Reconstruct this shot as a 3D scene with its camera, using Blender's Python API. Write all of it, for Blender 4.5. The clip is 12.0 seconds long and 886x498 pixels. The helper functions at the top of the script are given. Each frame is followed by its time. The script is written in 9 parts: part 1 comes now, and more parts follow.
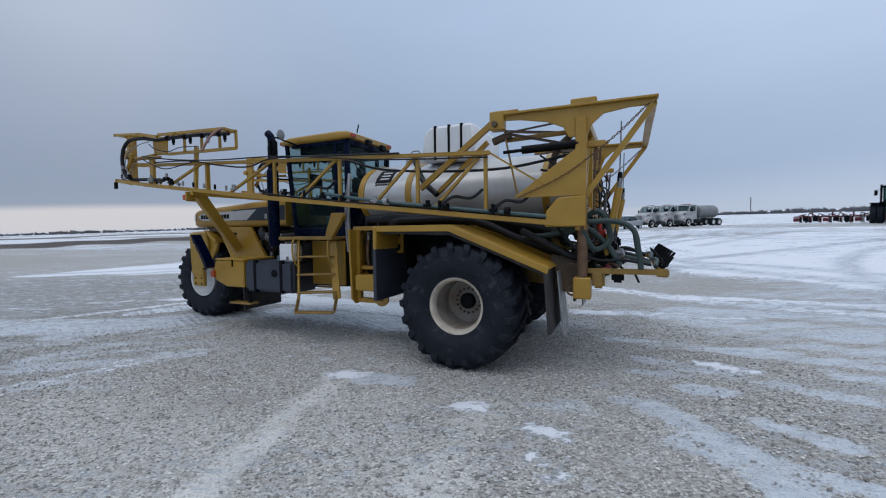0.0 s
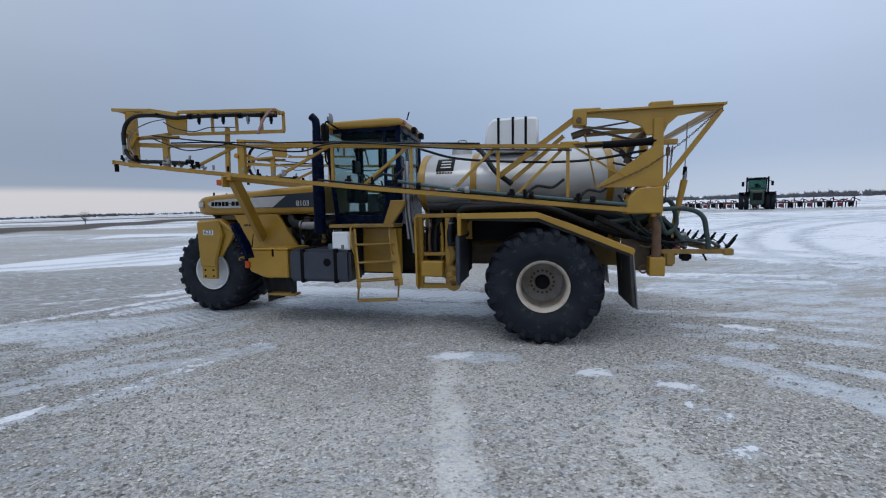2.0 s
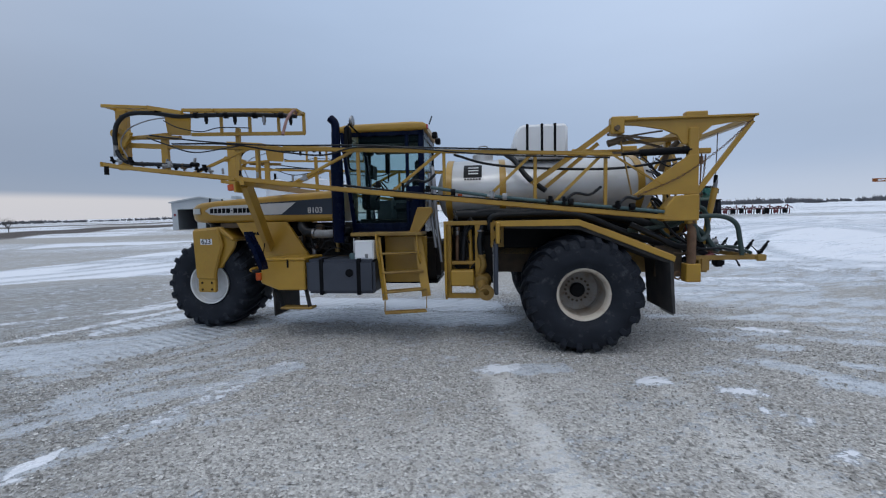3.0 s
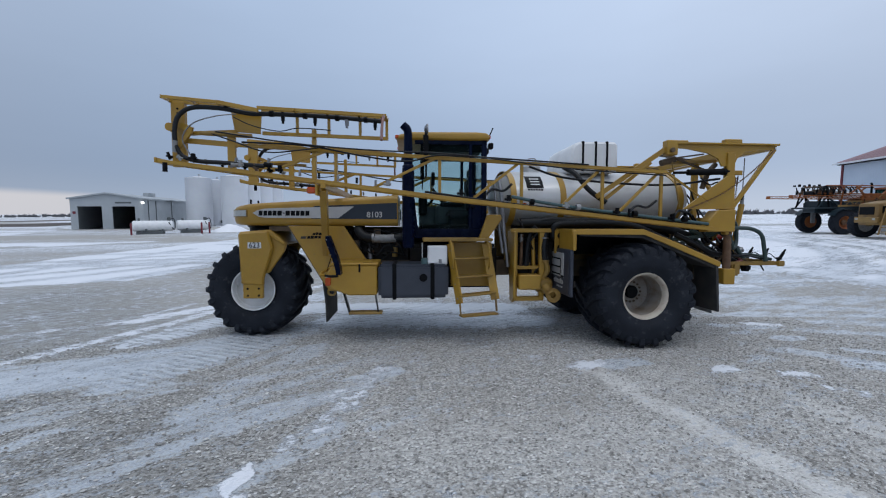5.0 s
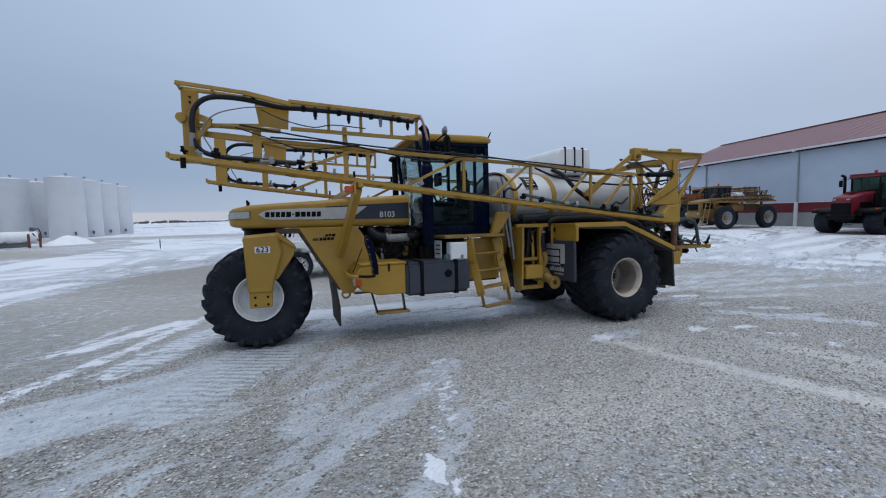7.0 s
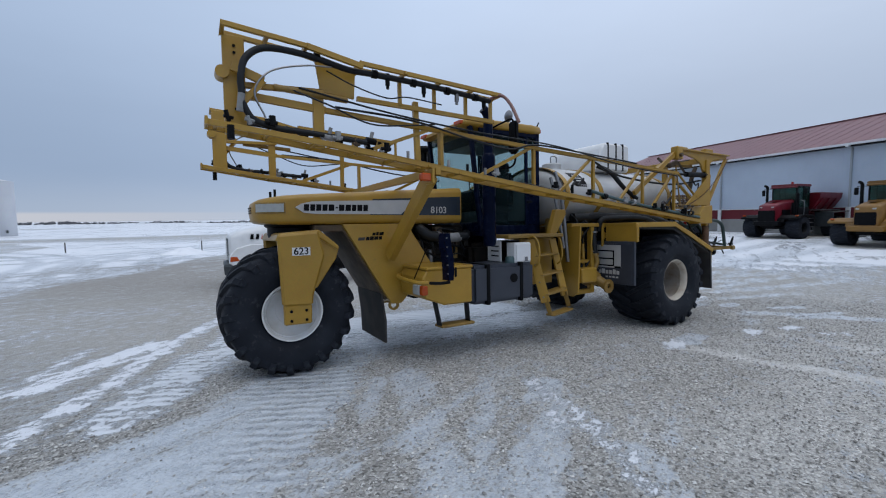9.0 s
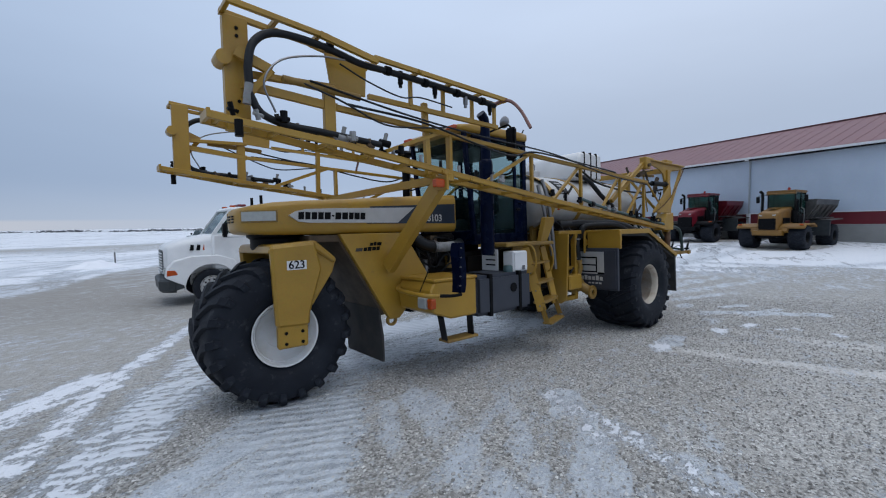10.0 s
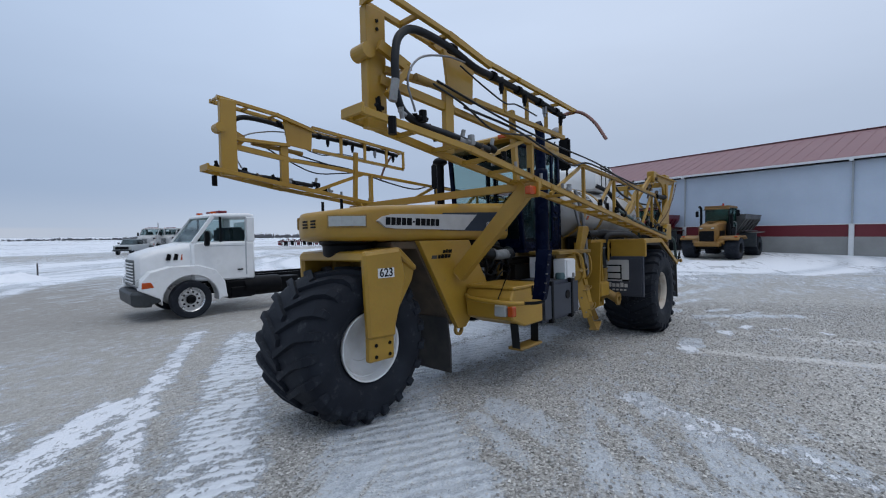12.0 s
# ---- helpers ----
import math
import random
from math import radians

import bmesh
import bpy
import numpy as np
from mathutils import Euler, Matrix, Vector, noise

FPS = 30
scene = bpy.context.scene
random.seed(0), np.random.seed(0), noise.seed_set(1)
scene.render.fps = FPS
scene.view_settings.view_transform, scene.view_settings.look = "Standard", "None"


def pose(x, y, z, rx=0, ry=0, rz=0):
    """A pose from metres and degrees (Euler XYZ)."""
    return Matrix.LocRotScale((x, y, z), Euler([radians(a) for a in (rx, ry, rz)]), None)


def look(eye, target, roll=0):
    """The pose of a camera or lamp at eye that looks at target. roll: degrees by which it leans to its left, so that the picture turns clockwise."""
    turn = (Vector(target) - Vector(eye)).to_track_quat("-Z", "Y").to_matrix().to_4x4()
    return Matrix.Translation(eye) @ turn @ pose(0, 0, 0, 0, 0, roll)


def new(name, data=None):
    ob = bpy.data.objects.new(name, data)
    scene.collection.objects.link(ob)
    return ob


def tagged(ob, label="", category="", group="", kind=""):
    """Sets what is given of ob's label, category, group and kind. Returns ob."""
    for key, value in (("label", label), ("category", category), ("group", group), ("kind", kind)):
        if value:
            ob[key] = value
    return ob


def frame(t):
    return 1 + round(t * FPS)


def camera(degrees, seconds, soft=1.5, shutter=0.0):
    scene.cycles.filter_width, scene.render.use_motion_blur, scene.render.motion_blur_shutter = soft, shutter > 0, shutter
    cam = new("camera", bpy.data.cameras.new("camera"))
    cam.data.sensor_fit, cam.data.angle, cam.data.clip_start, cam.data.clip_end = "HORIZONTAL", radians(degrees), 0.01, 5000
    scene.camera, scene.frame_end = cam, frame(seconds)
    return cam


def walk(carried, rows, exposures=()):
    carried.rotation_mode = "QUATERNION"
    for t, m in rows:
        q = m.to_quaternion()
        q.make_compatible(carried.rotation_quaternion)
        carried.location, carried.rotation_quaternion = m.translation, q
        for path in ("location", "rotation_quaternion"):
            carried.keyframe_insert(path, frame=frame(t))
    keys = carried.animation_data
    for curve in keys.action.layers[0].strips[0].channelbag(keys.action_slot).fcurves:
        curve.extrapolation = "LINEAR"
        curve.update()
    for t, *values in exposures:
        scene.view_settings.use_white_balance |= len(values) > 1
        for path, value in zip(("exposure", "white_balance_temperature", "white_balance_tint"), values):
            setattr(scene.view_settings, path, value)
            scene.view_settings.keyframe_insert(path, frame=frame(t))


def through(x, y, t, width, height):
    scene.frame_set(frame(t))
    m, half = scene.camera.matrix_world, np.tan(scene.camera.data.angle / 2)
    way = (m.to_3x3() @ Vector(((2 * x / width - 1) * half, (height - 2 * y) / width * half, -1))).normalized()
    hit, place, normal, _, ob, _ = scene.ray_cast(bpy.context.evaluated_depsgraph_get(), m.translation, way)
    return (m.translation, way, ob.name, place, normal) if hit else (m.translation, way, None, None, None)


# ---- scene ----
cam = camera(93.3, 12.0, 1.1, 0.25)
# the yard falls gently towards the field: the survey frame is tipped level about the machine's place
SITE = Vector((1.119, 7.388, 0.0))
FALL, FALL_WAY = radians(1.56), radians(50.5)
LEVEL = Matrix.Translation(SITE) @ Matrix.Rotation(FALL, 4, Vector((-math.sin(FALL_WAY), math.cos(FALL_WAY), 0))) @ Matrix.Translation(-SITE)
PATH = [
    (0, (0.004, -0.012, 1.988), (0.006, 1.985, 1.893), -0.7),
    (0.5, (-0.677, -0.219, 1.978), (-0.543, 1.774, 1.886), 0.9),
    (1, (-1.404, -0.293, 1.989), (-1.18, 1.691, 1.87), 1.2),
    (1.5, (-2.048, -0.276, 2.02), (-1.672, 1.682, 1.858), 0.6),
    (2, (-2.65, -0.069, 2.035), (-2.233, 1.88, 1.87), -0.9),
    (2.5, (-3.248, 0.174, 2.058), (-2.679, 2.082, 1.871), -0.6),
    (3, (-3.797, 0.501, 2.073), (-3.18, 2.399, 1.935), -1.0),
    (3.2, (-4.027, 0.616, 2.092), (-3.398, 2.512, 2.0), -0.1),
    (4.8, (-5.995, 1.169, 2.112), (-5.065, 2.937, 2.019), -0.6),
    (5, (-6.254, 1.223, 2.133), (-5.307, 2.981, 2.013), 0.1),
    (5.5, (-6.944, 1.395, 2.117), (-5.957, 3.134, 2.065), -1.1),
    (6, (-7.605, 1.598, 2.143), (-6.466, 3.237, 2.026), -1.3),
    (6.5, (-8.115, 1.967, 2.089), (-6.821, 3.491, 2.032), -0.5),
    (7, (-8.549, 2.498, 2.063), (-7.129, 3.903, 1.951), -1.5),
    (7.5, (-8.884, 3.06, 2.057), (-7.447, 4.447, 1.942), -0.7),
    (7.7, (-8.946, 3.316, 2.04), (-7.497, 4.692, 1.955), -0.7),
    (9.3, (-9.266, 5.208, 2.01), (-7.587, 6.289, 1.907), -1.2),
    (9.5, (-9.333, 5.445, 2.014), (-7.622, 6.478, 1.917), -1.3),
    (10, (-9.411, 5.889, 2.057), (-7.612, 6.762, 1.984), -1.6),
    (10.5, (-9.555, 6.336, 2.049), (-7.712, 7.109, 1.977), -0.5),
    (11, (-9.767, 6.73, 2.062), (-7.892, 7.415, 1.94), -0.1),
    (11.5, (-9.888, 7.148, 2.044), (-8.016, 7.848, 1.976), 0.0),
    (12, (-10.009, 7.596, 2.053), (-8.103, 8.203, 2.025), -1.4),
]
walk(cam, [(t, LEVEL @ look(eye, target, roll)) for t, eye, target, roll in PATH])

# ---------------------------------------------------------------- light
world = bpy.data.worlds.new("overcast_sky")
scene.world = world
world.use_nodes = True
SUN_UP, SUN_TURN = 28.0, -40.0


def sky_nodes():
    nt = world.node_tree
    nt.nodes.clear()
    N, L = nt.nodes.new, nt.links.new
    out, bg = N("ShaderNodeOutputWorld"), N("ShaderNodeBackground")
    sky = N("ShaderNodeTexSky")
    sky.sky_type, sky.sun_disc = "NISHITA", False
    sky.sun_elevation, sky.sun_rotation = radians(SUN_UP), radians(SUN_TURN)
    sky.air_density, sky.dust_density = 1.0, 4.0
    co, sep = N("ShaderNodeTexCoord"), N("ShaderNodeSeparateXYZ")
    L(co.outputs["Generated"], sep.inputs[0])
    # the cloud sheet: colour by height above the horizon
    ramp = N("ShaderNodeValToRGB")
    ramp.color_ramp.interpolation = "EASE"
    el = ramp.color_ramp.elements
    el[0].position, el[0].color = 0.0, (0.50, 0.58, 0.72, 1)
    el[1].position, el[1].color = 1.0, (0.98, 1.06, 1.20, 1)
    e = ramp.color_ramp.elements.new(0.10)
    e.color = (0.385, 0.485, 0.66, 1)
    e = ramp.color_ramp.elements.new(0.45)
    e.color = (0.55, 0.67, 0.88, 1)
    e = ramp.color_ramp.elements.new(0.62)
    e.color = (0.66, 0.76, 0.94, 1)
    L(sep.outputs["Z"], ramp.inputs[0])
    # darker cloud towards the north-west field
    side = N("ShaderNodeVectorMath")
    side.operation = "DOT_PRODUCT"
    side.inputs[1].default_value = (0.80, -0.60, 0.0)
    L(co.outputs["Generated"], side.inputs[0])
    sr = N("ShaderNodeMapRange")
    sr.inputs["From Min"].default_value, sr.inputs["From Max"].default_value = -1.0, 0.25
    sr.inputs["To Min"].default_value, sr.inputs["To Max"].default_value = 0.62, 1.02
    L(side.outputs["Value"], sr.inputs["Value"])
    noise_tex = N("ShaderNodeTexNoise")
    noise_tex.inputs["Scale"].default_value, noise_tex.inputs["Detail"].default_value = 1.6, 4.0
    mp = N("ShaderNodeMapping")
    mp.inputs["Scale"].default_value = (1, 1, 4)
    L(co.outputs["Generated"], mp.inputs[0])
    L(mp.outputs[0], noise_tex.inputs["Vector"])
    nr = N("ShaderNodeMapRange")
    nr.inputs["To Min"].default_value, nr.inputs["To Max"].default_value = 0.92, 1.08
    L(noise_tex.outputs["Fac"], nr.inputs["Value"])
    m1 = N("ShaderNodeMath")
    m1.operation = "MULTIPLY"
    L(sr.outputs[0], m1.inputs[0])
    L(nr.outputs[0], m1.inputs[1])
    tone = N("ShaderNodeMix")
    tone.data_type, tone.blend_type = "RGBA", "MULTIPLY"
    tone.inputs["Factor"].default_value = 1.0
    L(ramp.outputs["Color"], tone.inputs["A"])
    L(m1.outputs[0], tone.inputs["B"])
    tr = N("ShaderNodeMapRange")
    tr.inputs["From Min"].default_value, tr.inputs["From Max"].default_value = -0.5, 0.8
    L(side.outputs["Value"], tr.inputs["Value"])
    hue = N("ShaderNodeMix")
    hue.data_type = "RGBA"
    hue.inputs["A"].default_value, hue.inputs["B"].default_value = (0.95, 0.998, 1.04, 1), (1.04, 1.0, 0.96, 1)
    L(tr.outputs[0], hue.inputs["Factor"])
    toned = N("ShaderNodeMix")
    toned.data_type, toned.blend_type = "RGBA", "MULTIPLY"
    toned.inputs["Factor"].default_value = 1.0
    L(tone.outputs["Result"], toned.inputs["A"])
    L(hue.outputs["Result"], toned.inputs["B"])
    tone = toned
    # clear strip under the edge of the cloud, low over the open field
    way = N("ShaderNodeVectorMath")
    way.operation = "DOT_PRODUCT"
    way.inputs[1].default_value = (-0.55, 0.835, 0.0)
    L(co.outputs["Generated"], way.inputs[0])
    wr = N("ShaderNodeMapRange")
    wr.interpolation_type = "SMOOTHSTEP"
    wr.inputs["From Min"].default_value, wr.inputs["From Max"].default_value = 0.25, 0.95
    L(way.outputs["Value"], wr.inputs["Value"])
    tall = N("ShaderNodeMapRange")
    tall.inputs["From Min"].default_value, tall.inputs["From Max"].default_value = 0.80, 1.0
    tall.inputs["To Min"].default_value, tall.inputs["To Max"].default_value = 0.018, 0.050
    L(way.outputs["Value"], tall.inputs["Value"])
    part_up = N("ShaderNodeMath")
    part_up.operation = "DIVIDE"
    L(sep.outputs["Z"], part_up.inputs[0])
    L(tall.outputs[0], part_up.inputs[1])
    strip = N("ShaderNodeMapRange")
    strip.interpolation_type = "SMOOTHSTEP"
    strip.inputs["From Min"].default_value, strip.inputs["From Max"].default_value = 0.72, 1.08
    strip.inputs["To Min"].default_value, strip.inputs["To Max"].default_value = 1.0, 0.0
    L(part_up.outputs[0], strip.inputs["Value"])
    m2 = N("ShaderNodeMath")
    m2.operation = "MULTIPLY"
    L(strip.outputs[0], m2.inputs[0])
    L(wr.outputs[0], m2.inputs[1])
    warm = N("ShaderNodeMix")
    warm.data_type = "RGBA"
    warm.inputs["B"].default_value = (0.59, 0.595, 0.64, 1)
    L(m2.outputs[0], warm.inputs["Factor"])
    L(tone.outputs["Result"], warm.inputs["A"])
    mix = N("ShaderNodeMix")
    mix.data_type, mix.blend_type = "RGBA", "ADD"
    mix.inputs["Factor"].default_value = 0.002
    L(warm.outputs["Result"], mix.inputs["A"])
    L(sky.outputs["Color"], mix.inputs["B"])
    L(mix.outputs["Result"], bg.inputs["Color"])
    bg.inputs["Strength"].default_value = 1.0
    L(bg.outputs[0], out.inputs["Surface"])


sky_nodes()
sun_data = bpy.data.lights.new("sun", "SUN")
sun_data.energy, sun_data.angle, sun_data.color = 0.5, radians(30), (1.0, 0.97, 0.93)
sun = new("sun", sun_data)
sun.matrix_world = look((0, 0, 40), (12, 14, 0))
scene.view_settings.exposure = 0.0


# ---------------------------------------------------------------- materials
def material(name, color, color2=None, rough=0.5, metal=0.0, scale=6.0, fine=60.0, vary=0.25, bump=0.15, dirt=None, dirt_amount=0.0, object_space=True, spec=0.5, coat=0.0):
    """A surface with broad stains, fine grain and relief; sizes in cycles per metre."""
    m = bpy.data.materials.new(name)
    m.use_nodes = True
    nt = m.node_tree
    N, L = nt.nodes.new, nt.links.new
    b = nt.nodes["Principled BSDF"]
    co = N("ShaderNodeTexCoord")
    vec = co.outputs["Object"]
    n1, n2 = N("ShaderNodeTexNoise"), N("ShaderNodeTexNoise")
    n1.inputs["Scale"].default_value, n1.inputs["Detail"].default_value = scale, 5.0
    n2.inputs["Scale"].default_value, n2.inputs["Detail"].default_value = fine, 3.0
    L(vec, n1.inputs["Vector"])
    L(vec, n2.inputs["Vector"])
    c2 = color2 or tuple(c * (1 - vary) for c in color)
    mx = N("ShaderNodeMix")
    mx.data_type = "RGBA"
    mx.inputs["A"].default_value, mx.inputs["B"].default_value = (*color, 1), (*c2, 1)
    r1 = N("ShaderNodeMapRange")
    r1.inputs["From Min"].default_value, r1.inputs["From Max"].default_value = 0.38, 0.68
    L(n1.outputs["Fac"], r1.inputs["Value"])
    L(r1.outputs[0], mx.inputs["Factor"])
    g = N("ShaderNodeMix")
    g.data_type, g.blend_type = "RGBA", "MULTIPLY"
    g.inputs["Factor"].default_value = vary
    L(mx.outputs["Result"], g.inputs["A"])
    L(n2.outputs["Color"], g.inputs["B"])
    last = g.outputs["Result"]
    if dirt:
        n3 = N("ShaderNodeTexNoise")
        n3.inputs["Scale"].default_value, n3.inputs["Detail"].default_value = scale * 2.3, 8.0
        n3.inputs["Roughness"].default_value = 0.7
        L(vec, n3.inputs["Vector"])
        r3 = N("ShaderNodeMapRange")
        r3.inputs["From Min"].default_value, r3.inputs["From Max"].default_value = 0.66 - 0.3 * dirt_amount, 0.78 - 0.2 * dirt_amount
        r3.inputs["To Max"].default_value = min(1.0, 0.4 + dirt_amount)
        L(n3.outputs["Fac"], r3.inputs["Value"])
        d = N("ShaderNodeMix")
        d.data_type = "RGBA"
        d.inputs["B"].default_value = (*dirt, 1)
        L(r3.outputs[0], d.inputs["Factor"])
        L(last, d.inputs["A"])
        last = d.outputs["Result"]
    L(last, b.inputs["Base Color"])
    rr = N("ShaderNodeMapRange")
    rr.inputs["To Min"].default_value, rr.inputs["To Max"].default_value = max(0.03, rough - 0.1), min(1, rough + 0.12)
    L(n1.outputs["Fac"], rr.inputs["Value"])
    L(rr.outputs[0], b.inputs["Roughness"])
    b.inputs["Metallic"].default_value = metal
    b.inputs["Specular IOR Level"].default_value = spec
    b.inputs["Coat Weight"].default_value = coat
    if bump:
        bp = N("ShaderNodeBump")
        bp.inputs["Strength"].default_value, bp.inputs["Distance"].default_value = bump, 0.01
        L(n2.outputs["Fac"], bp.inputs["Height"])
        L(bp.outputs[0], b.inputs["Normal"])
    return m


def plain_glass(name, color, rough=0.03, through=0.55, clear=(0.62, 0.82, 0.82)):
    """Tinted pane: part clear, part glossy reflection."""
    m = bpy.data.materials.new(name)
    m.use_nodes = True
    nt = m.node_tree
    N, L = nt.nodes.new, nt.links.new
    b = nt.nodes["Principled BSDF"]
    b.inputs["Base Color"].default_value = (*color, 1)
    b.inputs["Roughness"].default_value = rough
    b.inputs["IOR"].default_value = 1.5
    tr, mix = N("ShaderNodeBsdfTransparent"), N("ShaderNodeMixShader")
    tr.inputs["Color"].default_value = (*clear, 1)
    fr, ad = N("ShaderNodeLayerWeight"), N("ShaderNodeMath")
    fr.inputs["Blend"].default_value = 0.25
    ad.operation, ad.use_clamp = "MULTIPLY_ADD", True
    ad.inputs[1].default_value, ad.inputs[2].default_value = 0.5, 0.92 - through
    L(fr.outputs["Facing"], ad.inputs[0])
    L(ad.outputs[0], mix.inputs["Fac"])
    L(tr.outputs[0], mix.inputs[1])
    L(b.outputs[0], mix.inputs[2])
    L(mix.outputs[0], nt.nodes["Material Output"].inputs["Surface"])
    return m


def lamp_lens(name, color):
    m = material(name, color, rough=0.15, vary=0.1, bump=0.05, scale=20)
    return m


YELLOW = material("ochre_paint", (0.425, 0.247, 0.031), (0.365, 0.205, 0.026), rough=0.36, scale=2.5, fine=45, vary=0.22, bump=0.05, dirt=(0.16, 0.11, 0.055), dirt_amount=0.12)
YELLOW_WORN = material("worn_ochre_paint", (0.33, 0.20, 0.04), (0.25, 0.145, 0.03), rough=0.5, scale=4, fine=60, vary=0.3, bump=0.08, dirt=(0.10, 0.06, 0.03), dirt_amount=0.35)
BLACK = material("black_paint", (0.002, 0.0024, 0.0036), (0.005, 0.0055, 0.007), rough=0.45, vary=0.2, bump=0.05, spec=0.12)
NAVY = material("dark_navy_panel", (0.0008, 0.0038, 0.019), (0.0015, 0.006, 0.027), rough=0.26, vary=0.2, bump=0.02, spec=0.08)
SLATE = material("slate_decal", (0.011, 0.020, 0.036), rough=0.35, vary=0.1, bump=0.02)
SILVER = material("silver_decal", (0.50, 0.50, 0.50), rough=0.4, vary=0.1, bump=0.02)
RUBBER = material("dusty_tyre_rubber", (0.0105, 0.0135, 0.021), (0.021, 0.026, 0.036), rough=0.70, scale=3, fine=70, vary=0.4, bump=0.25, dirt=(0.062, 0.068, 0.076), dirt_amount=0.32, spec=0.22)
HOSE = material("black_hose_rubber", (0.009, 0.011, 0.014), rough=0.45, vary=0.2, bump=0.05, scale=20, spec=0.3)
HOSE_GREEN = material("green_ribbed_hose", (0.04, 0.085, 0.09), (0.055, 0.11, 0.12), rough=0.45, vary=0.2, bump=0.1, scale=20)
HOSE_DARK_GREEN = material("dark_green_ribbed_hose", (0.022, 0.045, 0.042), (0.03, 0.055, 0.05), rough=0.5, vary=0.2, bump=0.1, scale=20)
HOSE_RED = material("faded_red_hose", (0.28, 0.14, 0.12), rough=0.5, vary=0.3, scale=15)
RIM_WHITE = material("white_rim_paint", (0.74, 0.75, 0.76), (0.62, 0.62, 0.60), rough=0.4, vary=0.12, scale=5, dirt=(0.3, 0.26, 0.2), dirt_amount=0.05)
RIM_CREAM = material("rusty_cream_rim_paint", (0.60, 0.55, 0.46), (0.48, 0.40, 0.32), rough=0.55, vary=0.25, scale=6, dirt=(0.20, 0.085, 0.035), dirt_amount=0.30)
STEEL = material("grey_steel", (0.30, 0.30, 0.31), rough=0.38, metal=0.9, vary=0.2, scale=8)
RUSTY = material("rusty_steel", (0.13, 0.07, 0.04), (0.20, 0.12, 0.07), rough=0.75, metal=0.2, vary=0.35, scale=9, bump=0.2)
FUEL_GREY = material("dark_grey_plastic_tank", (0.030, 0.036, 0.052), (0.042, 0.049, 0.066), rough=0.5, vary=0.15, scale=3, bump=0.05)
POLY_WHITE = material("white_poly_plastic", (0.80, 0.81, 0.82), (0.70, 0.71, 0.72), rough=0.38, vary=0.1, scale=2, bump=0.03)
TANK_WHITE = material("brushed_pale_tank_steel", (0.60, 0.61, 0.62), (0.48, 0.475, 0.465), rough=0.36, metal=0.25, vary=0.18, scale=1.6, bump=0.04, dirt=(0.34, 0.29, 0.23), dirt_amount=0.16)
FITTING_GREY = material("weathered_grey_fitting_plastic", (0.34, 0.35, 0.36), (0.22, 0.22, 0.22), rough=0.5, vary=0.3, scale=9)
WHITE_PAINT = material("white_paint", (0.80, 0.81, 0.82), (0.72, 0.73, 0.74), rough=0.3, vary=0.08, scale=3, bump=0.02)
GLASS = plain_glass("tinted_cab_glass", (0.01, 0.03, 0.035), through=0.88, clear=(0.85, 0.92, 0.91))
AMBER = lamp_lens("amber_lens", (0.50, 0.075, 0.012))
RED_LENS = lamp_lens("red_lens", (0.42, 0.035, 0.025))
CLEAR_LENS = lamp_lens("clear_lens", (0.40, 0.42, 0.41))
SEAT_CLOTH = material("dark_seat_cloth", (0.02, 0.023, 0.03), rough=0.9, vary=0.3)
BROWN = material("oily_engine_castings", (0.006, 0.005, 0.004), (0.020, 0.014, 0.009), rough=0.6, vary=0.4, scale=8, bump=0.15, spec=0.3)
WINE_CAP = material("dark_red_pump_paint", (0.12, 0.012, 0.014), (0.07, 0.01, 0.012), rough=0.5, vary=0.3, scale=6)
# lining raised to teal-grey so the lower door glass seems to reflect
CAB_GREY = material("cab_lining_with_reflection", (0.15, 0.18, 0.19), (0.11, 0.13, 0.14), rough=0.6, vary=0.3, scale=4)
FLAP = material("dirty_rubber_flap", (0.034, 0.033, 0.034), (0.07, 0.064, 0.058), rough=0.8, vary=0.3, scale=4, bump=0.1)
GRIME = material("grimy_brown_frame_paint", (0.12, 0.08, 0.045), (0.07, 0.05, 0.033), rough=0.7, vary=0.35, scale=5, bump=0.12, dirt=(0.12, 0.10, 0.085), dirt_amount=0.2)
RIM_DISC = material("dusty_grey_wheel_disc", (0.32, 0.295, 0.265), (0.24, 0.19, 0.145), rough=0.6, vary=0.25, scale=5, dirt=(0.18, 0.095, 0.05), dirt_amount=0.42)


# ---------------------------------------------------------------- mesh helpers
def link(name, bm, mat, parent=None, label="", smooth=False):
    me = bpy.data.meshes.new(name)
    bmesh.ops.recalc_face_normals(bm, faces=bm.faces[:])
    bm.to_mesh(me)
    bm.free()
    for mm in mat if isinstance(mat, (list, tuple)) else [mat]:
        me.materials.append(mm)
    if smooth:
        for p in me.polygons:
            p.use_smooth = True
        me.set_sharp_from_angle(angle=radians(38))
    ob = new(name, me)
    if parent is not None:
        ob.parent = parent
    if label:
        tagged(ob, label)
    return ob


def part(name, bm, mat, parent, label="", smooth=False):
    return link(name, bm, mat, parent, label, smooth)


def thing(name, m, label, category, group="", kind=""):
    """An Empty at the base of a thing."""
    ob = new(name)
    ob.empty_display_size = 0.2
    ob.matrix_world = m
    return tagged(ob, label, category, group, kind)


def bevel(bm, w, seg=1):
    if w > 0:
        bmesh.ops.bevel(bm, geom=[e for e in bm.edges if len(e.link_faces) == 2 and e.calc_face_angle(0) > 0.6], offset=w, segments=seg, affect="EDGES", clamp_overlap=True)
    return bm


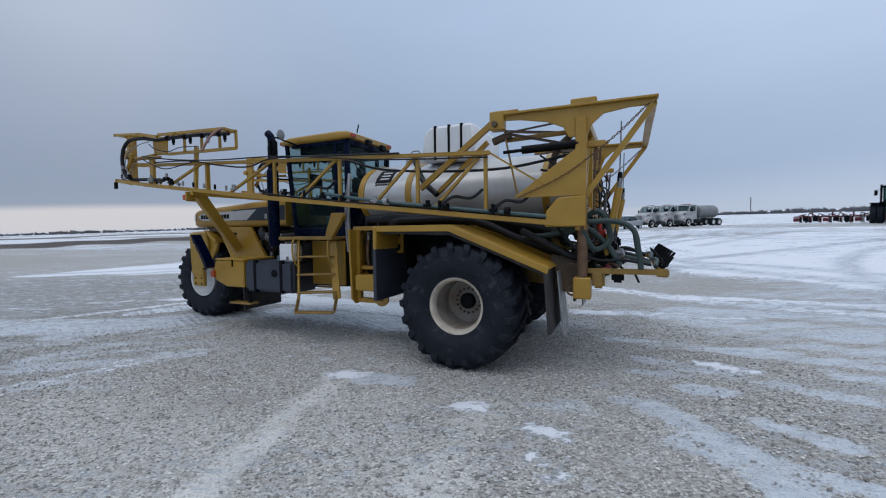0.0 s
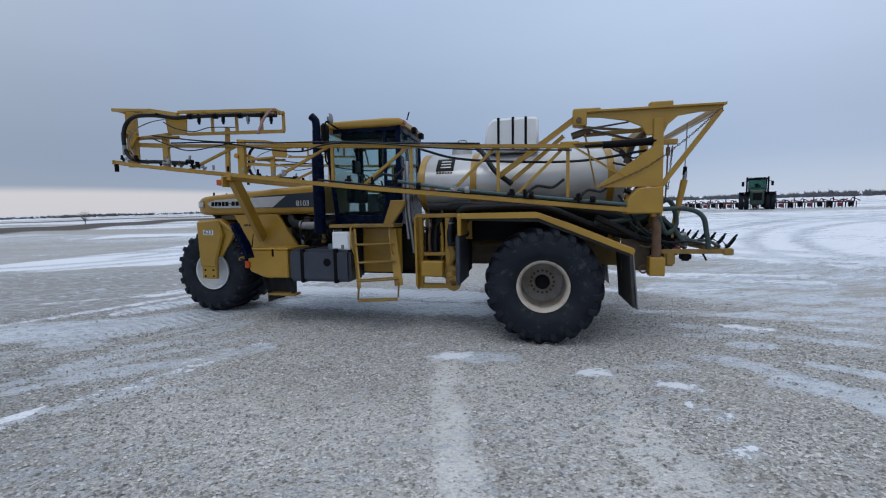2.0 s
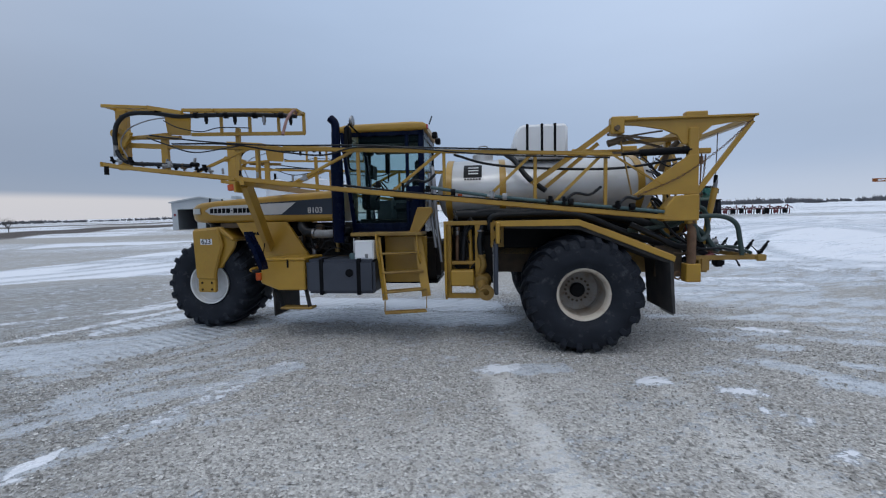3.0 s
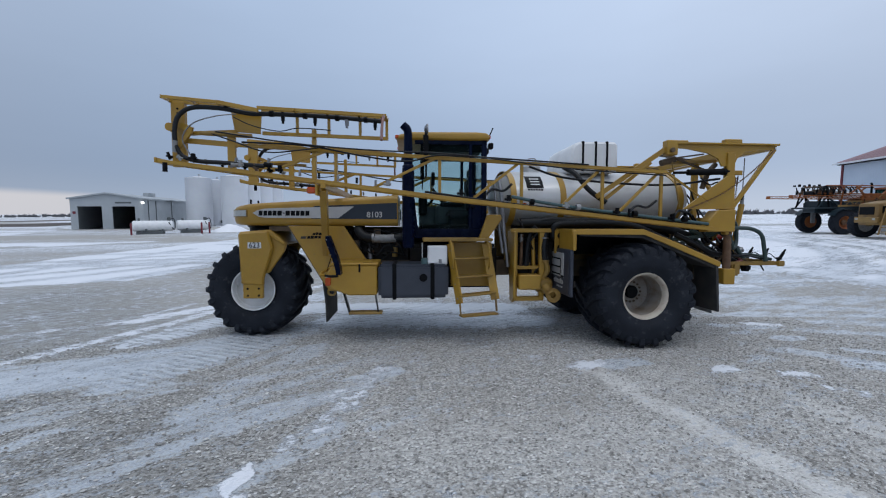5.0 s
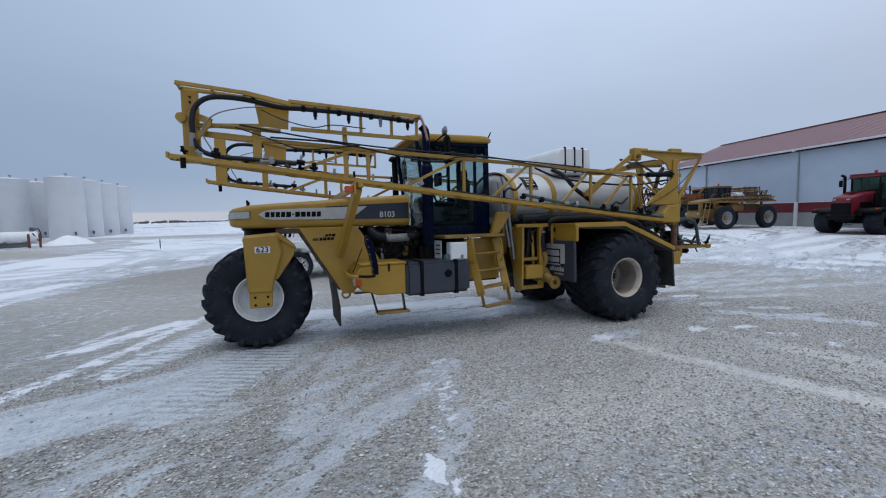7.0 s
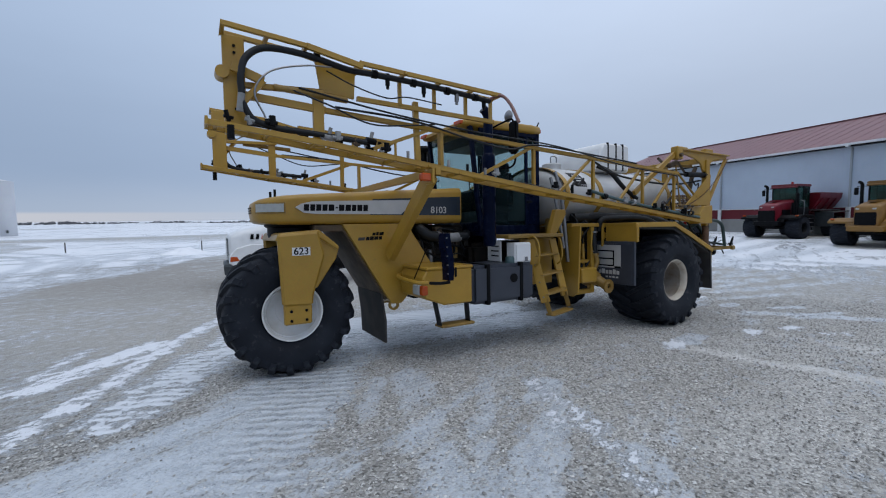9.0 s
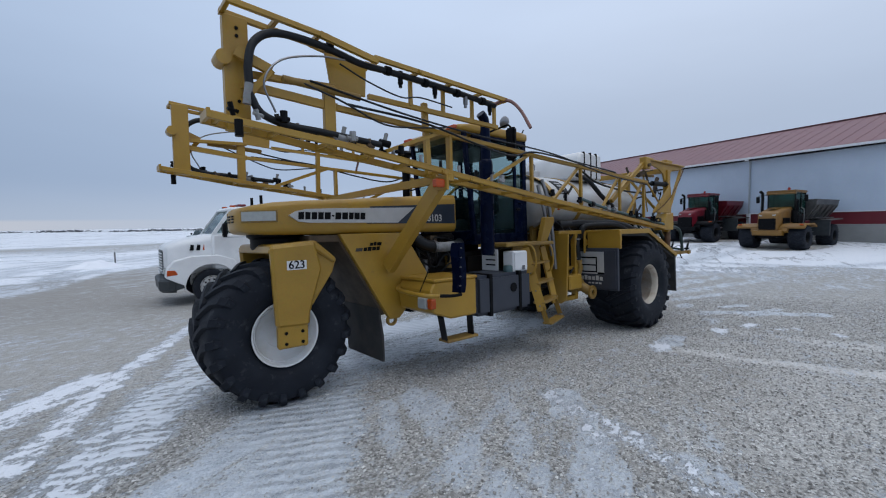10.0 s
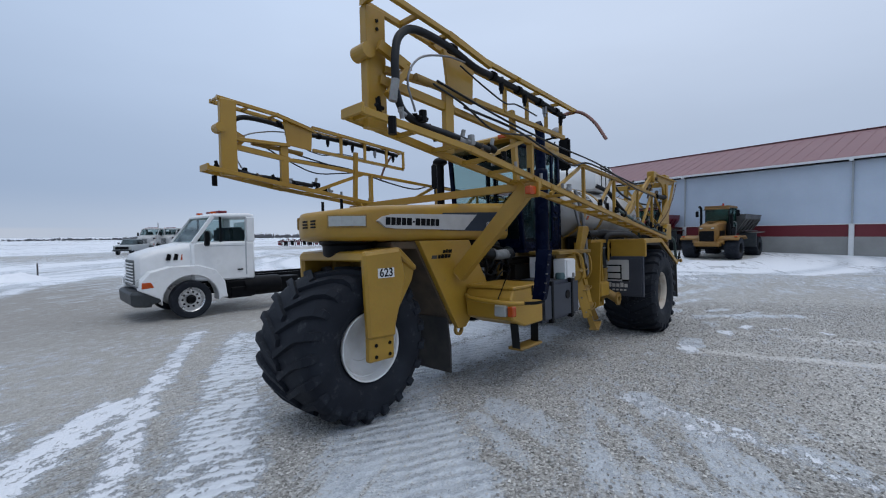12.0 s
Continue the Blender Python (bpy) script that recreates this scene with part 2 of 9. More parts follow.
def box(x0, x1, y0, y1, z0, z1, bev=0.008, bm=None, seg=1):
    one = bmesh.new()
    bmesh.ops.create_cube(one, size=1)
    for v in one.verts:
        v.co = Vector(((x0 + x1) / 2 + v.co.x * (x1 - x0), (y0 + y1) / 2 + v.co.y * (y1 - y0), (z0 + z1) / 2 + v.co.z * (z1 - z0)))
    bevel(one, min(bev, 0.3 * min(abs(x1 - x0), abs(y1 - y0), abs(z1 - z0))), seg)
    return merge(bm, one)


def merge(bm, one, m=None):
    if m is not None:
        bmesh.ops.transform(one, matrix=m, verts=one.verts[:])
    if bm is None:
        return one
    me = bpy.data.meshes.new("tmp")
    one.to_mesh(me)
    one.free()
    bm.from_mesh(me)
    bpy.data.meshes.remove(me)
    return bm


def prism(pts, a0, a1, axis="y", bev=0.006, bm=None):
    """A polygon (in the two other axes, in order) pushed from a0 to a1 along axis."""
    one = bmesh.new()

    def at(p, a):
        return Vector((p[0], a, p[1])) if axis == "y" else Vector((a, p[0], p[1])) if axis == "x" else Vector((p[0], p[1], a))
    va, vb = [one.verts.new(at(p, a0)) for p in pts], [one.verts.new(at(p, a1)) for p in pts]
    one.faces.new(va)
    one.faces.new(vb[::-1])
    for i in range(len(pts)):
        j = (i + 1) % len(pts)
        one.faces.new((va[j], va[i], vb[i], vb[j]))
    bmesh.ops.recalc_face_normals(one, faces=one.faces[:])
    bevel(one, bev)
    return merge(bm, one)


def bar(p0, p1, w=0.05, h=0.05, bm=None, bev=0.004, up=(0, 0, 1)):
    """A square tube from p0 to p1, w across and h high."""
    p0, p1 = Vector(p0), Vector(p1)
    d = p1 - p0
    n = d.length
    z = d.normalized()
    u = Vector(up)
    if abs(z.dot(u)) > 0.97:
        u = Vector((1, 0, 0))
    x = u.cross(z).normalized()
    y = z.cross(x)
    one = bmesh.new()
    bmesh.ops.create_cube(one, size=1)
    for v in one.verts:
        v.co = p0 + z * (v.co.z + 0.5) * n + x * v.co.x * w + y * v.co.y * h
    bevel(one, bev)
    return merge(bm, one)


def rod(p0, p1, r=0.02, bm=None, n=10, r2=None):
    p0, p1 = Vector(p0), Vector(p1)
    d = p1 - p0
    one = bmesh.new()
    bmesh.ops.create_cone(one, cap_ends=True, segments=n, radius1=r, radius2=r if r2 is None else r2, depth=d.length)
    m = Matrix.Translation((p0 + p1) / 2) @ d.to_track_quat("Z", "Y").to_matrix().to_4x4()
    return merge(bm, one, m)


def curve_points(pts, steps=6):
    """Catmull-Rom through the points."""
    pts = [Vector(p) for p in pts]
    q = [pts[0] * 2 - pts[1]] + pts + [pts[-1] * 2 - pts[-2]]
    out = []
    for i in range(1, len(q) - 2):
        a, b, c, d = q[i - 1:i + 3]
        for s in range(steps):
            t = s / steps
            out.append(0.5 * ((2 * b) + (c - a) * t + (2 * a - 5 * b + 4 * c - d) * t * t + (3 * b - a - 3 * c + d) * t ** 3))
    return out + [pts[-1]]


def pipe(pts, r=0.02, bm=None, n=8, steps=6):
    """A hose or bent tube along a smooth line."""
    line = curve_points(pts, steps)
    one = bmesh.new()
    rings, side = [], None
    for i, p in enumerate(line):
        d = (line[min(i + 1, len(line) - 1)] - line[max(i - 1, 0)]).normalized()
        if side is None:
            side = d.orthogonal().normalized()
        side = (side - d * side.dot(d)).normalized()
        other = d.cross(side)
        rings.append([one.verts.new(p + (side * math.cos(a) + other * math.sin(a)) * r) for a in (2 * math.pi * k / n for k in range(n))])
    for a, b in zip(rings, rings[1:]):
        for k in range(n):
            one.faces.new((a[k], a[(k + 1) % n], b[(k + 1) % n], b[k]))
    one.faces.new(rings[0][::-1])
    one.faces.new(rings[-1])
    return merge(bm, one)


def lathe(profile, n=48, axis="y", centre=(0, 0, 0), bm=None, closed=False, caps=True):
    """A profile of (radius, place along the axis) turned about the axis."""
    one = bmesh.new()
    rings = []
    for r, a in profile:
        ring = []
        for k in range(n):
            t = 2 * math.pi * k / n
            c, s = r * math.cos(t), r * math.sin(t)
            ring.append(one.verts.new({"y": (c, a, s), "x": (a, c, s), "z": (c, s, a)}[axis]))
        rings.append(ring)
    pairs = list(zip(rings, rings[1:])) + ([(rings[-1], rings[0])] if closed else [])
    for a, b in pairs:
        for k in range(n):
            one.faces.new((a[k], a[(k + 1) % n], b[(k + 1) % n], b[k]))
    if caps and not closed:
        for ring in (rings[0], rings[-1]):
            if (ring[0].co - ring[n // 2].co).length > 1e-4:
                one.faces.new(ring)
    bmesh.ops.remove_doubles(one, verts=one.verts[:], dist=1e-5)
    return merge(bm, one, Matrix.Translation(centre))


def loft(sections, bm=None, caps=True):
    """Skin over closed rings of points, one after the other."""
    one = bmesh.new()
    rings = [[one.verts.new(p) for p in s] for s in sections]
    n = len(rings[0])
    for a, b in zip(rings, rings[1:]):
        for k in range(n):
            one.faces.new((a[k], a[(k + 1) % n], b[(k + 1) % n], b[k]))
    if caps:
        one.faces.new(rings[0][::-1])
        one.faces.new(rings[-1])
    return merge(bm, one)


def rounded(hw, z0, z1, r, n=4):
    """A rounded rectangle (y, z), from the lower right round."""
    r = min(r, hw * 0.98, (z1 - z0) * 0.49)
    pts = []
    for cx, cz, a0 in ((hw - r, z1 - r, 0), (-hw + r, z1 - r, 90), (-hw + r, z0 + r, 180), (hw - r, z0 + r, 270)):
        for k in range(n + 1):
            a = radians(a0 + 90 * k / n)
            pts.append((cx + r * math.cos(a), cz + r * math.sin(a)))
    return pts


def lettering(name, body, size, m, mat, parent, depth=0.002, spacing=1.0):
    cu = bpy.data.curves.new(name, "FONT")
    cu.body, cu.size, cu.extrude, cu.align_x, cu.align_y, cu.space_character = body, size, depth, "CENTER", "CENTER", spacing
    cu.offset = 0.012 * size
    tmp = bpy.data.objects.new(name, cu)
    scene.collection.objects.link(tmp)
    bpy.context.view_layer.update()
    me = bpy.data.meshes.new_from_object(tmp.evaluated_get(bpy.context.evaluated_depsgraph_get()))
    bpy.data.objects.remove(tmp)
    me.materials.clear()
    me.materials.append(mat)
    ob = new(name, me)
    ob.parent = parent
    ob.matrix_local = m
    return ob


# ---------------------------------------------------------------- ground
def ease(v, lo, hi):
    t = np.clip((v - lo) / (hi - lo), 0, 1)
    return t * t * (3 - 2 * t)


def ground_z(x, y):
    """The yard falls off gently past the machine, then rises to the pad that the barn stands on."""
    s = (x - SITE.x) * math.cos(FALL_WAY) + (y - SITE.y) * math.sin(FALL_WAY)
    r2 = (x - SITE.x) ** 2 + (y - SITE.y) ** 2
    dip = -math.tan(FALL) * s * np.exp(-r2 / np.where(s < 0, 900.0, 150.0))
    return dip + 0.58 * ease(x, 9.0, 32.0) * (1 - 0.75 * ease(y, 42.0, 70.0))


def axis_steps(centre, n, a, b):
    return centre + a * np.sinh(b * np.linspace(-1, 1, n))


# small crisp patches of snow: (x, y, half length, half width, turn in degrees, amount)
SPOTS = [
    (-1.30, 5.70, 0.36, 0.15, -12, 0.90), (0.26, 4.58, 0.24, 0.13, -8, 0.90), (0.98, 3.98, 0.30, 0.10, -35, 0.80), (0.84, 3.46, 0.20, 0.08, -60, 0.90),
    (0.88, 3.20, 0.16, 0.06, -20, 0.92), (0.55, 2.72, 0.24, 0.09, -16, 0.92), (-6.16, 5.06, 0.26, 0.09, 62, 1.00), (-6.20, 4.76, 0.14, 0.07, 40, 0.94),
    (-5.22, 6.38, 0.20, 0.11, 40, 0.66), (-4.99, 6.33, 0.26, 0.12, 45, 0.70), (-5.70, 5.46, 0.20, 0.09, 50, 0.76), (3.93, 5.78, 0.45, 0.16, -35, 0.84),
]
# frozen puddles: the same
PUDDLES = [
    (-0.78, 5.47, 0.50, 0.24, -14, 1.0), (3.12, 4.98, 0.45, 0.20, -20, 0.95), (3.44, 3.85, 0.45, 0.20, -50, 0.95), (2.30, 3.60, 0.40, 0.16, -55, 0.85), (3.10, 3.15, 0.42, 0.15, -45, 0.95),
    (4.98, 6.48, 0.60, 0.22, -30, 0.90), (2.96, 5.55, 0.45, 0.15, -20, 0.82), (1.30, 4.60, 0.50, 0.25, -30, 0.72), (-7.9, 9.0, 1.5, 0.75, 4, 0.80), (-5.1, 7.2, 1.0, 0.5, 45, 0.58),
    (-4.4, 5.5, 0.7, 0.4, 30, 0.55), (1.9, 8.9, 1.6, 0.8, -25, 0.70),
]
# wheel lanes packed with white snow: (x, y) to (x, y), half width, amount
LANES = [
    (-2.3, 16.3, -6.0, 13.1, 0.16, 0.84), (-6.0, 13.1, -7.7, 11.3, 0.18, 0.82), (-7.7, 11.3, -9.6, 9.6, 0.16, 0.72), (-2.2, 14.9, -5.8, 11.9, 0.42, 0.80), (-5.8, 11.9, -7.5, 10.4, 0.44, 0.78),
    (-6.1, 13.5, -7.9, 12.4, 0.26, 0.86), (-4.15, 6.95, -5.35, 5.6, 0.17, 0.68), (-10.2, 12.0, -8.4, 12.3, 0.15, 0.70), (-8.4, 12.3, -6.9, 14.0, 0.15, 0.70), (5.0, 13.2, 7.2, 10.2, 0.40, 0.80),
    (7.2, 10.2, 9.4, 8.5, 0.40, 0.82), (-4.2, 12.0, 0.0, 9.8, 0.62, 0.98), (-3.9, 10.3, -0.2, 8.4, 0.55, 0.88), (6.5, 11.5, 13.0, 7.6, 0.35, 0.78), (3.2, 9.8, 6.6, 8.8, 0.30, 0.78),
]
# lanes of smooth or streaky ice, west and east of the machine's nose: the same
ICE_WEST = [
    (-11.5, 8.8, -7.8, 8.95, 0.85, 1.0), (-7.8, 8.95, -5.9, 9.5, 0.72, 1.0), (-5.9, 9.5, -2.5, 10.6, 0.60, 0.82), (-8.6, 7.05, -6.9, 7.76, 0.17, 0.86), (-6.9, 7.76, -4.0, 7.5, 0.20, 0.70),
    (-7.6, 5.45, -6.2, 6.1, 0.15, 0.82), (-6.2, 6.1, -4.1, 6.8, 0.25, 0.90), (-8.3, 6.5, -5.2, 8.74, 0.15, 0.78), (-7.6, 5.75, -4.4, 7.6, 0.15, 0.78), (-4.8, 8.5, -6.6, 6.7, 0.28, 0.84),
    (-5.5, 9.4, -7.4, 8.1, 0.42, 0.98), (-3.4, 10.2, 0.8, 8.2, 1.0, 0.74), (-9.3, 6.9, -6.6, 8.3, 0.16, 0.76), (-6.6, 4.7, -5.2, 5.5, 0.16, 0.70),
]
ICE_EAST = [
    (5.3, 8.6, 7.1, 6.9, 0.30, 0.92), (2.36, 4.5, 2.56, 3.6, 0.24, 0.96), (2.56, 3.6, 2.66, 2.4, 0.26, 0.94), (3.0, 6.2, 6.0, 3.4, 0.22, 0.82), (4.6, 8.8, 7.2, 6.0, 0.20, 0.80),
    (4.2, 9.6, 12.0, 4.4, 0.40, 0.84), (5.5, 9.8, 9.0, 8.2, 0.45, 0.88), (1.9, 5.2, 2.2, 4.5, 0.20, 0.74), (6.0, 7.2, 9.0, 4.2, 0.35, 0.80), (8.0, 6.6, 14.0, 1.0, 0.45, 0.84), (3.0, 7.4, 12.0, 2.2, 0.22, 0.86), (5.2, 5.4, 13.0, -0.6, 0.26, 0.84),
]
# pale fines dragged over the gravel by wheels: the same
DUST = [(-1.45, 5.5, -1.74, 4.1, 0.15, 0.85), (-1.74, 4.1, -2.02, 2.2, 0.18, 0.95), (0.45, 4.6, -0.12, 3.2, 0.20, 0.55), (-0.12, 3.2, -0.4, 1.6, 0.26, 0.75), (-0.9, 4.6, -0.5, 2.0, 0.5, 0.35), (-4.6, 4.6, -2.6, 3.6, 0.7, 0.3)]
# turning tracks of wheels in the snow: centre, radius
TURNS = [
    (13.0, 24.5, 16.7), (13.0, 24.5, 18.05), (13.0, 24.5, 19.35), (13.6, 24.0, 15.3), (24.0, 19.0, 12.9), (31.0, 30.0, 8.0), (31.0, 30.0, 9.8), (27.0, 5.0, 14.0), (27.0, 5.0, 15.9), (-2.0, 52.0, 26.0),
    (-2.0, 52.0, 27.9), (-22.0, 40.0, 19.0), (-22.0, 40.0, 20.9), (16.0, 70.0, 34.0), (16.0, 70.0, 36.0), (-8.0, 6.0, 21.5), (-8.0, 6.0, 23.4), (30.0, 110.0, 60.0), (30.0, 110.0, 62.0),
]

RUTS = [(-15.0, 27.5, -3.0, 24.0), (-14.0, 24.0, -8.0, 34.0), (-12.5, 32.5, 0.0, 29.0), (-10.0, 20.0, 3.0, 33.0), (-6.0, 38.0, 4.0, 30.0), (2.0, 46.0, 14.0, 38.0), (0.0, 36.0, 16.0, 44.0), (12.0, 20.0, 30.0, 24.0), (14.0, 8.0, 34.0, 2.0), (13.0, 5.0, 34.0, -2.0), (16.0, 26.0, 40.0, 40.0), (14.5, 4.4, 23.5, -0.6), (15.5, 6.4, 25.5, 2.2)]


def lattice(X, Y, size, seed=0):
    """Smooth noise, 0 to 1, with cells of the given size."""
    table = np.random.RandomState(seed).rand(64, 64)
    U, V = X / size, Y / size
    i, j = np.floor(U).astype(int), np.floor(V).astype(int)
    f, g = U - i, V - j
    f, g = f * f * (3 - 2 * f), g * g * (3 - 2 * g)
    a, b, c, d = table[i % 64, j % 64], table[(i + 1) % 64, j % 64], table[i % 64, (j + 1) % 64], table[(i + 1) % 64, (j + 1) % 64]
    return (a * (1 - f) + b * f) * (1 - g) + (c * (1 - f) + d * f) * g


def ragged(X, Y):
    """Bends straight outlines a little."""
    dx = 0.03 * np.sin(5.1 * Y + 1.7 * X) + 0.025 * np.sin(11.3 * Y - 7.9 * X + 1.0) + 0.015 * np.sin(19.0 * X + 23.0 * Y)
    dy = 0.03 * np.sin(4.3 * X - 2.1 * Y + 0.5) + 0.025 * np.sin(9.7 * X + 8.3 * Y) + 0.015 * np.sin(21.0 * X - 17.0 * Y)
    return X + dx, Y + dy


def lane_distance(X, Y, ax, ay, bx, by):
    t = np.clip(((X - ax) * (bx - ax) + (Y - ay) * (by - ay)) / ((bx - ax) ** 2 + (by - ay) ** 2), 0, 1)
    return np.hypot(X - ax - t * (bx - ax), Y - ay - t * (by - ay))


def tracks(X, Y):
    """Where wheels have run through the snow, 0 to 1."""
    rut = np.zeros_like(X)
    for cx, cy, r in TURNS:
        rut = np.maximum(rut, 1 - ease(np.abs(np.hypot(X - cx, Y - cy) - r), 0.15, 0.62))
    for ax, ay, bx, by in RUTS:
        rut = np.maximum(rut, 1 - ease(lane_distance(X, Y, ax, ay, bx, by), 0.2, 0.75))
    return rut


def snow_cover(X, Y):
    """How much snow lies at each place, 0 to 1, before the fine break-up."""
    wob = 0.9 * np.sin(0.55 * X + 1.3) * np.sin(0.47 * Y) + 0.5 * np.sin(1.3 * X - 0.7 * Y)
    cover = np.full_like(X, 0.37) + 0.10 * ease(np.hypot(X - SITE.x, Y - SITE.y), 6, 14)
    # thin broken snow over the lots to the north
    thin = 0.50 + 0.24 * lattice(X, 1.6 * Y, 7.0, 11)
    cover = np.maximum(cover, thin * ease(Y - 0.5 * np.abs(X + 3), 24, 30))
    # snowfield to the east of the gravel
    cover = np.maximum(cover, 1.08 * ease(X + 0.22 * Y + wob, 11.4, 15.2))
    # drift north of the gravel, then a cleared road, a strip of snow and the open lot before the tanks
    edge = np.where(X < -9, 19.6, 20.0 + 0.85 * (X + 9)) + wob * 0.5
    back = np.where(X > 4, 9e3, 31.2 + 1.55 * (X + 13.9)) + 0.8 * wob
    drift = ease(Y - edge, -0.6, 0.9) * (1 - ease(Y - back, -0.9, 0.9))
    cover = np.maximum(cover, 1.04 * drift)
    strip = ease(Y - 43.0 - wob, -0.7, 0.9) * (1 - ease(Y - 54.5 - 1.2 * wob, -1.5, 1.5)) * (1 - ease(X, -11.5, -8.5)) * ease(X, -34, -24)
    cover = np.maximum(cover, 1.0 * strip)
    fields = np.maximum(ease(Y, 108, 118), ease(Y, 64, 68) * ease(-X, 24, 28))
    cover = np.maximum(cover, 0.86 * fields)
    rut = tracks(X, Y)
    far = ease(np.hypot(X, Y), 34, 55)
    rut = np.maximum(rut, 0.7 * far * ease(np.sin(0.30 * (0.4 * X + Y) + 1.6 * np.sin(0.06 * X - 0.03 * Y)), 0.72, 0.95))
    cover = cover - 0.24 * rut * ease(cover, 0.6, 0.8)
    # snow cover lowered to darker ground in ovals under the parked machines
    for px, py, turn in ((24.8, -2.45, 148), (30.3, 1.5, 150), (34.5, 10.4, 150), (39.4, 15.5, 150), (1.7, 18.0, 154)):
        c, s = math.cos(radians(turn)), math.sin(radians(turn))
        u, v = ((X - px) * c + (Y - py) * s) / 4.2, (-(X - px) * s + (Y - py) * c) / 2.1
        cover = cover - 0.75 * (1 - ease(u * u + v * v, 0.5, 1.3)) * ease(cover, 0.6, 0.8)
    # wind-scoured, thinner streaks far out
    scour = 0.6 * lattice(0.5 * X - 0.2 * Y, 0.8 * X + 1.7 * Y, 26.0, 3) + 0.4 * lattice(0.8 * X, 2.4 * Y + X, 17.0, 7)
    cover = cover - 0.52 * ease(scour, 0.46, 0.74) * ease(np.hypot(X, Y), 21, 44)
    U, V = ragged(X, Y)
    cover = np.maximum(cover, spread(U, V, SPOTS))
    for ax, ay, bx, by, half, amount in LANES:
        d = lane_distance(U, V, ax, ay, bx, by) / half
        cover = np.maximum(cover, amount * (1 - 0.55 * ease(d, 0.55, 1.5)) * (d < 2.4))
    return np.clip(cover, 0, 1.2)


def spread(U, V, spots):
    """Oval patches, thinning to their rims."""
    out = np.zeros_like(U)
    for px, py, ha, hb, turn, amount in spots:
        c, s = math.cos(radians(turn)), math.sin(radians(turn))
        u, v = ((U - px) * c + (V - py) * s) / ha, (-(U - px) * s + (V - py) * c) / hb
        out = np.maximum(out, amount * np.clip(1.7 - (u * u + v * v), 0, 1))
    return out


def banded(X, Y, lanes):
    """Lanes that thin out to both sides."""
    out = np.zeros_like(X)
    for ax, ay, bx, by, half, amount in lanes:
        d = lane_distance(X, Y, ax, ay, bx, by) / half
        out = np.maximum(out, amount * (1 - ease(d, 0.6, 1.7)))
    return out


def ice_cover(X, Y):
    """How much of the gravel is glazed over, 0 to 1, before the fine break-up."""
    U, V = ragged(X, Y)
    west = 0.34 * (1 - ease(X, -4.0, -1.5)) * (1 - ease(V, 9.5, 12.0))
    east = 0.57 * ease(X + 0.3 * Y, 4.0, 8.5)
    base = np.maximum(west, east) * (0.5 + lattice(X, Y, 2.2, 5))
    base = np.maximum(base, (0.62 + 0.26 * ease(X, 2.0, 6.0)) * ease(np.hypot(X - SITE.x, Y - SITE.y), 9, 15) * lattice(0.7 * X + 0.3 * Y, 1.8 * Y - 0.4 * X, 3.4, 9))
    out = np.maximum(base, spread(U, V, PUDDLES))
    return np.maximum(out, np.maximum(banded(U, V, ICE_WEST), banded(U, V, ICE_EAST)))


def lane_prints(X, Y):
    """Where wheels have pressed their tread into snow and ice."""
    return np.clip(banded(X, Y, [r for r in LANES if r[4] > 0.4] + [r for r in ICE_WEST if r[4] in (0.42, 0.60, 1.0)]), 0, 1)


def bare_soil(X, Y):
    """Dark ploughed strips far out in the north-west fields, and darker gravel round the lorry."""
    r, az = np.hypot(X - SITE.x, Y - SITE.y), np.degrees(np.arctan2(Y - SITE.y, X - SITE.x))
    mid = 96 + 34 * ease(-az, -126, -108) + 4 * np.sin(az * 0.9)
    near = 1 - ease(np.abs(r - mid), 14, 22)
    off = 1 - ease(np.abs(r - 205 - 10 * np.sin(az * 0.5)), 14, 24)
    dark_gravel = 0.24 * (1 - ease(np.hypot((X - 2.0) / 10.0, (Y - 24.0) / 8.0), 0.55, 1.25))
    return np.maximum(np.maximum(near, 0.8 * off) * ease(az, 98, 104), dark_gravel)


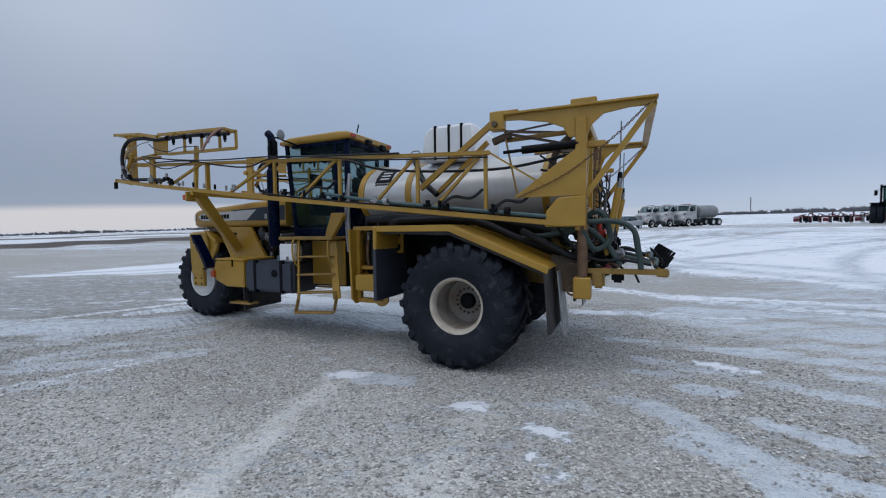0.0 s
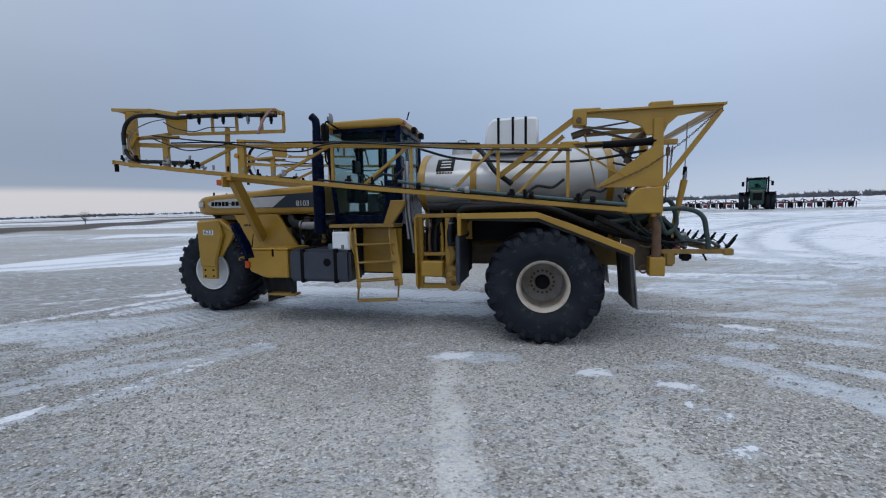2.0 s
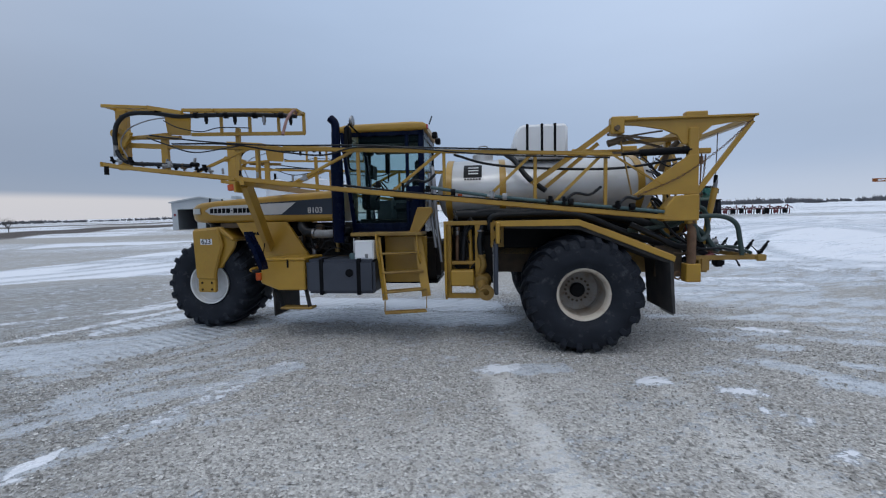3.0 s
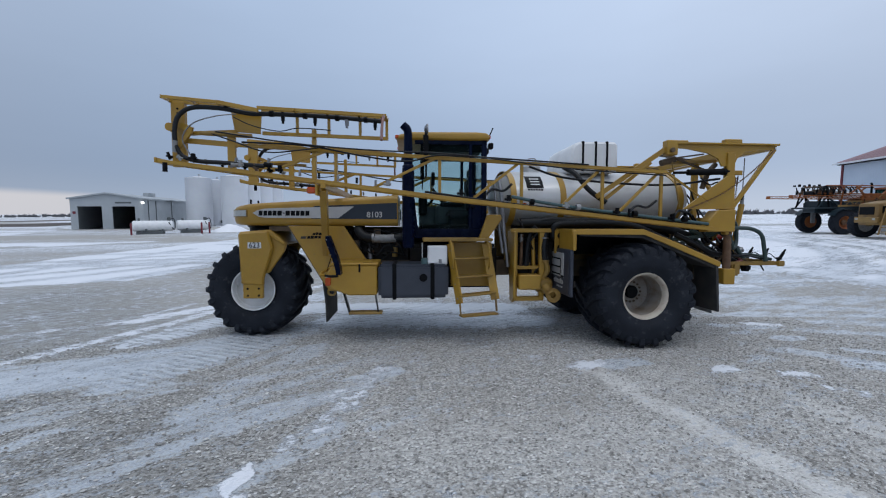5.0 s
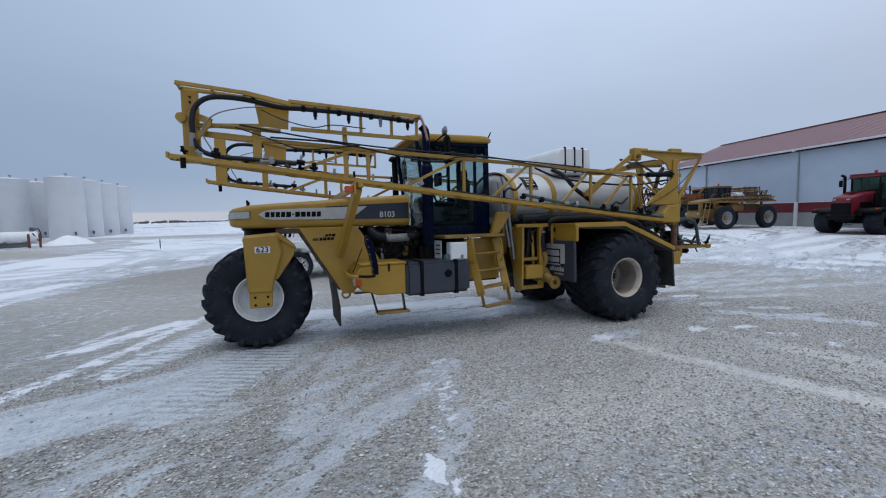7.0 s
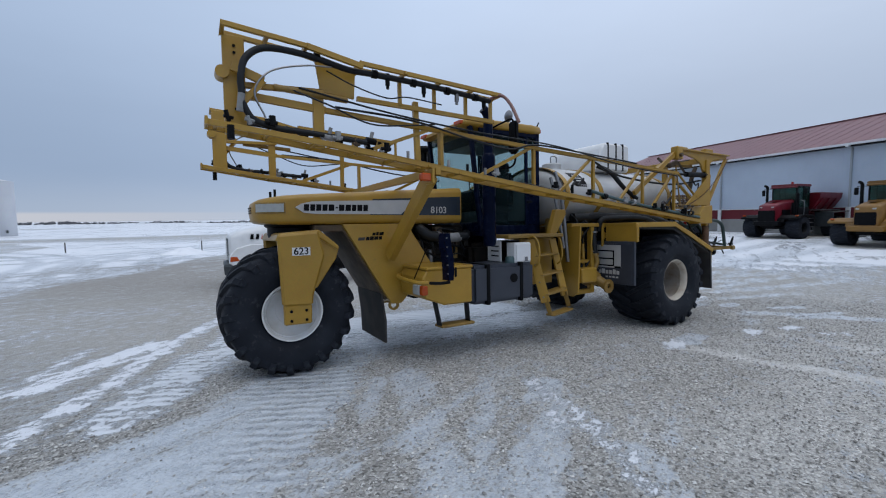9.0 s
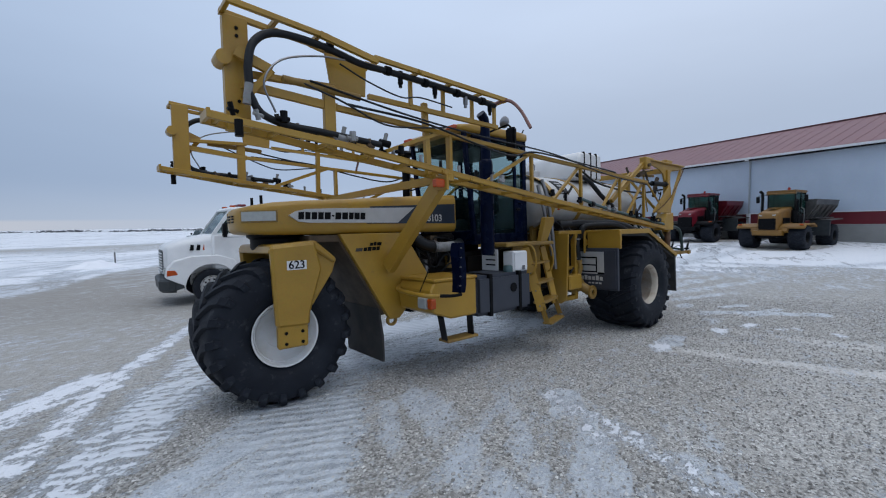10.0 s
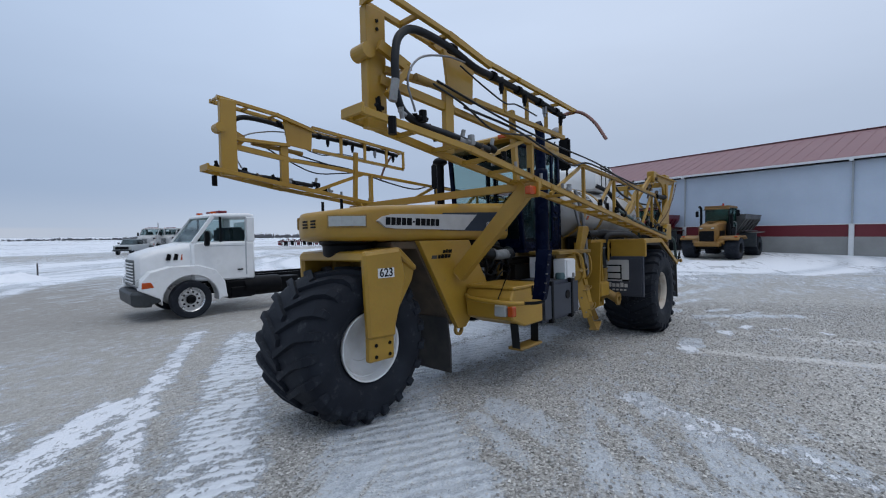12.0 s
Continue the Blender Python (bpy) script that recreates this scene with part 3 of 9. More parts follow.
def ground_material():
    m = bpy.data.materials.new("gravel_and_snow")
    m.use_nodes = True
    nt = m.node_tree
    N, L = nt.nodes.new, nt.links.new
    b = nt.nodes["Principled BSDF"]
    geo = N("ShaderNodeNewGeometry")
    at = N("ShaderNodeAttribute")
    at.attribute_name = "snow"

    def tex(scale, detail=4.0, rough=0.55, stretch=None):
        t = N("ShaderNodeTexNoise")
        t.inputs["Scale"].default_value, t.inputs["Detail"].default_value, t.inputs["Roughness"].default_value = scale, detail, rough
        if stretch:
            mp = N("ShaderNodeMapping")
            mp.inputs["Rotation"].default_value, mp.inputs["Scale"].default_value = (0, 0, radians(stretch[0])), (stretch[1], 1, 1)
            L(geo.outputs["Position"], mp.inputs[0])
            L(mp.outputs[0], t.inputs["Vector"])
        else:
            L(geo.outputs["Position"], t.inputs["Vector"])
        return t

    def math_node(op, a, c):
        n = N("ShaderNodeMath")
        n.operation = op
        for i, v in enumerate((a, c)):
            if isinstance(v, (int, float)):
                n.inputs[i].default_value = v
            else:
                L(v, n.inputs[i])
        return n.outputs[0]

    def ramp(value, lo, hi, a=0.0, c=1.0):
        n = N("ShaderNodeMapRange")
        n.interpolation_type = "SMOOTHSTEP"
        for k, v in (("From Min", lo), ("From Max", hi), ("To Min", a), ("To Max", c)):
            n.inputs[k].default_value = v
        L(value, n.inputs["Value"])
        return n.outputs[0]

    def mix(fac, a, c, blend="MIX"):
        n = N("ShaderNodeMix")
        n.data_type, n.blend_type = "RGBA", blend
        for k, v in (("Factor", fac), ("A", a), ("B", c)):
            if isinstance(v, tuple):
                n.inputs[k].default_value = (*v, 1)
            elif isinstance(v, float):
                n.inputs[k].default_value = v
            else:
                L(v, n.inputs[k])
        return n.outputs["Result"]

    def attribute(name):
        n = N("ShaderNodeAttribute")
        n.attribute_name = name
        return n.outputs["Fac"]

    broad = tex(0.35, 5, 0.6, (24, 0.35))
    mid = tex(1.7, 6, 0.7, (24, 0.45))
    blotch = tex(7.0, 8, 0.74, (24, 0.6))
    # streaks follow the wheel ways: one way west of the nose, another to the east
    west, east = tex(3.2, 7, 0.68, (-32, 0.16)), tex(3.0, 7, 0.68, (40, 0.22))
    fine = tex(26, 4, 0.6)
    grit = tex(90, 3, 0.6)
    vor = N("ShaderNodeTexVoronoi")
    vor.inputs["Scale"].default_value = 42
    L(geo.outputs["Position"], vor.inputs["Vector"])
    sep = N("ShaderNodeSeparateXYZ")
    L(geo.outputs["Position"], sep.inputs[0])
    streak = mix(ramp(sep.outputs["X"], -3.4, -1.2), west.outputs["Fac"], east.outputs["Fac"])
    # gravel: grey limestone chips with tan fines
    sv = N("ShaderNodeSeparateColor")
    L(vor.outputs["Color"], sv.inputs[0])
    stone = mix(ramp(sv.outputs[0], 0.1, 0.95), (0.165, 0.158, 0.146), (0.72, 0.705, 0.675))
    dust = mix(ramp(grit.outputs["Fac"], 0.3, 0.75), (0.325, 0.312, 0.288), (0.54, 0.525, 0.50))
    stone = mix(ramp(fine.outputs["Fac"], 0.42, 0.60), stone, dust)
    stone = mix(ramp(mid.outputs["Fac"], 0.40, 0.75, 0.0, 0.6), stone, (0.335, 0.312, 0.28))
    # gravel multiplied darker and slightly cooler, broken up by noise
    dark_gravel = math_node("MULTIPLY", attribute("dark_gravel"), ramp(math_node("ADD", math_node("MULTIPLY", broad.outputs["Fac"], 0.5), math_node("MULTIPLY", mid.outputs["Fac"], 0.5)), 0.34, 0.62, 0.45, 1.0))
    stone = mix(attribute("packed"), stone, mix(ramp(blotch.outputs["Fac"], 0.35, 0.65), (0.365, 0.35, 0.325), (0.435, 0.42, 0.395)))
    stone = mix(dark_gravel, stone, mix(1.0, stone, (0.52, 0.55, 0.57), "MULTIPLY"))
    soil = attribute("soil")
    stone = mix(soil, stone, (0.075, 0.06, 0.052))
    fines = math_node("MULTIPLY", attribute("dust"), ramp(math_node("ADD", blotch.outputs["Fac"], math_node("MULTIPLY", fine.outputs["Fac"], 0.5)), 0.52, 0.84, 0.0, 0.9))
    stone = mix(fines, stone, (0.74, 0.73, 0.71))
    # snow: cover broken by noise at three sizes
    n = math_node("ADD", math_node("MULTIPLY", broad.outputs["Fac"], 0.60), math_node("MULTIPLY", mid.outputs["Fac"], 0.75))
    lumps = math_node("ADD", math_node("MULTIPLY", ramp(blotch.outputs["Fac"], 0.32, 0.68), 0.50), math_node("MULTIPLY", ramp(fine.outputs["Fac"], 0.30, 0.70), 0.22))
    n = math_node("ADD", n, lumps)
    # tread prints pressed across the wheel lanes
    lane = attribute("lane")
    wave = N("ShaderNodeTexWave")
    wave.inputs["Scale"].default_value, wave.inputs["Distortion"].default_value, wave.inputs["Detail"].default_value, wave.inputs["Detail Scale"].default_value = 2.0, 3.5, 4.0, 1.6
    wmap = N("ShaderNodeMapping")
    wmap.inputs["Rotation"].default_value = (0, 0, radians(-40))
    L(geo.outputs["Position"], wmap.inputs[0])
    L(wmap.outputs[0], wave.inputs["Vector"])
    tread = math_node("MULTIPLY", math_node("SUBTRACT", wave.outputs["Fac"], 0.5), lane)
    n = math_node("ADD", n, math_node("MULTIPLY", tread, 0.22))
    n = math_node("SUBTRACT", n, math_node("MULTIPLY", soil, 0.75))
    edge = math_node("SUBTRACT", math_node("ADD", at.outputs["Fac"], n), 1.575)
    snow = ramp(edge, 0.06, 0.20)
    slush = ramp(edge, -0.10, 0.05, 0.0, 0.65)
    # ice: a smooth blue-grey glaze in streaks, with stones standing through its rims
    glaze = math_node("ADD", attribute("ice"), math_node("MULTIPLY", math_node("SUBTRACT", streak, 0.53), 1.9))
    glaze = math_node("ADD", glaze, math_node("MULTIPLY", math_node("SUBTRACT", lumps, 0.36), 0.34))
    glaze = math_node("ADD", glaze, math_node("MULTIPLY", tread, 0.16))
    sheet = math_node("MULTIPLY", ramp(glaze, 0.50, 0.80), ramp(math_node("ADD", math_node("MULTIPLY", fine.outputs["Fac"], 0.6), math_node("MULTIPLY", glaze, 0.25)), 0.36, 0.58, 0.30, 0.88))
    frost = mix(slush, stone, (0.46, 0.495, 0.54))
    frost = mix(sheet, frost, mix(ramp(math_node("ADD", math_node("MULTIPLY", blotch.outputs["Fac"], 0.6), math_node("MULTIPLY", fine.outputs["Fac"], 0.4)), 0.36, 0.64), (0.64, 0.70, 0.765), (0.42, 0.46, 0.515)))
    white = mix(ramp(fine.outputs["Fac"], 0.3, 0.8), (0.80, 0.82, 0.86), (0.72, 0.75, 0.80))
    white = mix(ramp(blotch.outputs["Fac"], 0.50, 0.68, 0.0, 0.28), white, (0.60, 0.65, 0.73))
    white = mix(ramp(mid.outputs["Fac"], 0.52, 0.70, 0.0, 0.38), white, (0.58, 0.64, 0.72))
    white = mix(math_node("MULTIPLY", attribute("rut"), ramp(blotch.outputs["Fac"], 0.30, 0.62, 0.85, 0.45)), white, (0.47, 0.515, 0.57))
    white = mix(math_node("MULTIPLY", lane, 0.6), white, (0.60, 0.645, 0.695))
    col = mix(snow, frost, white)
    L(col, b.inputs["Base Color"])
    L(math_node("SUBTRACT", ramp(edge, -0.16, 0.06, 0.85, 0.60), math_node("MULTIPLY", sheet, 0.55)), b.inputs["Roughness"])
    b.inputs["Specular IOR Level"].default_value = 0.5
    bp = N("ShaderNodeBump")
    bp.inputs["Strength"].default_value, bp.inputs["Distance"].default_value = 0.9, 0.03
    chips = math_node("SUBTRACT", 1.0, vor.outputs["Distance"])
    h = math_node("ADD", math_node("MULTIPLY", chips, 0.6), math_node("MULTIPLY", fine.outputs["Fac"], 0.6))
    inv = math_node("MULTIPLY", math_node("SUBTRACT", 1.0, math_node("MULTIPLY", snow, 0.75)), math_node("SUBTRACT", 1.0, math_node("MULTIPLY", sheet, 0.75)))
    h = math_node("MULTIPLY", h, inv)
    h = math_node("ADD", h, math_node("ADD", math_node("MULTIPLY", tread, 0.7), math_node("MULTIPLY", math_node("MAXIMUM", snow, math_node("MULTIPLY", sheet, 0.5)), 0.9)))
    L(h, bp.inputs["Height"])
    L(bp.outputs[0], b.inputs["Normal"])
    return m


def build_ground():
    n = 860
    xs, ys = axis_steps(-3.0, n, 5.0, 7.0), axis_steps(7.0, n, 5.0, 7.0)
    X, Y = np.meshgrid(xs, ys)
    Z = ground_z(X, Y)
    cover = snow_cover(X, Y)
    Z = Z - 0.006 + 0.010 * ease(cover, 0.55, 0.85) + 0.005 * np.sin(X * 1.7 + 0.6 * Y) * np.sin(Y * 1.3)
    co = np.stack([X, Y, Z], -1).reshape(-1, 3)
    i = np.arange(n * n).reshape(n, n)
    quads = np.stack([i[:-1, :-1], i[:-1, 1:], i[1:, 1:], i[1:, :-1]], -1).reshape(-1, 4)
    me = bpy.data.meshes.new("ground")
    me.from_pydata(co.tolist(), [], quads.tolist())
    me.attributes.new("soil", "FLOAT", "POINT").data.foreach_set("value", bare_soil(X, Y).reshape(-1).astype(np.float32))
    packed = 0.72 * ease(np.hypot((X + 2.0) / 1.25, Y - 5.0), 6.0, 12.0)
    me.attributes.new("packed", "FLOAT", "POINT").data.foreach_set("value", packed.reshape(-1).astype(np.float32))
    # darker gravel west of the nose, a little of it to the east
    dark_gravel = np.maximum(0.72 * (1 - ease(X + 0.25 * (Y - 6), -7.6, -3.8)) * (1 - ease(Y, 17.5, 20.5)), 0.12 * ease(X, 0.5, 4.0) * (1 - ease(X, 9, 14)))
    me.attributes.new("rut", "FLOAT", "POINT").data.foreach_set("value", tracks(X, Y).reshape(-1).astype(np.float32))
    me.attributes.new("dark_gravel", "FLOAT", "POINT").data.foreach_set("value", dark_gravel.reshape(-1).astype(np.float32))
    me.attributes.new("ice", "FLOAT", "POINT").data.foreach_set("value", ice_cover(X, Y).reshape(-1).astype(np.float32))
    me.attributes.new("dust", "FLOAT", "POINT").data.foreach_set("value", banded(*ragged(X, Y), DUST).reshape(-1).astype(np.float32))
    me.attributes.new("lane", "FLOAT", "POINT").data.foreach_set("value", lane_prints(X, Y).reshape(-1).astype(np.float32))
    at = me.attributes.new("snow", "FLOAT", "POINT")
    at.data.foreach_set("value", cover.reshape(-1).astype(np.float32))
    for p in me.polygons:
        p.use_smooth = True
    me.materials.append(ground_material())
    return tagged(new("ground", me), "grey gravel yard with icy snow patches, open snowy fields beyond", "ground", kind="structure")


def build_gravel(count=105000):
    """Loose limestone chips lying on the yard along the walk."""
    rnd = np.random.RandomState(4)
    x, y = -11.5 + 18.5 * rnd.rand(count), -0.5 + 12.5 * rnd.rand(count)
    thin = 0.5 * ease(x, 3.0, 6.8) + 0.5 * ease(-x, 9.5, 11.3) + 0.5 * ease(y, 10.0, 12.0)
    keep = np.maximum(snow_cover(x, y), np.maximum(0.75 * ice_cover(x, y), 0.8 * banded(x, y, DUST))) + thin < 0.42 + 0.35 * rnd.rand(count)
    x, y = x[keep], y[keep]
    z = ground_z(x, y)
    r = 0.006 + 0.013 * rnd.rand(len(x)) ** 2.2
    base = np.array([(1, 0, 0), (0, 1, 0), (-1, 0, 0), (0, -1, 0), (0, 0, 0.75), (0, 0, -0.6)], float)
    pts = base[None] * r[:, None, None] * (0.65 + 0.7 * rnd.rand(len(x), 6, 1))
    a = 2 * math.pi * rnd.rand(len(x))
    c, sn = np.cos(a)[:, None], np.sin(a)[:, None]
    px, py = pts[..., 0] * c - pts[..., 1] * sn, pts[..., 0] * sn + pts[..., 1] * c
    px, py = px * (1 + 0.5 * rnd.rand(len(x), 1)), py
    co = np.stack([px + x[:, None], py + y[:, None], pts[..., 2] + z[:, None] + 0.002], -1).reshape(-1, 3)
    tri = np.array([(0, 1, 4), (1, 2, 4), (2, 3, 4), (3, 0, 4), (1, 0, 5), (2, 1, 5), (3, 2, 5), (0, 3, 5)])
    faces = (tri[None] + 6 * np.arange(len(x))[:, None, None]).reshape(-1, 3)
    me = bpy.data.meshes.new("gravel")
    me.from_pydata(co.tolist(), [], faces.tolist())
    m = bpy.data.materials.new("limestone_chips")
    m.use_nodes = True
    N, L = m.node_tree.nodes.new, m.node_tree.links.new
    geo, ramp = N("ShaderNodeNewGeometry"), N("ShaderNodeValToRGB")
    e = ramp.color_ramp.elements
    e[0].color, e[1].color = (0.19, 0.182, 0.17, 1), (0.74, 0.73, 0.71, 1)
    mid = ramp.color_ramp.elements.new(0.55)
    mid.color = (0.41, 0.398, 0.378, 1)
    L(geo.outputs["Random Per Island"], ramp.inputs[0])
    L(ramp.outputs[0], m.node_tree.nodes["Principled BSDF"].inputs["Base Color"])
    m.node_tree.nodes["Principled BSDF"].inputs["Roughness"].default_value = 0.85
    me.materials.append(m)
    return tagged(new("gravel", me), "loose grey and white limestone chips on the yard", "gravel", kind="stuff")


build_ground()
build_gravel()

# ---------------------------------------------------------------- the sprayer
HEADING = 155.8
SPRAYER_AT = LEVEL @ pose(SITE.x, SITE.y, 0, 0, 0, HEADING)
sprayer = thing("sprayer", SPRAYER_AT, "ochre three-wheeled field sprayer with folded booms, parked on icy gravel", "sprayer")


# --- wheels
def tyre_mesh(R=0.9, half=0.52, bead=0.40):
    prof = [(bead - 0.01, half * 0.82), (bead + 0.015, half * 0.86), (bead + 0.05, half * 0.91), (bead + 0.09, half * 0.945), (bead + 0.10, half * 0.965), (bead + 0.17, half * 0.995), (bead + 0.27, half * 1.0), (R - 0.135, half * 0.955), (R - 0.085, half * 0.88), (R - 0.06, half * 0.7), (R - 0.05, half * 0.35), (R - 0.047, 0)]
    prof = prof + [(r, -a) for r, a in prof[-2::-1]]
    return lathe(prof, 72, caps=False)


def lug_mesh(side, R=0.9, half=0.52):
    """One tread bar, from the crown over the shoulder."""
    path = [(-0.03 * side, R, 0.0), (0.20 * side, R, 0.14), (0.36 * side, R - 0.006, 0.24), (half * 0.9 * side, R - 0.03, 0.30), (half * 1.02 * side, R - 0.10, 0.325), (half * 1.0 * side, R - 0.19, 0.33)]
    rings = []
    for j, (a, r, dt) in enumerate(path):
        w = 0.040 + 0.012 * (j >= 3)
        low_r = 0.065 if j < 4 else 0.03
        ring = []
        for dw, dr in ((-w * 1.25, -low_r), (w * 1.25, -low_r), (w * 0.85, 0), (-w * 0.85, 0)):
            rr, tt = r + (dr if j < 4 else 0), dt + dw / R
            aa = a if j < 4 else a - side * (0.045 if dr < 0 else 0)
            ring.append((rr * math.cos(tt), aa, rr * math.sin(tt)))
        rings.append(ring)
    bm = loft(rings)
    bevel(bm, 0.006)
    return bm


def finished(bm, name, mat, smooth=True):
    me = bpy.data.meshes.new(name)
    bmesh.ops.recalc_face_normals(bm, faces=bm.faces[:])
    bm.to_mesh(me)
    bm.free()
    me.materials.append(mat)
    if smooth:
        for p in me.polygons:
            p.use_smooth = True
        me.set_sharp_from_angle(angle=radians(36))
    return me


TYRE = finished(tyre_mesh(0.922, 0.53), "tyre", RUBBER)
LUG = {side: finished(lug_mesh(side, 0.922, 0.53), "tread_lug", RUBBER) for side in (1, -1)}
NUT = finished(rod((0.185, 0.0, 0), (0.185, 0.036, 0), 0.021, None, 6), "wheel_nut", GRIME, False)
FRONT_TYRE = finished(tyre_mesh(0.912, 0.575, 0.40), "tyre", RUBBER)
FRONT_LUG = {side: finished(lug_mesh(side, 0.912, 0.575), "tread_lug", RUBBER) for side in (1, -1)}
LUGS = 21


def deep_rim(dish):
    """Rim for a wheel whose outer side faces +y; dish: how deep the disc sits."""
    prof = [(0.385, -0.44), (0.37, -0.36), (0.36, 0.0), (0.365, 0.36), (0.39, 0.41), (0.412, 0.442), (0.404, 0.452), (0.385, 0.445), (0.362, 0.415), (0.350, 0.365), (0.346, 0.34)]
    return lathe(prof, 64, caps=False)


def shallow_rim():
    """Plain white bowl of the front wheel."""
    prof = [(0.385, -0.49), (0.37, -0.40), (0.36, 0.0), (0.37, 0.42), (0.39, 0.49), (0.408, 0.528), (0.405, 0.543), (0.388, 0.538), (0.374, 0.515), (0.362, 0.462), (0.356, 0.45), (0.348, 0.455), (0.336, 0.425), (0.318, 0.372), (0.285, 0.345), (0.20, 0.332), (0.195, 0.315), (0.10, 0.31), (0.0, 0.31)]
    return lathe(prof, 72)


def rear_disc(dish):
    """The sunk disc of a rear rim."""
    return lathe([(0.346, 0.345), (0.338, 0.36 - dish * 0.4), (0.331, 0.345 - dish), (0.30, 0.335 - dish), (0.20, 0.33 - dish), (0.17, 0.345 - dish), (0.0, 0.345 - dish)], 64, caps=False)


def wheel(name, x, y, flip, rim_mat, dish, label):
    w = new(name)
    w.parent = sprayer
    w.matrix_local = pose(x, y, 0.885 if dish < 0.2 else 0.90, 0, 0, 180 if flip else 0)
    tagged(w, label)
    rear = dish > 0.2
    t = new("tyre", TYRE if rear else FRONT_TYRE)
    t.parent = w
    tagged(t, "worn black rubber flotation tyre with deep bar lugs")
    part("rim", deep_rim(dish) if rear else shallow_rim(), rim_mat, w, smooth=True)
    if rear:
        part("rim_disc", rear_disc(dish), RIM_DISC, w, "dusty grey sunk wheel disc", smooth=True)
        part("hub", lathe([(0.0, 0.42 - dish), (0.10, 0.42 - dish), (0.118, 0.40 - dish), (0.118, 0.345 - dish)], 28), BLACK, w, "black hub cap", smooth=True)
        for k in range(16):
            nut = new("wheel_nut", NUT)
            nut.parent = w
            nut.matrix_local = pose(0, 0.325 - dish, 0, 0, 22.5 * k, 0)
    for side in (1, -1):
        for k in range(LUGS):
            lug = new("tread_lug", LUG[side] if rear else FRONT_LUG[side])
            lug.parent = w
            lug.matrix_local = pose(0, 0, 0, 0, 360 / LUGS * (k + (0.5 if side < 0 else 0)), 0)
    return w


wheel("wheel", 7.22, 0.0, False, RIM_WHITE, 0.0, "single front wheel with a white dished rim")
wheel("wheel", 0.22, 1.36, False, RIM_CREAM, 0.42, "rear wheel with a deep rust-stained cream rim")
wheel("wheel", 0.22, -1.36, True, RIM_CREAM, 0.42, "rear wheel with a deep rust-stained cream rim")

# --- chassis
bm = bmesh.new()
for s in (1, -1):
    box(-1.5, 5.2, s * 0.42 - 0.05, s * 0.42 + 0.05, 1.12, 1.42, 0.01, bm)
for x in (-1.4, 0.9, 2.6, 4.4):
    box(x - 0.06, x + 0.06, -0.37, 0.37, 1.15, 1.38, 0.01, bm)
part("chassis", bm, GRIME, sprayer)
bm = rod((0.22, -1.2, 0.885), (0.22, 1.2, 0.885), 0.16, n=20)
lathe([(0.0, -0.3), (0.2, -0.26), (0.3, -0.12), (0.32, 0), (0.3, 0.12), (0.2, 0.26), (0.0, 0.3)], 24, "y", (0.22, 0, 0.885), bm)
box(-0.02, 0.46, -0.5, -0.34, 0.9, 1.2, 0.02, bm)
box(-0.02, 0.46, 0.34, 0.5, 0.9, 1.2, 0.02, bm)
part("rear_axle", bm, BROWN, sprayer, smooth=True)

# gooseneck side plates that carry the front fork
for s in (1, -1):
    pts = [(6.52, 2.09), (5.50, 2.09), (5.05, 1.40), (4.80, 1.40), (4.80, 1.02), (5.5, 0.98), (5.62, 0.86), (5.78, 0.86), (5.86, 0.98)]
    part("gooseneck_plate", prism(pts, s * 0.56, s * 0.64), YELLOW, sprayer)
bm = box(5.6, 6.9, -0.56, 0.56, 1.99, 2.085, 0.01)
prism([(6.50, 2.0), (6.42, 2.0), (5.78, 0.95), (5.86, 0.92)], -0.56, 0.56, "y", 0.0, bm)
part("gooseneck_web", bm, GRIME, sprayer, "grimy inner plate behind the front wheel")
part("pivot", lathe([(0.0, 1.9), (0.30, 1.9), (0.32, 1.95), (0.32, 2.05), (0.36, 2.08), (0.36, 2.13), (0.0, 2.13)], 32, "z", (7.12, 0, 0)), BLACK, sprayer, smooth=True)
# fork: a crown over the tyre and two legs
fork = new("fork")
fork.parent = sprayer
bm = prism([(7.44, 1.87), (7.40, 1.98), (6.86, 2.02), (6.58, 1.78), (6.60, 1.72), (6.86, 1.90)], -0.66, 0.66, "y", 0.02)
part("crown", bm, YELLOW, fork)
for s in (1, -1):
    leg = prism([(7.42, 1.96), (6.88, 2.0), (6.80, 1.66), (6.97, 1.12), (6.98, 0.98), (7.38, 1.0)], s * 0.60, s * 0.70, "y", 0.03)
    prism([(7.36, 1.06), (6.99, 1.06), (7.0, 0.73), (7.36, 0.735)], s * 0.585, s * 0.67, "y", 0.015, leg)
    prism([(6.98, 1.99), (6.86, 1.99), (6.57, 1.75), (6.62, 1.60), (6.90, 1.20), (7.0, 1.2)], s * 0.52, s * 0.605, "y", 0.015, leg)
    leg = part("leg", leg, YELLOW, fork)
    for bx, bz in ((7.07, 0.79), (7.27, 0.79), (7.07, 0.92), (7.27, 0.92)):
        part("bolt", rod((bx, s * 0.66, bz), (bx, s * 0.682, bz), 0.022, n=6), BLACK, fork)
part("fleet_plate", box(7.00, 7.24, 0.699, 0.704, 1.675, 1.785, 0.0), WHITE_PAINT, fork, "white plate with a black number")
lettering("number_623", "623", 0.135, pose(7.12, 0.706, 1.73, 90, 0, 180), BLACK, fork)
# mudguard flap behind the front wheel
bm = prism([(5.93, 1.02), (5.90, 1.02), (5.84, 0.6), (5.84, 0.24), (5.87, 0.24), (5.88, 0.6)], -0.52, 0.55, "y", 0.004)
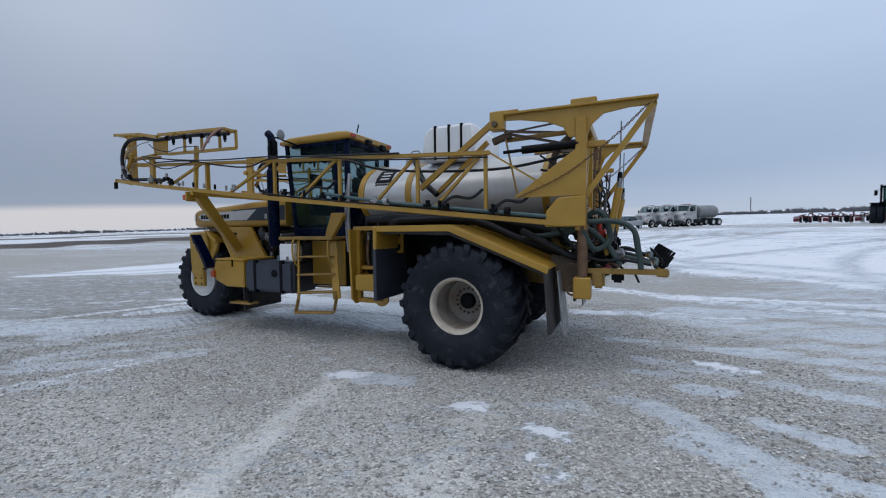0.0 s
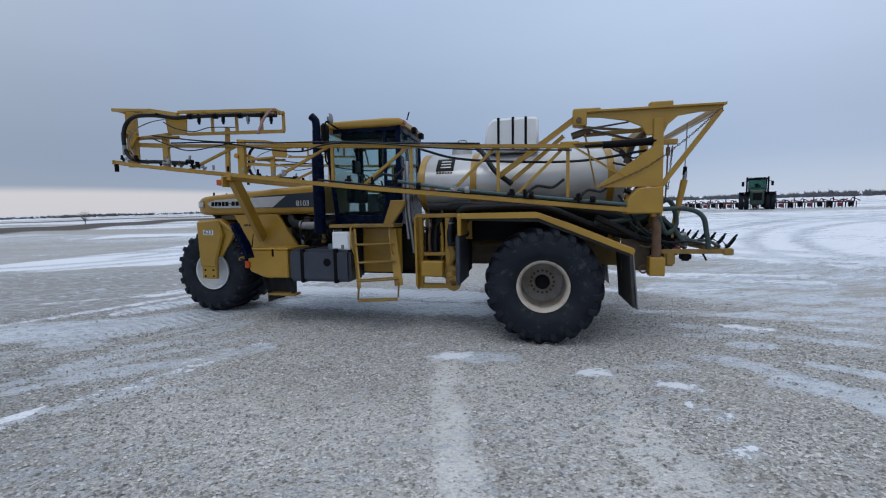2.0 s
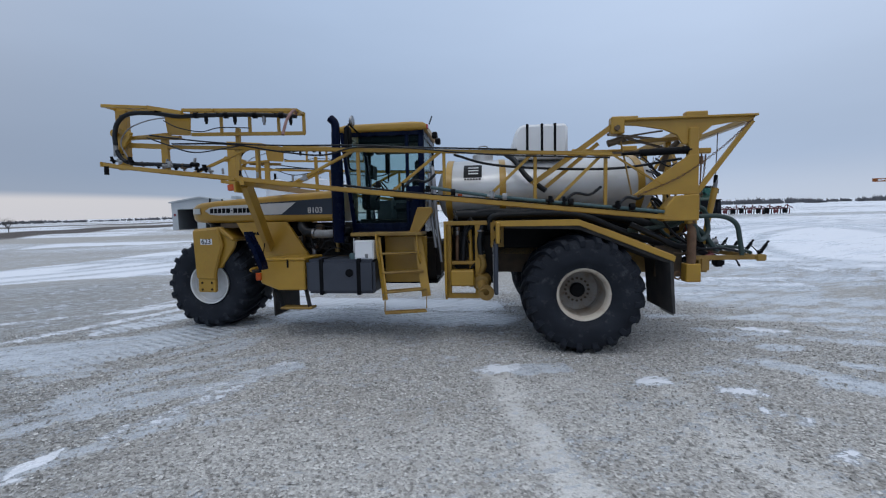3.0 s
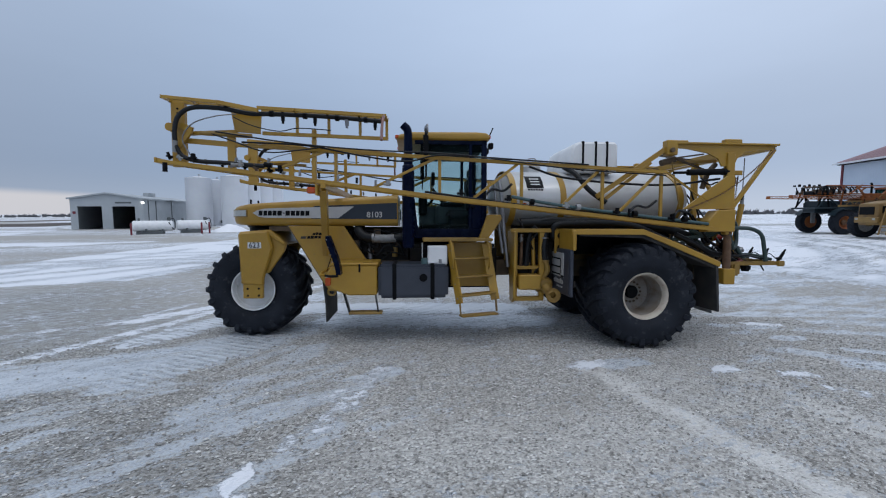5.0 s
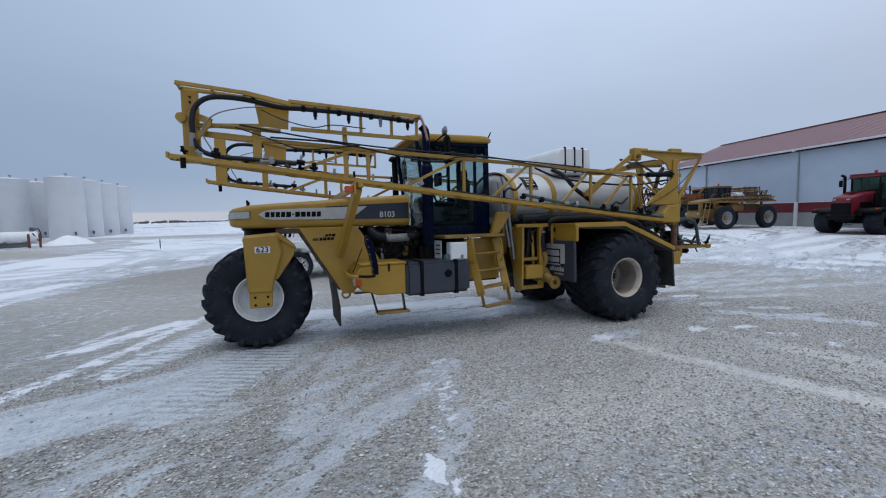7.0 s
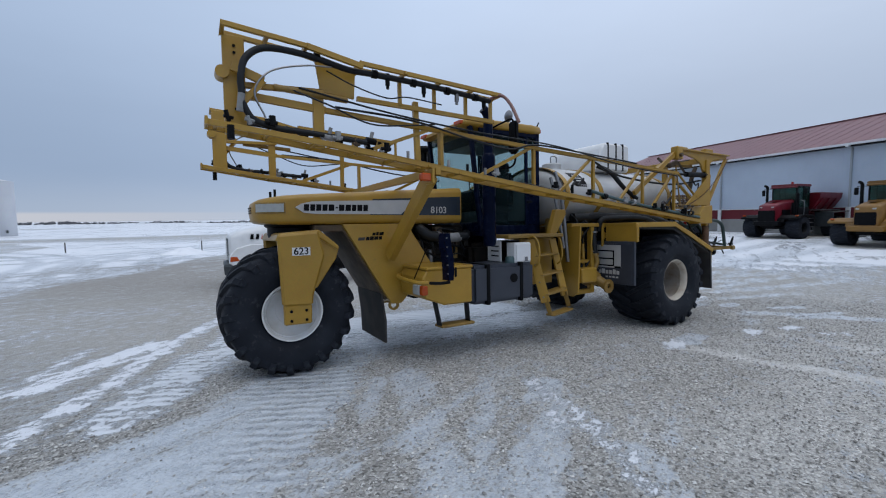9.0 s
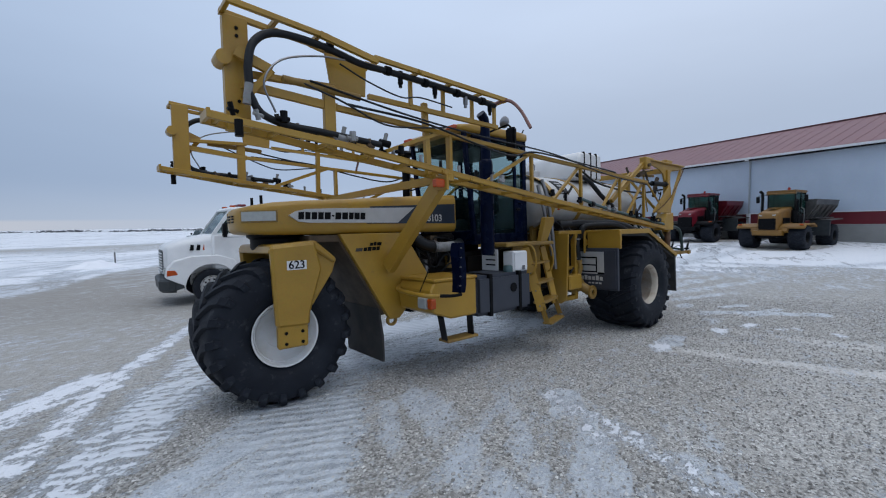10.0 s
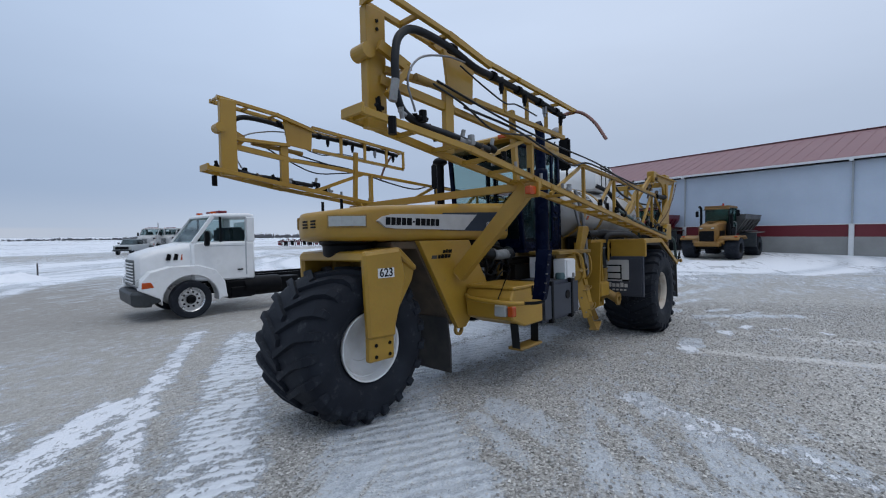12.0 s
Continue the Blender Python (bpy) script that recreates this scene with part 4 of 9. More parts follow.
part("mud_flap", bm, FLAP, sprayer, "long grimy black rubber flap")

# --- bonnet
SECT = [(7.66, 0.14, 2.19, 2.38), (7.64, 0.26, 2.15, 2.41), (7.58, 0.38, 2.125, 2.445), (7.46, 0.49, 2.11, 2.47), (7.30, 0.57, 2.10, 2.495), (7.0, 0.61, 2.095, 2.52), (6.2, 0.625, 2.09, 2.57), (5.66, 0.63, 2.09, 2.61), (4.48, 0.63, 2.09, 2.68)]
bm = loft([[(x, y, z) for y, z in rounded(hw, z0, z1, 0.09)] for x, hw, z0, z1 in SECT])
bonnet = part("bonnet", bm, YELLOW, sprayer, smooth=True)
for s in (1, -1):
    part("decal_panel", prism([(6.1, 2.225), (4.50, 2.22), (4.50, 2.53), (6.05, 2.46)], s * 0.62, s * 0.6335, "y", 0), SLATE, bonnet, "slate blue painted band")
    silver = [(7.16, 2.33), (7.05, 2.255), (6.9, 2.24), (5.60, 2.235), (5.30, 2.46), (6.6, 2.425), (6.95, 2.41), (7.08, 2.38)]
    part("decal_panel", prism(silver, s * 0.585, s * 0.636, "y", 0), SILVER, bonnet, "silver name band with dark lettering bars")
    x0 = 7.055
    for k, w in enumerate((0.07, 0.065, 0.07, 0.07, 0.08, 0.035, 0.08, 0.08, 0.065, 0.075, 0.07)):
        z0, z1 = (2.318, 2.338) if k == 5 else (2.282, 2.372)
        part("lettering_bar", prism([(x0, z0), (x0 - w, z0), (x0 - w - 0.006, z1), (x0 - 0.006, z1)], s * 0.60, s * 0.640, "y", 0), BLACK, bonnet)
        x0 -= w + 0.016
    lettering("number_8103", "8103", 0.15, pose(4.92, s * 0.637, 2.30, 90, 0, 180 if s > 0 else 0), SILVER, bonnet)
    wrap = [(7.615, 0.335, 0.85, 0.5), (7.54, 0.435, 0.75, 0.65), (7.43, 0.515, 0.6, 0.8), (7.30, 0.575, 0.35, 0.93)]
    lamp = loft([[(x - 0.03 * nx, s * (y - 0.03 * ny), 2.265), (x - 0.03 * nx, s * (y - 0.03 * ny), 2.385), (x + 0.012 * nx, s * (y + 0.012 * ny), 2.380), (x + 0.012 * nx, s * (y + 0.012 * ny), 2.270)] for x, y, nx, ny in wrap])
    part("headlight", lamp, CLEAR_LENS, bonnet)
    part("headlight_frame", loft([[(x - 0.03 * nx, s * (y - 0.03 * ny), 2.25), (x - 0.03 * nx, s * (y - 0.03 * ny), 2.40), (x + 0.006 * nx, s * (y + 0.006 * ny), 2.396), (x + 0.006 * nx, s * (y + 0.006 * ny), 2.254)] for x, y, nx, ny in ((7.627, 0.315, 0.85, 0.5), wrap[1], wrap[2], (7.28, 0.578, 0.35, 0.93))]), YELLOW_WORN, bonnet)
    for k in range(3):
        part("nose_vent", box(7.645, 7.672, min(s * 0.04, s * 0.13), max(s * 0.04, s * 0.13), 2.26 + 0.035 * k, 2.278 + 0.035 * k, 0.0), BLACK, bonnet)
    for x0, x1, z0, z1 in ((6.30, 6.20, 1.85, 1.895), (6.18, 6.13, 1.85, 1.90), (6.12, 6.06, 1.85, 1.905), (6.05, 5.99, 1.855, 1.905), (5.98, 5.93, 1.855, 1.905), (6.08, 6.03, 1.92, 1.96), (6.02, 5.98, 1.92, 1.97), (5.97, 5.90, 1.92, 1.965)):
        part("lettering_bar", prism([(x0, z0), (x1, z0), (x1 - 0.012, z1), (x0 - 0.012, z1)], s * 0.635, s * 0.6435, "y", 0), BLACK if x0 != 6.30 else FLAP, bonnet)
    part("bonnet_latch", rod((7.35, s * 0.2, 2.48), (7.35, s * 0.2, 2.60), 0.018), BLACK, bonnet)

# --- cab
cab = new("cab")
cab.parent = sprayer
CX0, CX1, CW = 2.80, 4.16, 0.74
bm = bmesh.new()
for s in (1, -1):
    for x0, x1, lean in ((2.80, 2.90, 0.0), (4.09, 4.16, 0.20)):
        prism([(x0, 1.93), (x1, 1.93), (x1 + lean, 3.72), (x0 + lean, 3.72)], s * (CW - 0.08), s * CW, "y", 0.012, bm)
    box(3.08, 3.14, s * (CW - 0.05), s * CW, 1.95, 3.70, 0.01, bm)
    box(CX0, CX1, s * (CW - 0.05), s * CW, 1.90, 2.04, 0.01, bm)
    box(CX0, 3.10, s * (CW - 0.05), s * CW, 2.56, 2.70, 0.01, bm)
    box(CX0, CX1, s * (CW - 0.05), s * CW, 3.62, 3.73, 0.01, bm)
box(CX0, CX0 + 0.06, -CW, CW, 1.93, 2.45, 0.01, bm)
box(CX0, CX0 + 0.05, -CW, CW, 3.60, 3.73, 0.01, bm)
box(CX1 - 0.06, CX1, -CW, CW, 1.93, 2.10, 0.01, bm)
box(CX0, CX1, -CW, CW, 1.86, 1.94, 0.01, bm)
part("cab_frame", bm, NAVY, cab)
bm = loft([[(x, y, z) for y, z in rounded(hw, z0, z1, 0.05)] for x, hw, z0, z1 in ((4.50, 0.66, 3.715, 3.76), (4.44, 0.74, 3.70, 3.80), (4.2, 0.79, 3.69, 3.835), (3.0, 0.79, 3.69, 3.85), (2.81, 0.77, 3.70, 3.84), (2.75, 0.72, 3.72, 3.81))])
part("roof", bm, YELLOW, cab, smooth=True)
for s in (1, -1):
    part("roof_lamp", box(2.725, 2.78, s * 0.64 - 0.07, s * 0.64 + 0.07, 3.735, 3.805, 0.01), RED_LENS, cab)
    part("roof_lamp", box(4.45, 4.525, s * 0.60 - 0.10, s * 0.60 + 0.10, 3.73, 3.79, 0.01), AMBER, cab)
    for x0, x1, z0, z1 in ((3.14, 4.08, 2.04, 3.62), (2.90, 3.08, 2.70, 3.62)):
        lean = 0.115 * (z1 - 2.0) if x1 > 4 else 0.0
        part("window_pane", prism([(x0, z0), (x1 + (0.115 * (z0 - 2.0) if x1 > 4 else 0.0), z0), (x1 + lean, z1), (x0, z1)], s * (CW - 0.03), s * (CW - 0.018), "y", 0.0), GLASS, cab, "tinted blue-green glass")
    part("door_panel", box(2.90, 3.08, s * (CW - 0.045), s * (CW - 0.005), 2.04, 2.56, 0.01), NAVY, cab)
    part("door_handle", box(3.02, 3.13, s * CW, s * (CW + 0.035), 2.44, 2.48, 0.006), BLACK, cab)
part("window_pane", prism([(CX1 - 0.04, 2.10), (CX1 - 0.028, 2.10), (CX1 + 0.172, 3.70), (CX1 + 0.16, 3.70)], -CW + 0.08, CW - 0.08, "y", 0.0), GLASS, cab, "tinted blue-green windscreen")
part("window_pane", box(CX0 + 0.02, CX0 + 0.032, -CW + 0.08, CW - 0.08, 2.45, 3.62, 0.0), GLASS, cab, "tinted blue-green glass")
part("footwell", box(2.95, 4.05, -0.62, 0.62, 1.95, 2.12, 0.02), BLACK, cab)
part("console", box(3.0, 3.7, -0.66, -0.36, 2.10, 2.55, 0.05), CAB_GREY, cab)
# added behind the lower panes: hides the far snow, colour stands in for reflection
part("far_pane_backing", box(3.16, 4.06, -0.70, -0.67, 2.02, 2.52, 0.0), CAB_GREY, cab)
seat = box(3.05, 3.5, -0.25, 0.25, 2.25, 2.42, 0.05, seg=2)
box(2.98, 3.12, -0.24, 0.24, 2.40, 3.05, 0.05, seat, 2)
box(2.99, 3.08, -0.13, 0.13, 3.06, 3.25, 0.03, seat, 2)
box(3.1, 3.45, -0.2, 0.2, 1.93, 2.25, 0.02, seat)
part("seat", seat, SEAT_CLOTH, cab)
bm = box(3.92, 4.08, -0.4, 0.4, 2.3, 2.68, 0.04)
rod((3.9, 0, 2.5), (3.72, 0, 2.72), 0.025, bm)
wheel_m = pose(3.71, 0, 2.73, 0, -55, 0)
ring = lathe([(0.19, -0.014), (0.204, 0.0), (0.19, 0.014), (0.176, 0.0)], 28, "z", (0, 0, 0), None, True)
merge(bm, ring, wheel_m)
part("dashboard", bm, BLACK, cab)
part("monitor", box(3.78, 3.84, 0.30, 0.62, 2.86, 3.12, 0.02), BLACK, cab)
part("armrest", box(3.12, 3.62, -0.42, -0.30, 2.50, 2.60, 0.03), SEAT_CLOTH, cab)
part("control_lever", rod((3.55, -0.36, 2.58), (3.60, -0.36, 2.78), 0.02, n=8), BLACK, cab)
part("rear_console", box(2.88, 3.02, -0.60, 0.62, 2.10, 2.72, 0.03), CAB_GREY, cab)
part("headliner", box(CX0 + 0.07, CX1 - 0.12, -CW + 0.09, CW - 0.09, 3.50, 3.69, 0.02), BLACK, cab)
for s in (1, -1):
    arm = pipe([(3.98, 0.76 * s, 3.66), (3.98, 1.15 * s, 3.70), (3.97, 1.38 * s, 3.68), (3.97, 1.42 * s, 3.3), (3.97, 1.38 * s, 2.98), (3.98, 0.95 * s, 2.98)], 0.016)
    mirror = part("mirror_arm", arm, BLACK, sprayer, smooth=True)
    part("mirror", box(3.93, 4.02, 1.40 * s - 0.09, 1.40 * s + 0.09, 3.16, 3.66, 0.035, seg=2), BLACK, mirror, "tall black door mirror", smooth=True)
    part("spot_mirror", lathe([(0.0, -0.03), (0.09, -0.02), (0.095, 0.0), (0.05, 0.04), (0.0, 0.05)], 20, "x", (3.95, 1.24 * s, 3.78)), STEEL, mirror, "round convex mirror", smooth=True)
part("work_lamp", box(2.60, 2.70, -0.3, -0.15, 3.60, 3.72, 0.02), BLACK, cab)
part("work_lamp", box(2.60, 2.70, 0.2, 0.35, 3.62, 3.74, 0.02), BLACK, cab)
part("beacon_base", rod((2.72, 0.55, 3.83), (2.66, 0.58, 3.97), 0.012), BLACK, cab)
# blue-black exhaust on the near side, intake on the other
bm = lathe([(0.0, 1.70), (0.09, 1.71), (0.108, 1.76), (0.108, 3.10), (0.10, 3.16), (0.08, 3.18), (0.075, 3.62)], 24, "z", (4.28, 1.14, 0))
pipe([(4.28, 1.14, 3.58), (4.28, 1.14, 3.72), (4.30, 1.14, 3.80), (4.37, 1.14, 3.87)], 0.072, bm, 16)
part("exhaust_pipe", bm, NAVY, sprayer, "tall blue-black exhaust pipe", smooth=True)
bm = rod((4.32, -0.95, 1.5), (4.32, -0.95, 3.52), 0.07, n=18)
lathe([(0.0, 3.66), (0.10, 3.65), (0.14, 3.60), (0.14, 3.56), (0.07, 3.52)], 24, "z", (4.32, -0.95, 0), bm)
part("air_intake", bm, BLACK, sprayer, "black air intake with a mushroom cap", smooth=True)

# --- tanks
TZ, TR, TW = 2.60, 0.60, 1.0
tank_rings = []
for x, k in ((2.62, 0.05), (2.60, 0.35), (2.53, 0.66), (2.42, 0.88), (2.28, 1.0), (-0.95, 1.0), (-1.09, 0.88), (-1.2, 0.66), (-1.27, 0.35), (-1.29, 0.05)):
    tank_rings.append([(x, TW * k * math.cos(a), TZ + TR * k * math.sin(a)) for a in (2 * math.pi * j / 48 for j in range(48))])
tank = part("product_tank", loft(tank_rings), TANK_WHITE, sprayer, "long pale elliptical liquid tank", smooth=True)


def tank_band(x, w, mat):
    sec = []
    for xx in (x - w / 2, x + w / 2):
        sec.append([(xx, (TW + 0.014) * math.cos(a), TZ + (TR + 0.014) * math.sin(a)) for a in (2 * math.pi * j / 48 for j in range(48))])
    inner = [[(p[0], p[1] * 0.985, TZ + (p[2] - TZ) * 0.975) for p in ring] for ring in sec]
    bm = bmesh.new()
    loft([inner[0], sec[0], sec[1], inner[1]], bm, False)
    return part("tank_strap", bm, mat, tank, "ochre steel strap", smooth=True)


for x in (2.34, 1.40, -0.88):
    tank_band(x, 0.11, YELLOW)
bm = bmesh.new()
for s in (1, -1):
    prism([(2.4, 1.42), (2.4, 2.2), (1.9, 2.02), (-0.6, 2.02), (-1.0, 2.2), (-1.0, 1.42)], s * 0.50 - 0.04, s * 0.50 + 0.04, "y", 0.01, bm)
part("tank_cradle", bm, YELLOW_WORN, sprayer)
part("tank_hatch", lathe([(0.0, 3.34), (0.17, 3.33), (0.2, 3.31), (0.2, 3.20), (0.23, 3.19), (0.23, 3.15)], 28, "z", (1.75, 0, 0)), TANK_WHITE, tank, smooth=True)
bm = pipe([(1.82, 0.05, 3.3), (1.82, 0.05, 3.46), (1.74, 0.05, 3.48), (1.66, 0.05, 3.46), (1.66, 0.05, 3.3)], 0.012)
part("hatch_loop", bm, STEEL, tank)
# square rinse tank on top
pts = [(0.28, 3.12), (0.28, 3.68), (0.36, 3.70), (1.02, 3.70), (1.12, 3.67), (1.18, 3.56), (1.22, 3.30), (1.22, 3.12)]
rinse = part("rinse_tank", prism(pts, -0.62, 0.82, "y", 0.045), POLY_WHITE, sprayer, "white plastic rinse tank with dark grooves", smooth=True)
for x in (0.50, 0.72, 0.97):
    bm = box(x - 0.022, x + 0.022, -0.63, 0.828, 3.14, 3.705, 0.008)
    part("groove_strap", bm, BLACK, rinse)



def tank_patch(name, x0, x1, z0, z1, lift, mat, label=""):
    """A thin plate bent to the tank's side."""
    rings = []
    for k in range(7):
        a = math.asin((z0 + (z1 - z0) * k / 6 - TZ) / TR)
        rings.append([(x, (TW + l) * math.cos(a), TZ + (TR + l) * math.sin(a)) for x, l in ((x0, lift - 0.006), (x1, lift - 0.006), (x1, lift), (x0, lift))])
    return part(name, loft(rings), mat, tank, label)


tank_patch("tank_decal", 1.76, 2.08, 2.80, 3.04, 0.006, BLACK, "black square decal with pale bars")
for k in range(3):
    tank_patch("decal_bar", 1.82, 2.0, 2.86 + 0.055 * k, 2.882 + 0.055 * k, 0.010, TANK_WHITE)
for k in range(6):
    tank_patch("lettering_bar", 1.78 + 0.05 * k, 1.815 + 0.05 * k, 2.755, 2.785, 0.006, BLACK)
tank_patch("warning_label", 2.10, 2.18, 2.45, 2.52, 0.006, AMBER)
# --- near side: toolbox, fuel tank, steps
for s in (1, -1):
    y0, y1 = sorted((s * 0.66, s * 1.42))
    bm = prism([(5.62, 1.02), (5.66, 1.30), (5.58, 1.42), (4.82, 1.42), (4.82, 0.90), (5.3, 0.90)], y0, y1, "y", 0.02)
    tool = part("toolbox", bm, YELLOW, sprayer)
    part("lid", box(4.80, 5.60, y0 - 0.01, y1 + 0.01, 1.415, 1.46, 0.015), YELLOW, tool)
    part("hasp", box(5.10, 5.13, s * 1.425 - 0.012, s * 1.425 + 0.012, 1.30, 1.44, 0.004), BLACK, tool)
    yb = s * 1.38
    part("headlamp", box(5.62, 5.70, min(yb - s * 0.02, yb - s * 0.20), max(yb - s * 0.02, yb - s * 0.20), 1.07, 1.22, 0.015), CLEAR_LENS, tool)
    part("turn_signal", box(5.60, 5.69, min(yb, yb + s * 0.09), max(yb, yb + s * 0.09), 1.08, 1.21, 0.012), AMBER, tool)
    y0, y1 = sorted((s * 0.72, s * 1.42))
    bm = box(3.58, 4.80, y0, y1, 0.84, 1.43, 0.05, seg=2)
    fuel = part("fuel_tank", bm, FUEL_GREY, sprayer, "dark grey moulded fuel tank", smooth=True)
    for x in (4.52, 3.86):
        part("strap", box(x - 0.035, x + 0.035, y0 - 0.012, y1 + 0.012, 0.82, 1.445, 0.01), BLACK, fuel)
    part("filler_recess", rod((4.02, s * 1.415, 1.20), (4.02, s * 1.432, 1.20), 0.07, n=20), BLACK, fuel)
    part("filler_cap", lathe([(0.0, 1.53), (0.06, 1.53), (0.075, 1.51), (0.075, 1.43)], 20, "z", (3.98, s * 1.28, 0)), HOSE_GREEN, fuel, "dusty green filler cap", smooth=True)
    # drop step hung below the toolbox
    for xt, xb in ((5.40, 5.31), (4.86, 4.81)):
        strap = bar((xt, s * 1.30, 0.93), (xb, s * 1.27, 0.58), 0.11, 0.016, up=(1, 0, 0))
        part("drop_step_strap", strap, HOSE, sprayer, "wide black rubber strap")
    part("drop_step", box(4.74, 5.32, min(s * 1.14, s * 1.36), max(s * 1.14, s * 1.36), 0.55, 0.59, 0.01), YELLOW_WORN, sprayer)
part("hitch_eye", lathe([(0.05, -0.02), (0.085, -0.02), (0.085, 0.02), (0.05, 0.02)], 20, "y", (5.74, 0.60, 0.84), None, True), YELLOW_WORN, sprayer, smooth=True)
# --- cab platform and ladder on the near side
bm = box(2.78, 4.02, 0.74, 1.30, 1.82, 1.88, 0.01)
part("cab_platform", bm, YELLOW_WORN, sprayer)
part("platform_post", prism([(2.86, 1.85), (3.02, 1.85), (2.86, 2.30), (2.62, 2.30), (2.60, 2.22)], 1.10, 1.20, "y", 0.01), YELLOW, sprayer)
ladder = new("ladder")
ladder.parent = sprayer
LADDER_TOP = (Vector((3.55, 1.27, 1.78)), Vector((2.88, 1.12, 1.78)))
LADDER_FOOT = (Vector((3.39, 1.48, 0.75)), Vector((2.72, 1.26, 0.78)))
for t, f in zip(LADDER_TOP, LADDER_FOOT):
    part("stringer", bar(t, f, 0.035, 0.14), YELLOW, ladder)
    part("step_hanger", bar(f + Vector((0, 0, 0.05)), f + Vector((-0.01, 0.09, -0.19)), 0.012, 0.08), YELLOW_WORN, ladder)
    part("grab_rail", pipe([t + Vector((0, -0.02, 0.02)), t + Vector((0, 0.10, 0.06)), t + Vector((-0.02, 0.19, -0.04)), t + Vector((-0.04, 0.20, -0.26)), t + Vector((-0.05, 0.14, -0.40)), t + Vector((-0.05, 0.07, -0.44))], 0.015), YELLOW, ladder, smooth=True)
    for k in (0.12, 0.4, 0.68, 0.92):
        q = t.lerp(f, k)
        part("bolt", rod(q + Vector((-0.03, 0, 0)), q + Vector((0.03, 0, 0)), 0.014, n=6), STEEL, ladder)
for k in (0.26, 0.57, 0.88):
    q, r = LADDER_TOP[0].lerp(LADDER_FOOT[0], k), LADDER_TOP[1].lerp(LADDER_FOOT[1], k)
    part("rung", bar(q + Vector((0, -0.03, 0)), r + Vector((0, -0.03, 0)), 0.18, 0.035), YELLOW_WORN, ladder)
    for d in (0.0, 0.05):
        out = Vector((0, 0.13 - 0.9 * d, 0.01))
        part("rung_loop", pipe([q.lerp(r, 0.02 + d), q.lerp(r, 0.06 + d) + out * 0.8, q.lerp(r, 0.5) + out, q.lerp(r, 0.94 - d) + out * 0.8, q.lerp(r, 0.98 - d)], 0.009, n=6), YELLOW_WORN, ladder, smooth=True)
part("rung", bar((3.38, 1.57, 0.55), (2.72, 1.36, 0.55), 0.16, 0.03), YELLOW_WORN, ladder)
part("back_panel", box(2.74, 3.50, 0.94, 0.98, 0.98, 1.80, 0.01), YELLOW, sprayer)
bm = box(3.60, 3.94, 1.14, 1.36, 1.42, 1.75, 0.015)
wb = part("control_box", bm, WHITE_PAINT, sprayer, "white metal control box")
part("control_box_lid", box(3.62, 3.92, 1.362, 1.378, 1.45, 1.73, 0.006), WHITE_PAINT, wb)
part("latch", box(3.70, 3.75, 1.378, 1.40, 1.45, 1.52, 0.005), STEEL, wb)

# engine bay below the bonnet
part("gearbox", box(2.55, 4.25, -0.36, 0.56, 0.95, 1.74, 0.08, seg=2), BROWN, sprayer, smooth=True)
part("radiator", box(5.35, 5.50, -0.5, 0.5, 1.05, 2.02, 0.02), BLACK, sprayer)
bm = bmesh.new()
for k in range(5):
    pipe([(4.35 + 0.2 * k, 0.42, 1.50), (4.4 + 0.2 * k, 0.58, 1.62 + 0.05 * (k % 3)), (4.5 + 0.18 * k, 0.56, 1.84), (4.45 + 0.2 * k, 0.40, 1.98)], 0.016 + 0.006 * (k % 2), bm)
part("engine_hose", bm, HOSE, sprayer, smooth=True)
part("filter", rod((4.55, 0.50, 1.50), (4.55, 0.50, 1.72), 0.055, n=14), YELLOW_WORN, sprayer, smooth=True)
part("filter", rod((5.02, 0.50, 1.46), (5.02, 0.50, 1.66), 0.05, n=14), STEEL, sprayer, smooth=True)
bm = box(4.25, 5.4, -0.34, 0.36, 0.95, 2.07, 0.05)
box(4.5, 5.1, 0.30, 0.46, 1.55, 1.80, 0.03, bm)
for k in range(6):
    rod((4.45 + 0.15 * k, 0.34, 1.95), (4.45 + 0.15 * k, 0.46, 1.90), 0.045, bm, 10)
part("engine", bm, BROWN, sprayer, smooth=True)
part("intake_hose", pipe([(5.22, 0.30, 2.05), (5.24, 0.52, 2.02), (5.12, 0.62, 1.90), (4.92, 0.64, 1.86)], 0.088, n=14), HOSE, sprayer, "thick bent black intake hose", smooth=True)
part("hose_clamp", lathe([(0.09, -0.02), (0.098, -0.02), (0.098, 0.02), (0.09, 0.02)], 18, "x", (4.95, 0.64, 1.862), None, True), STEEL, sprayer)
part("intake_hose", pipe([(4.56, 0.63, 1.865), (4.42, 0.62, 1.87), (4.30, 0.5, 1.90)], 0.08, n=14), HOSE, sprayer, smooth=True)
part("charge_pipe", pipe([(4.96, 0.64, 1.86), (4.75, 0.64, 1.85), (4.52, 0.63, 1.86)], 0.078, n=14), FITTING_GREY, sprayer, "ribbed pale silver air duct", smooth=True)

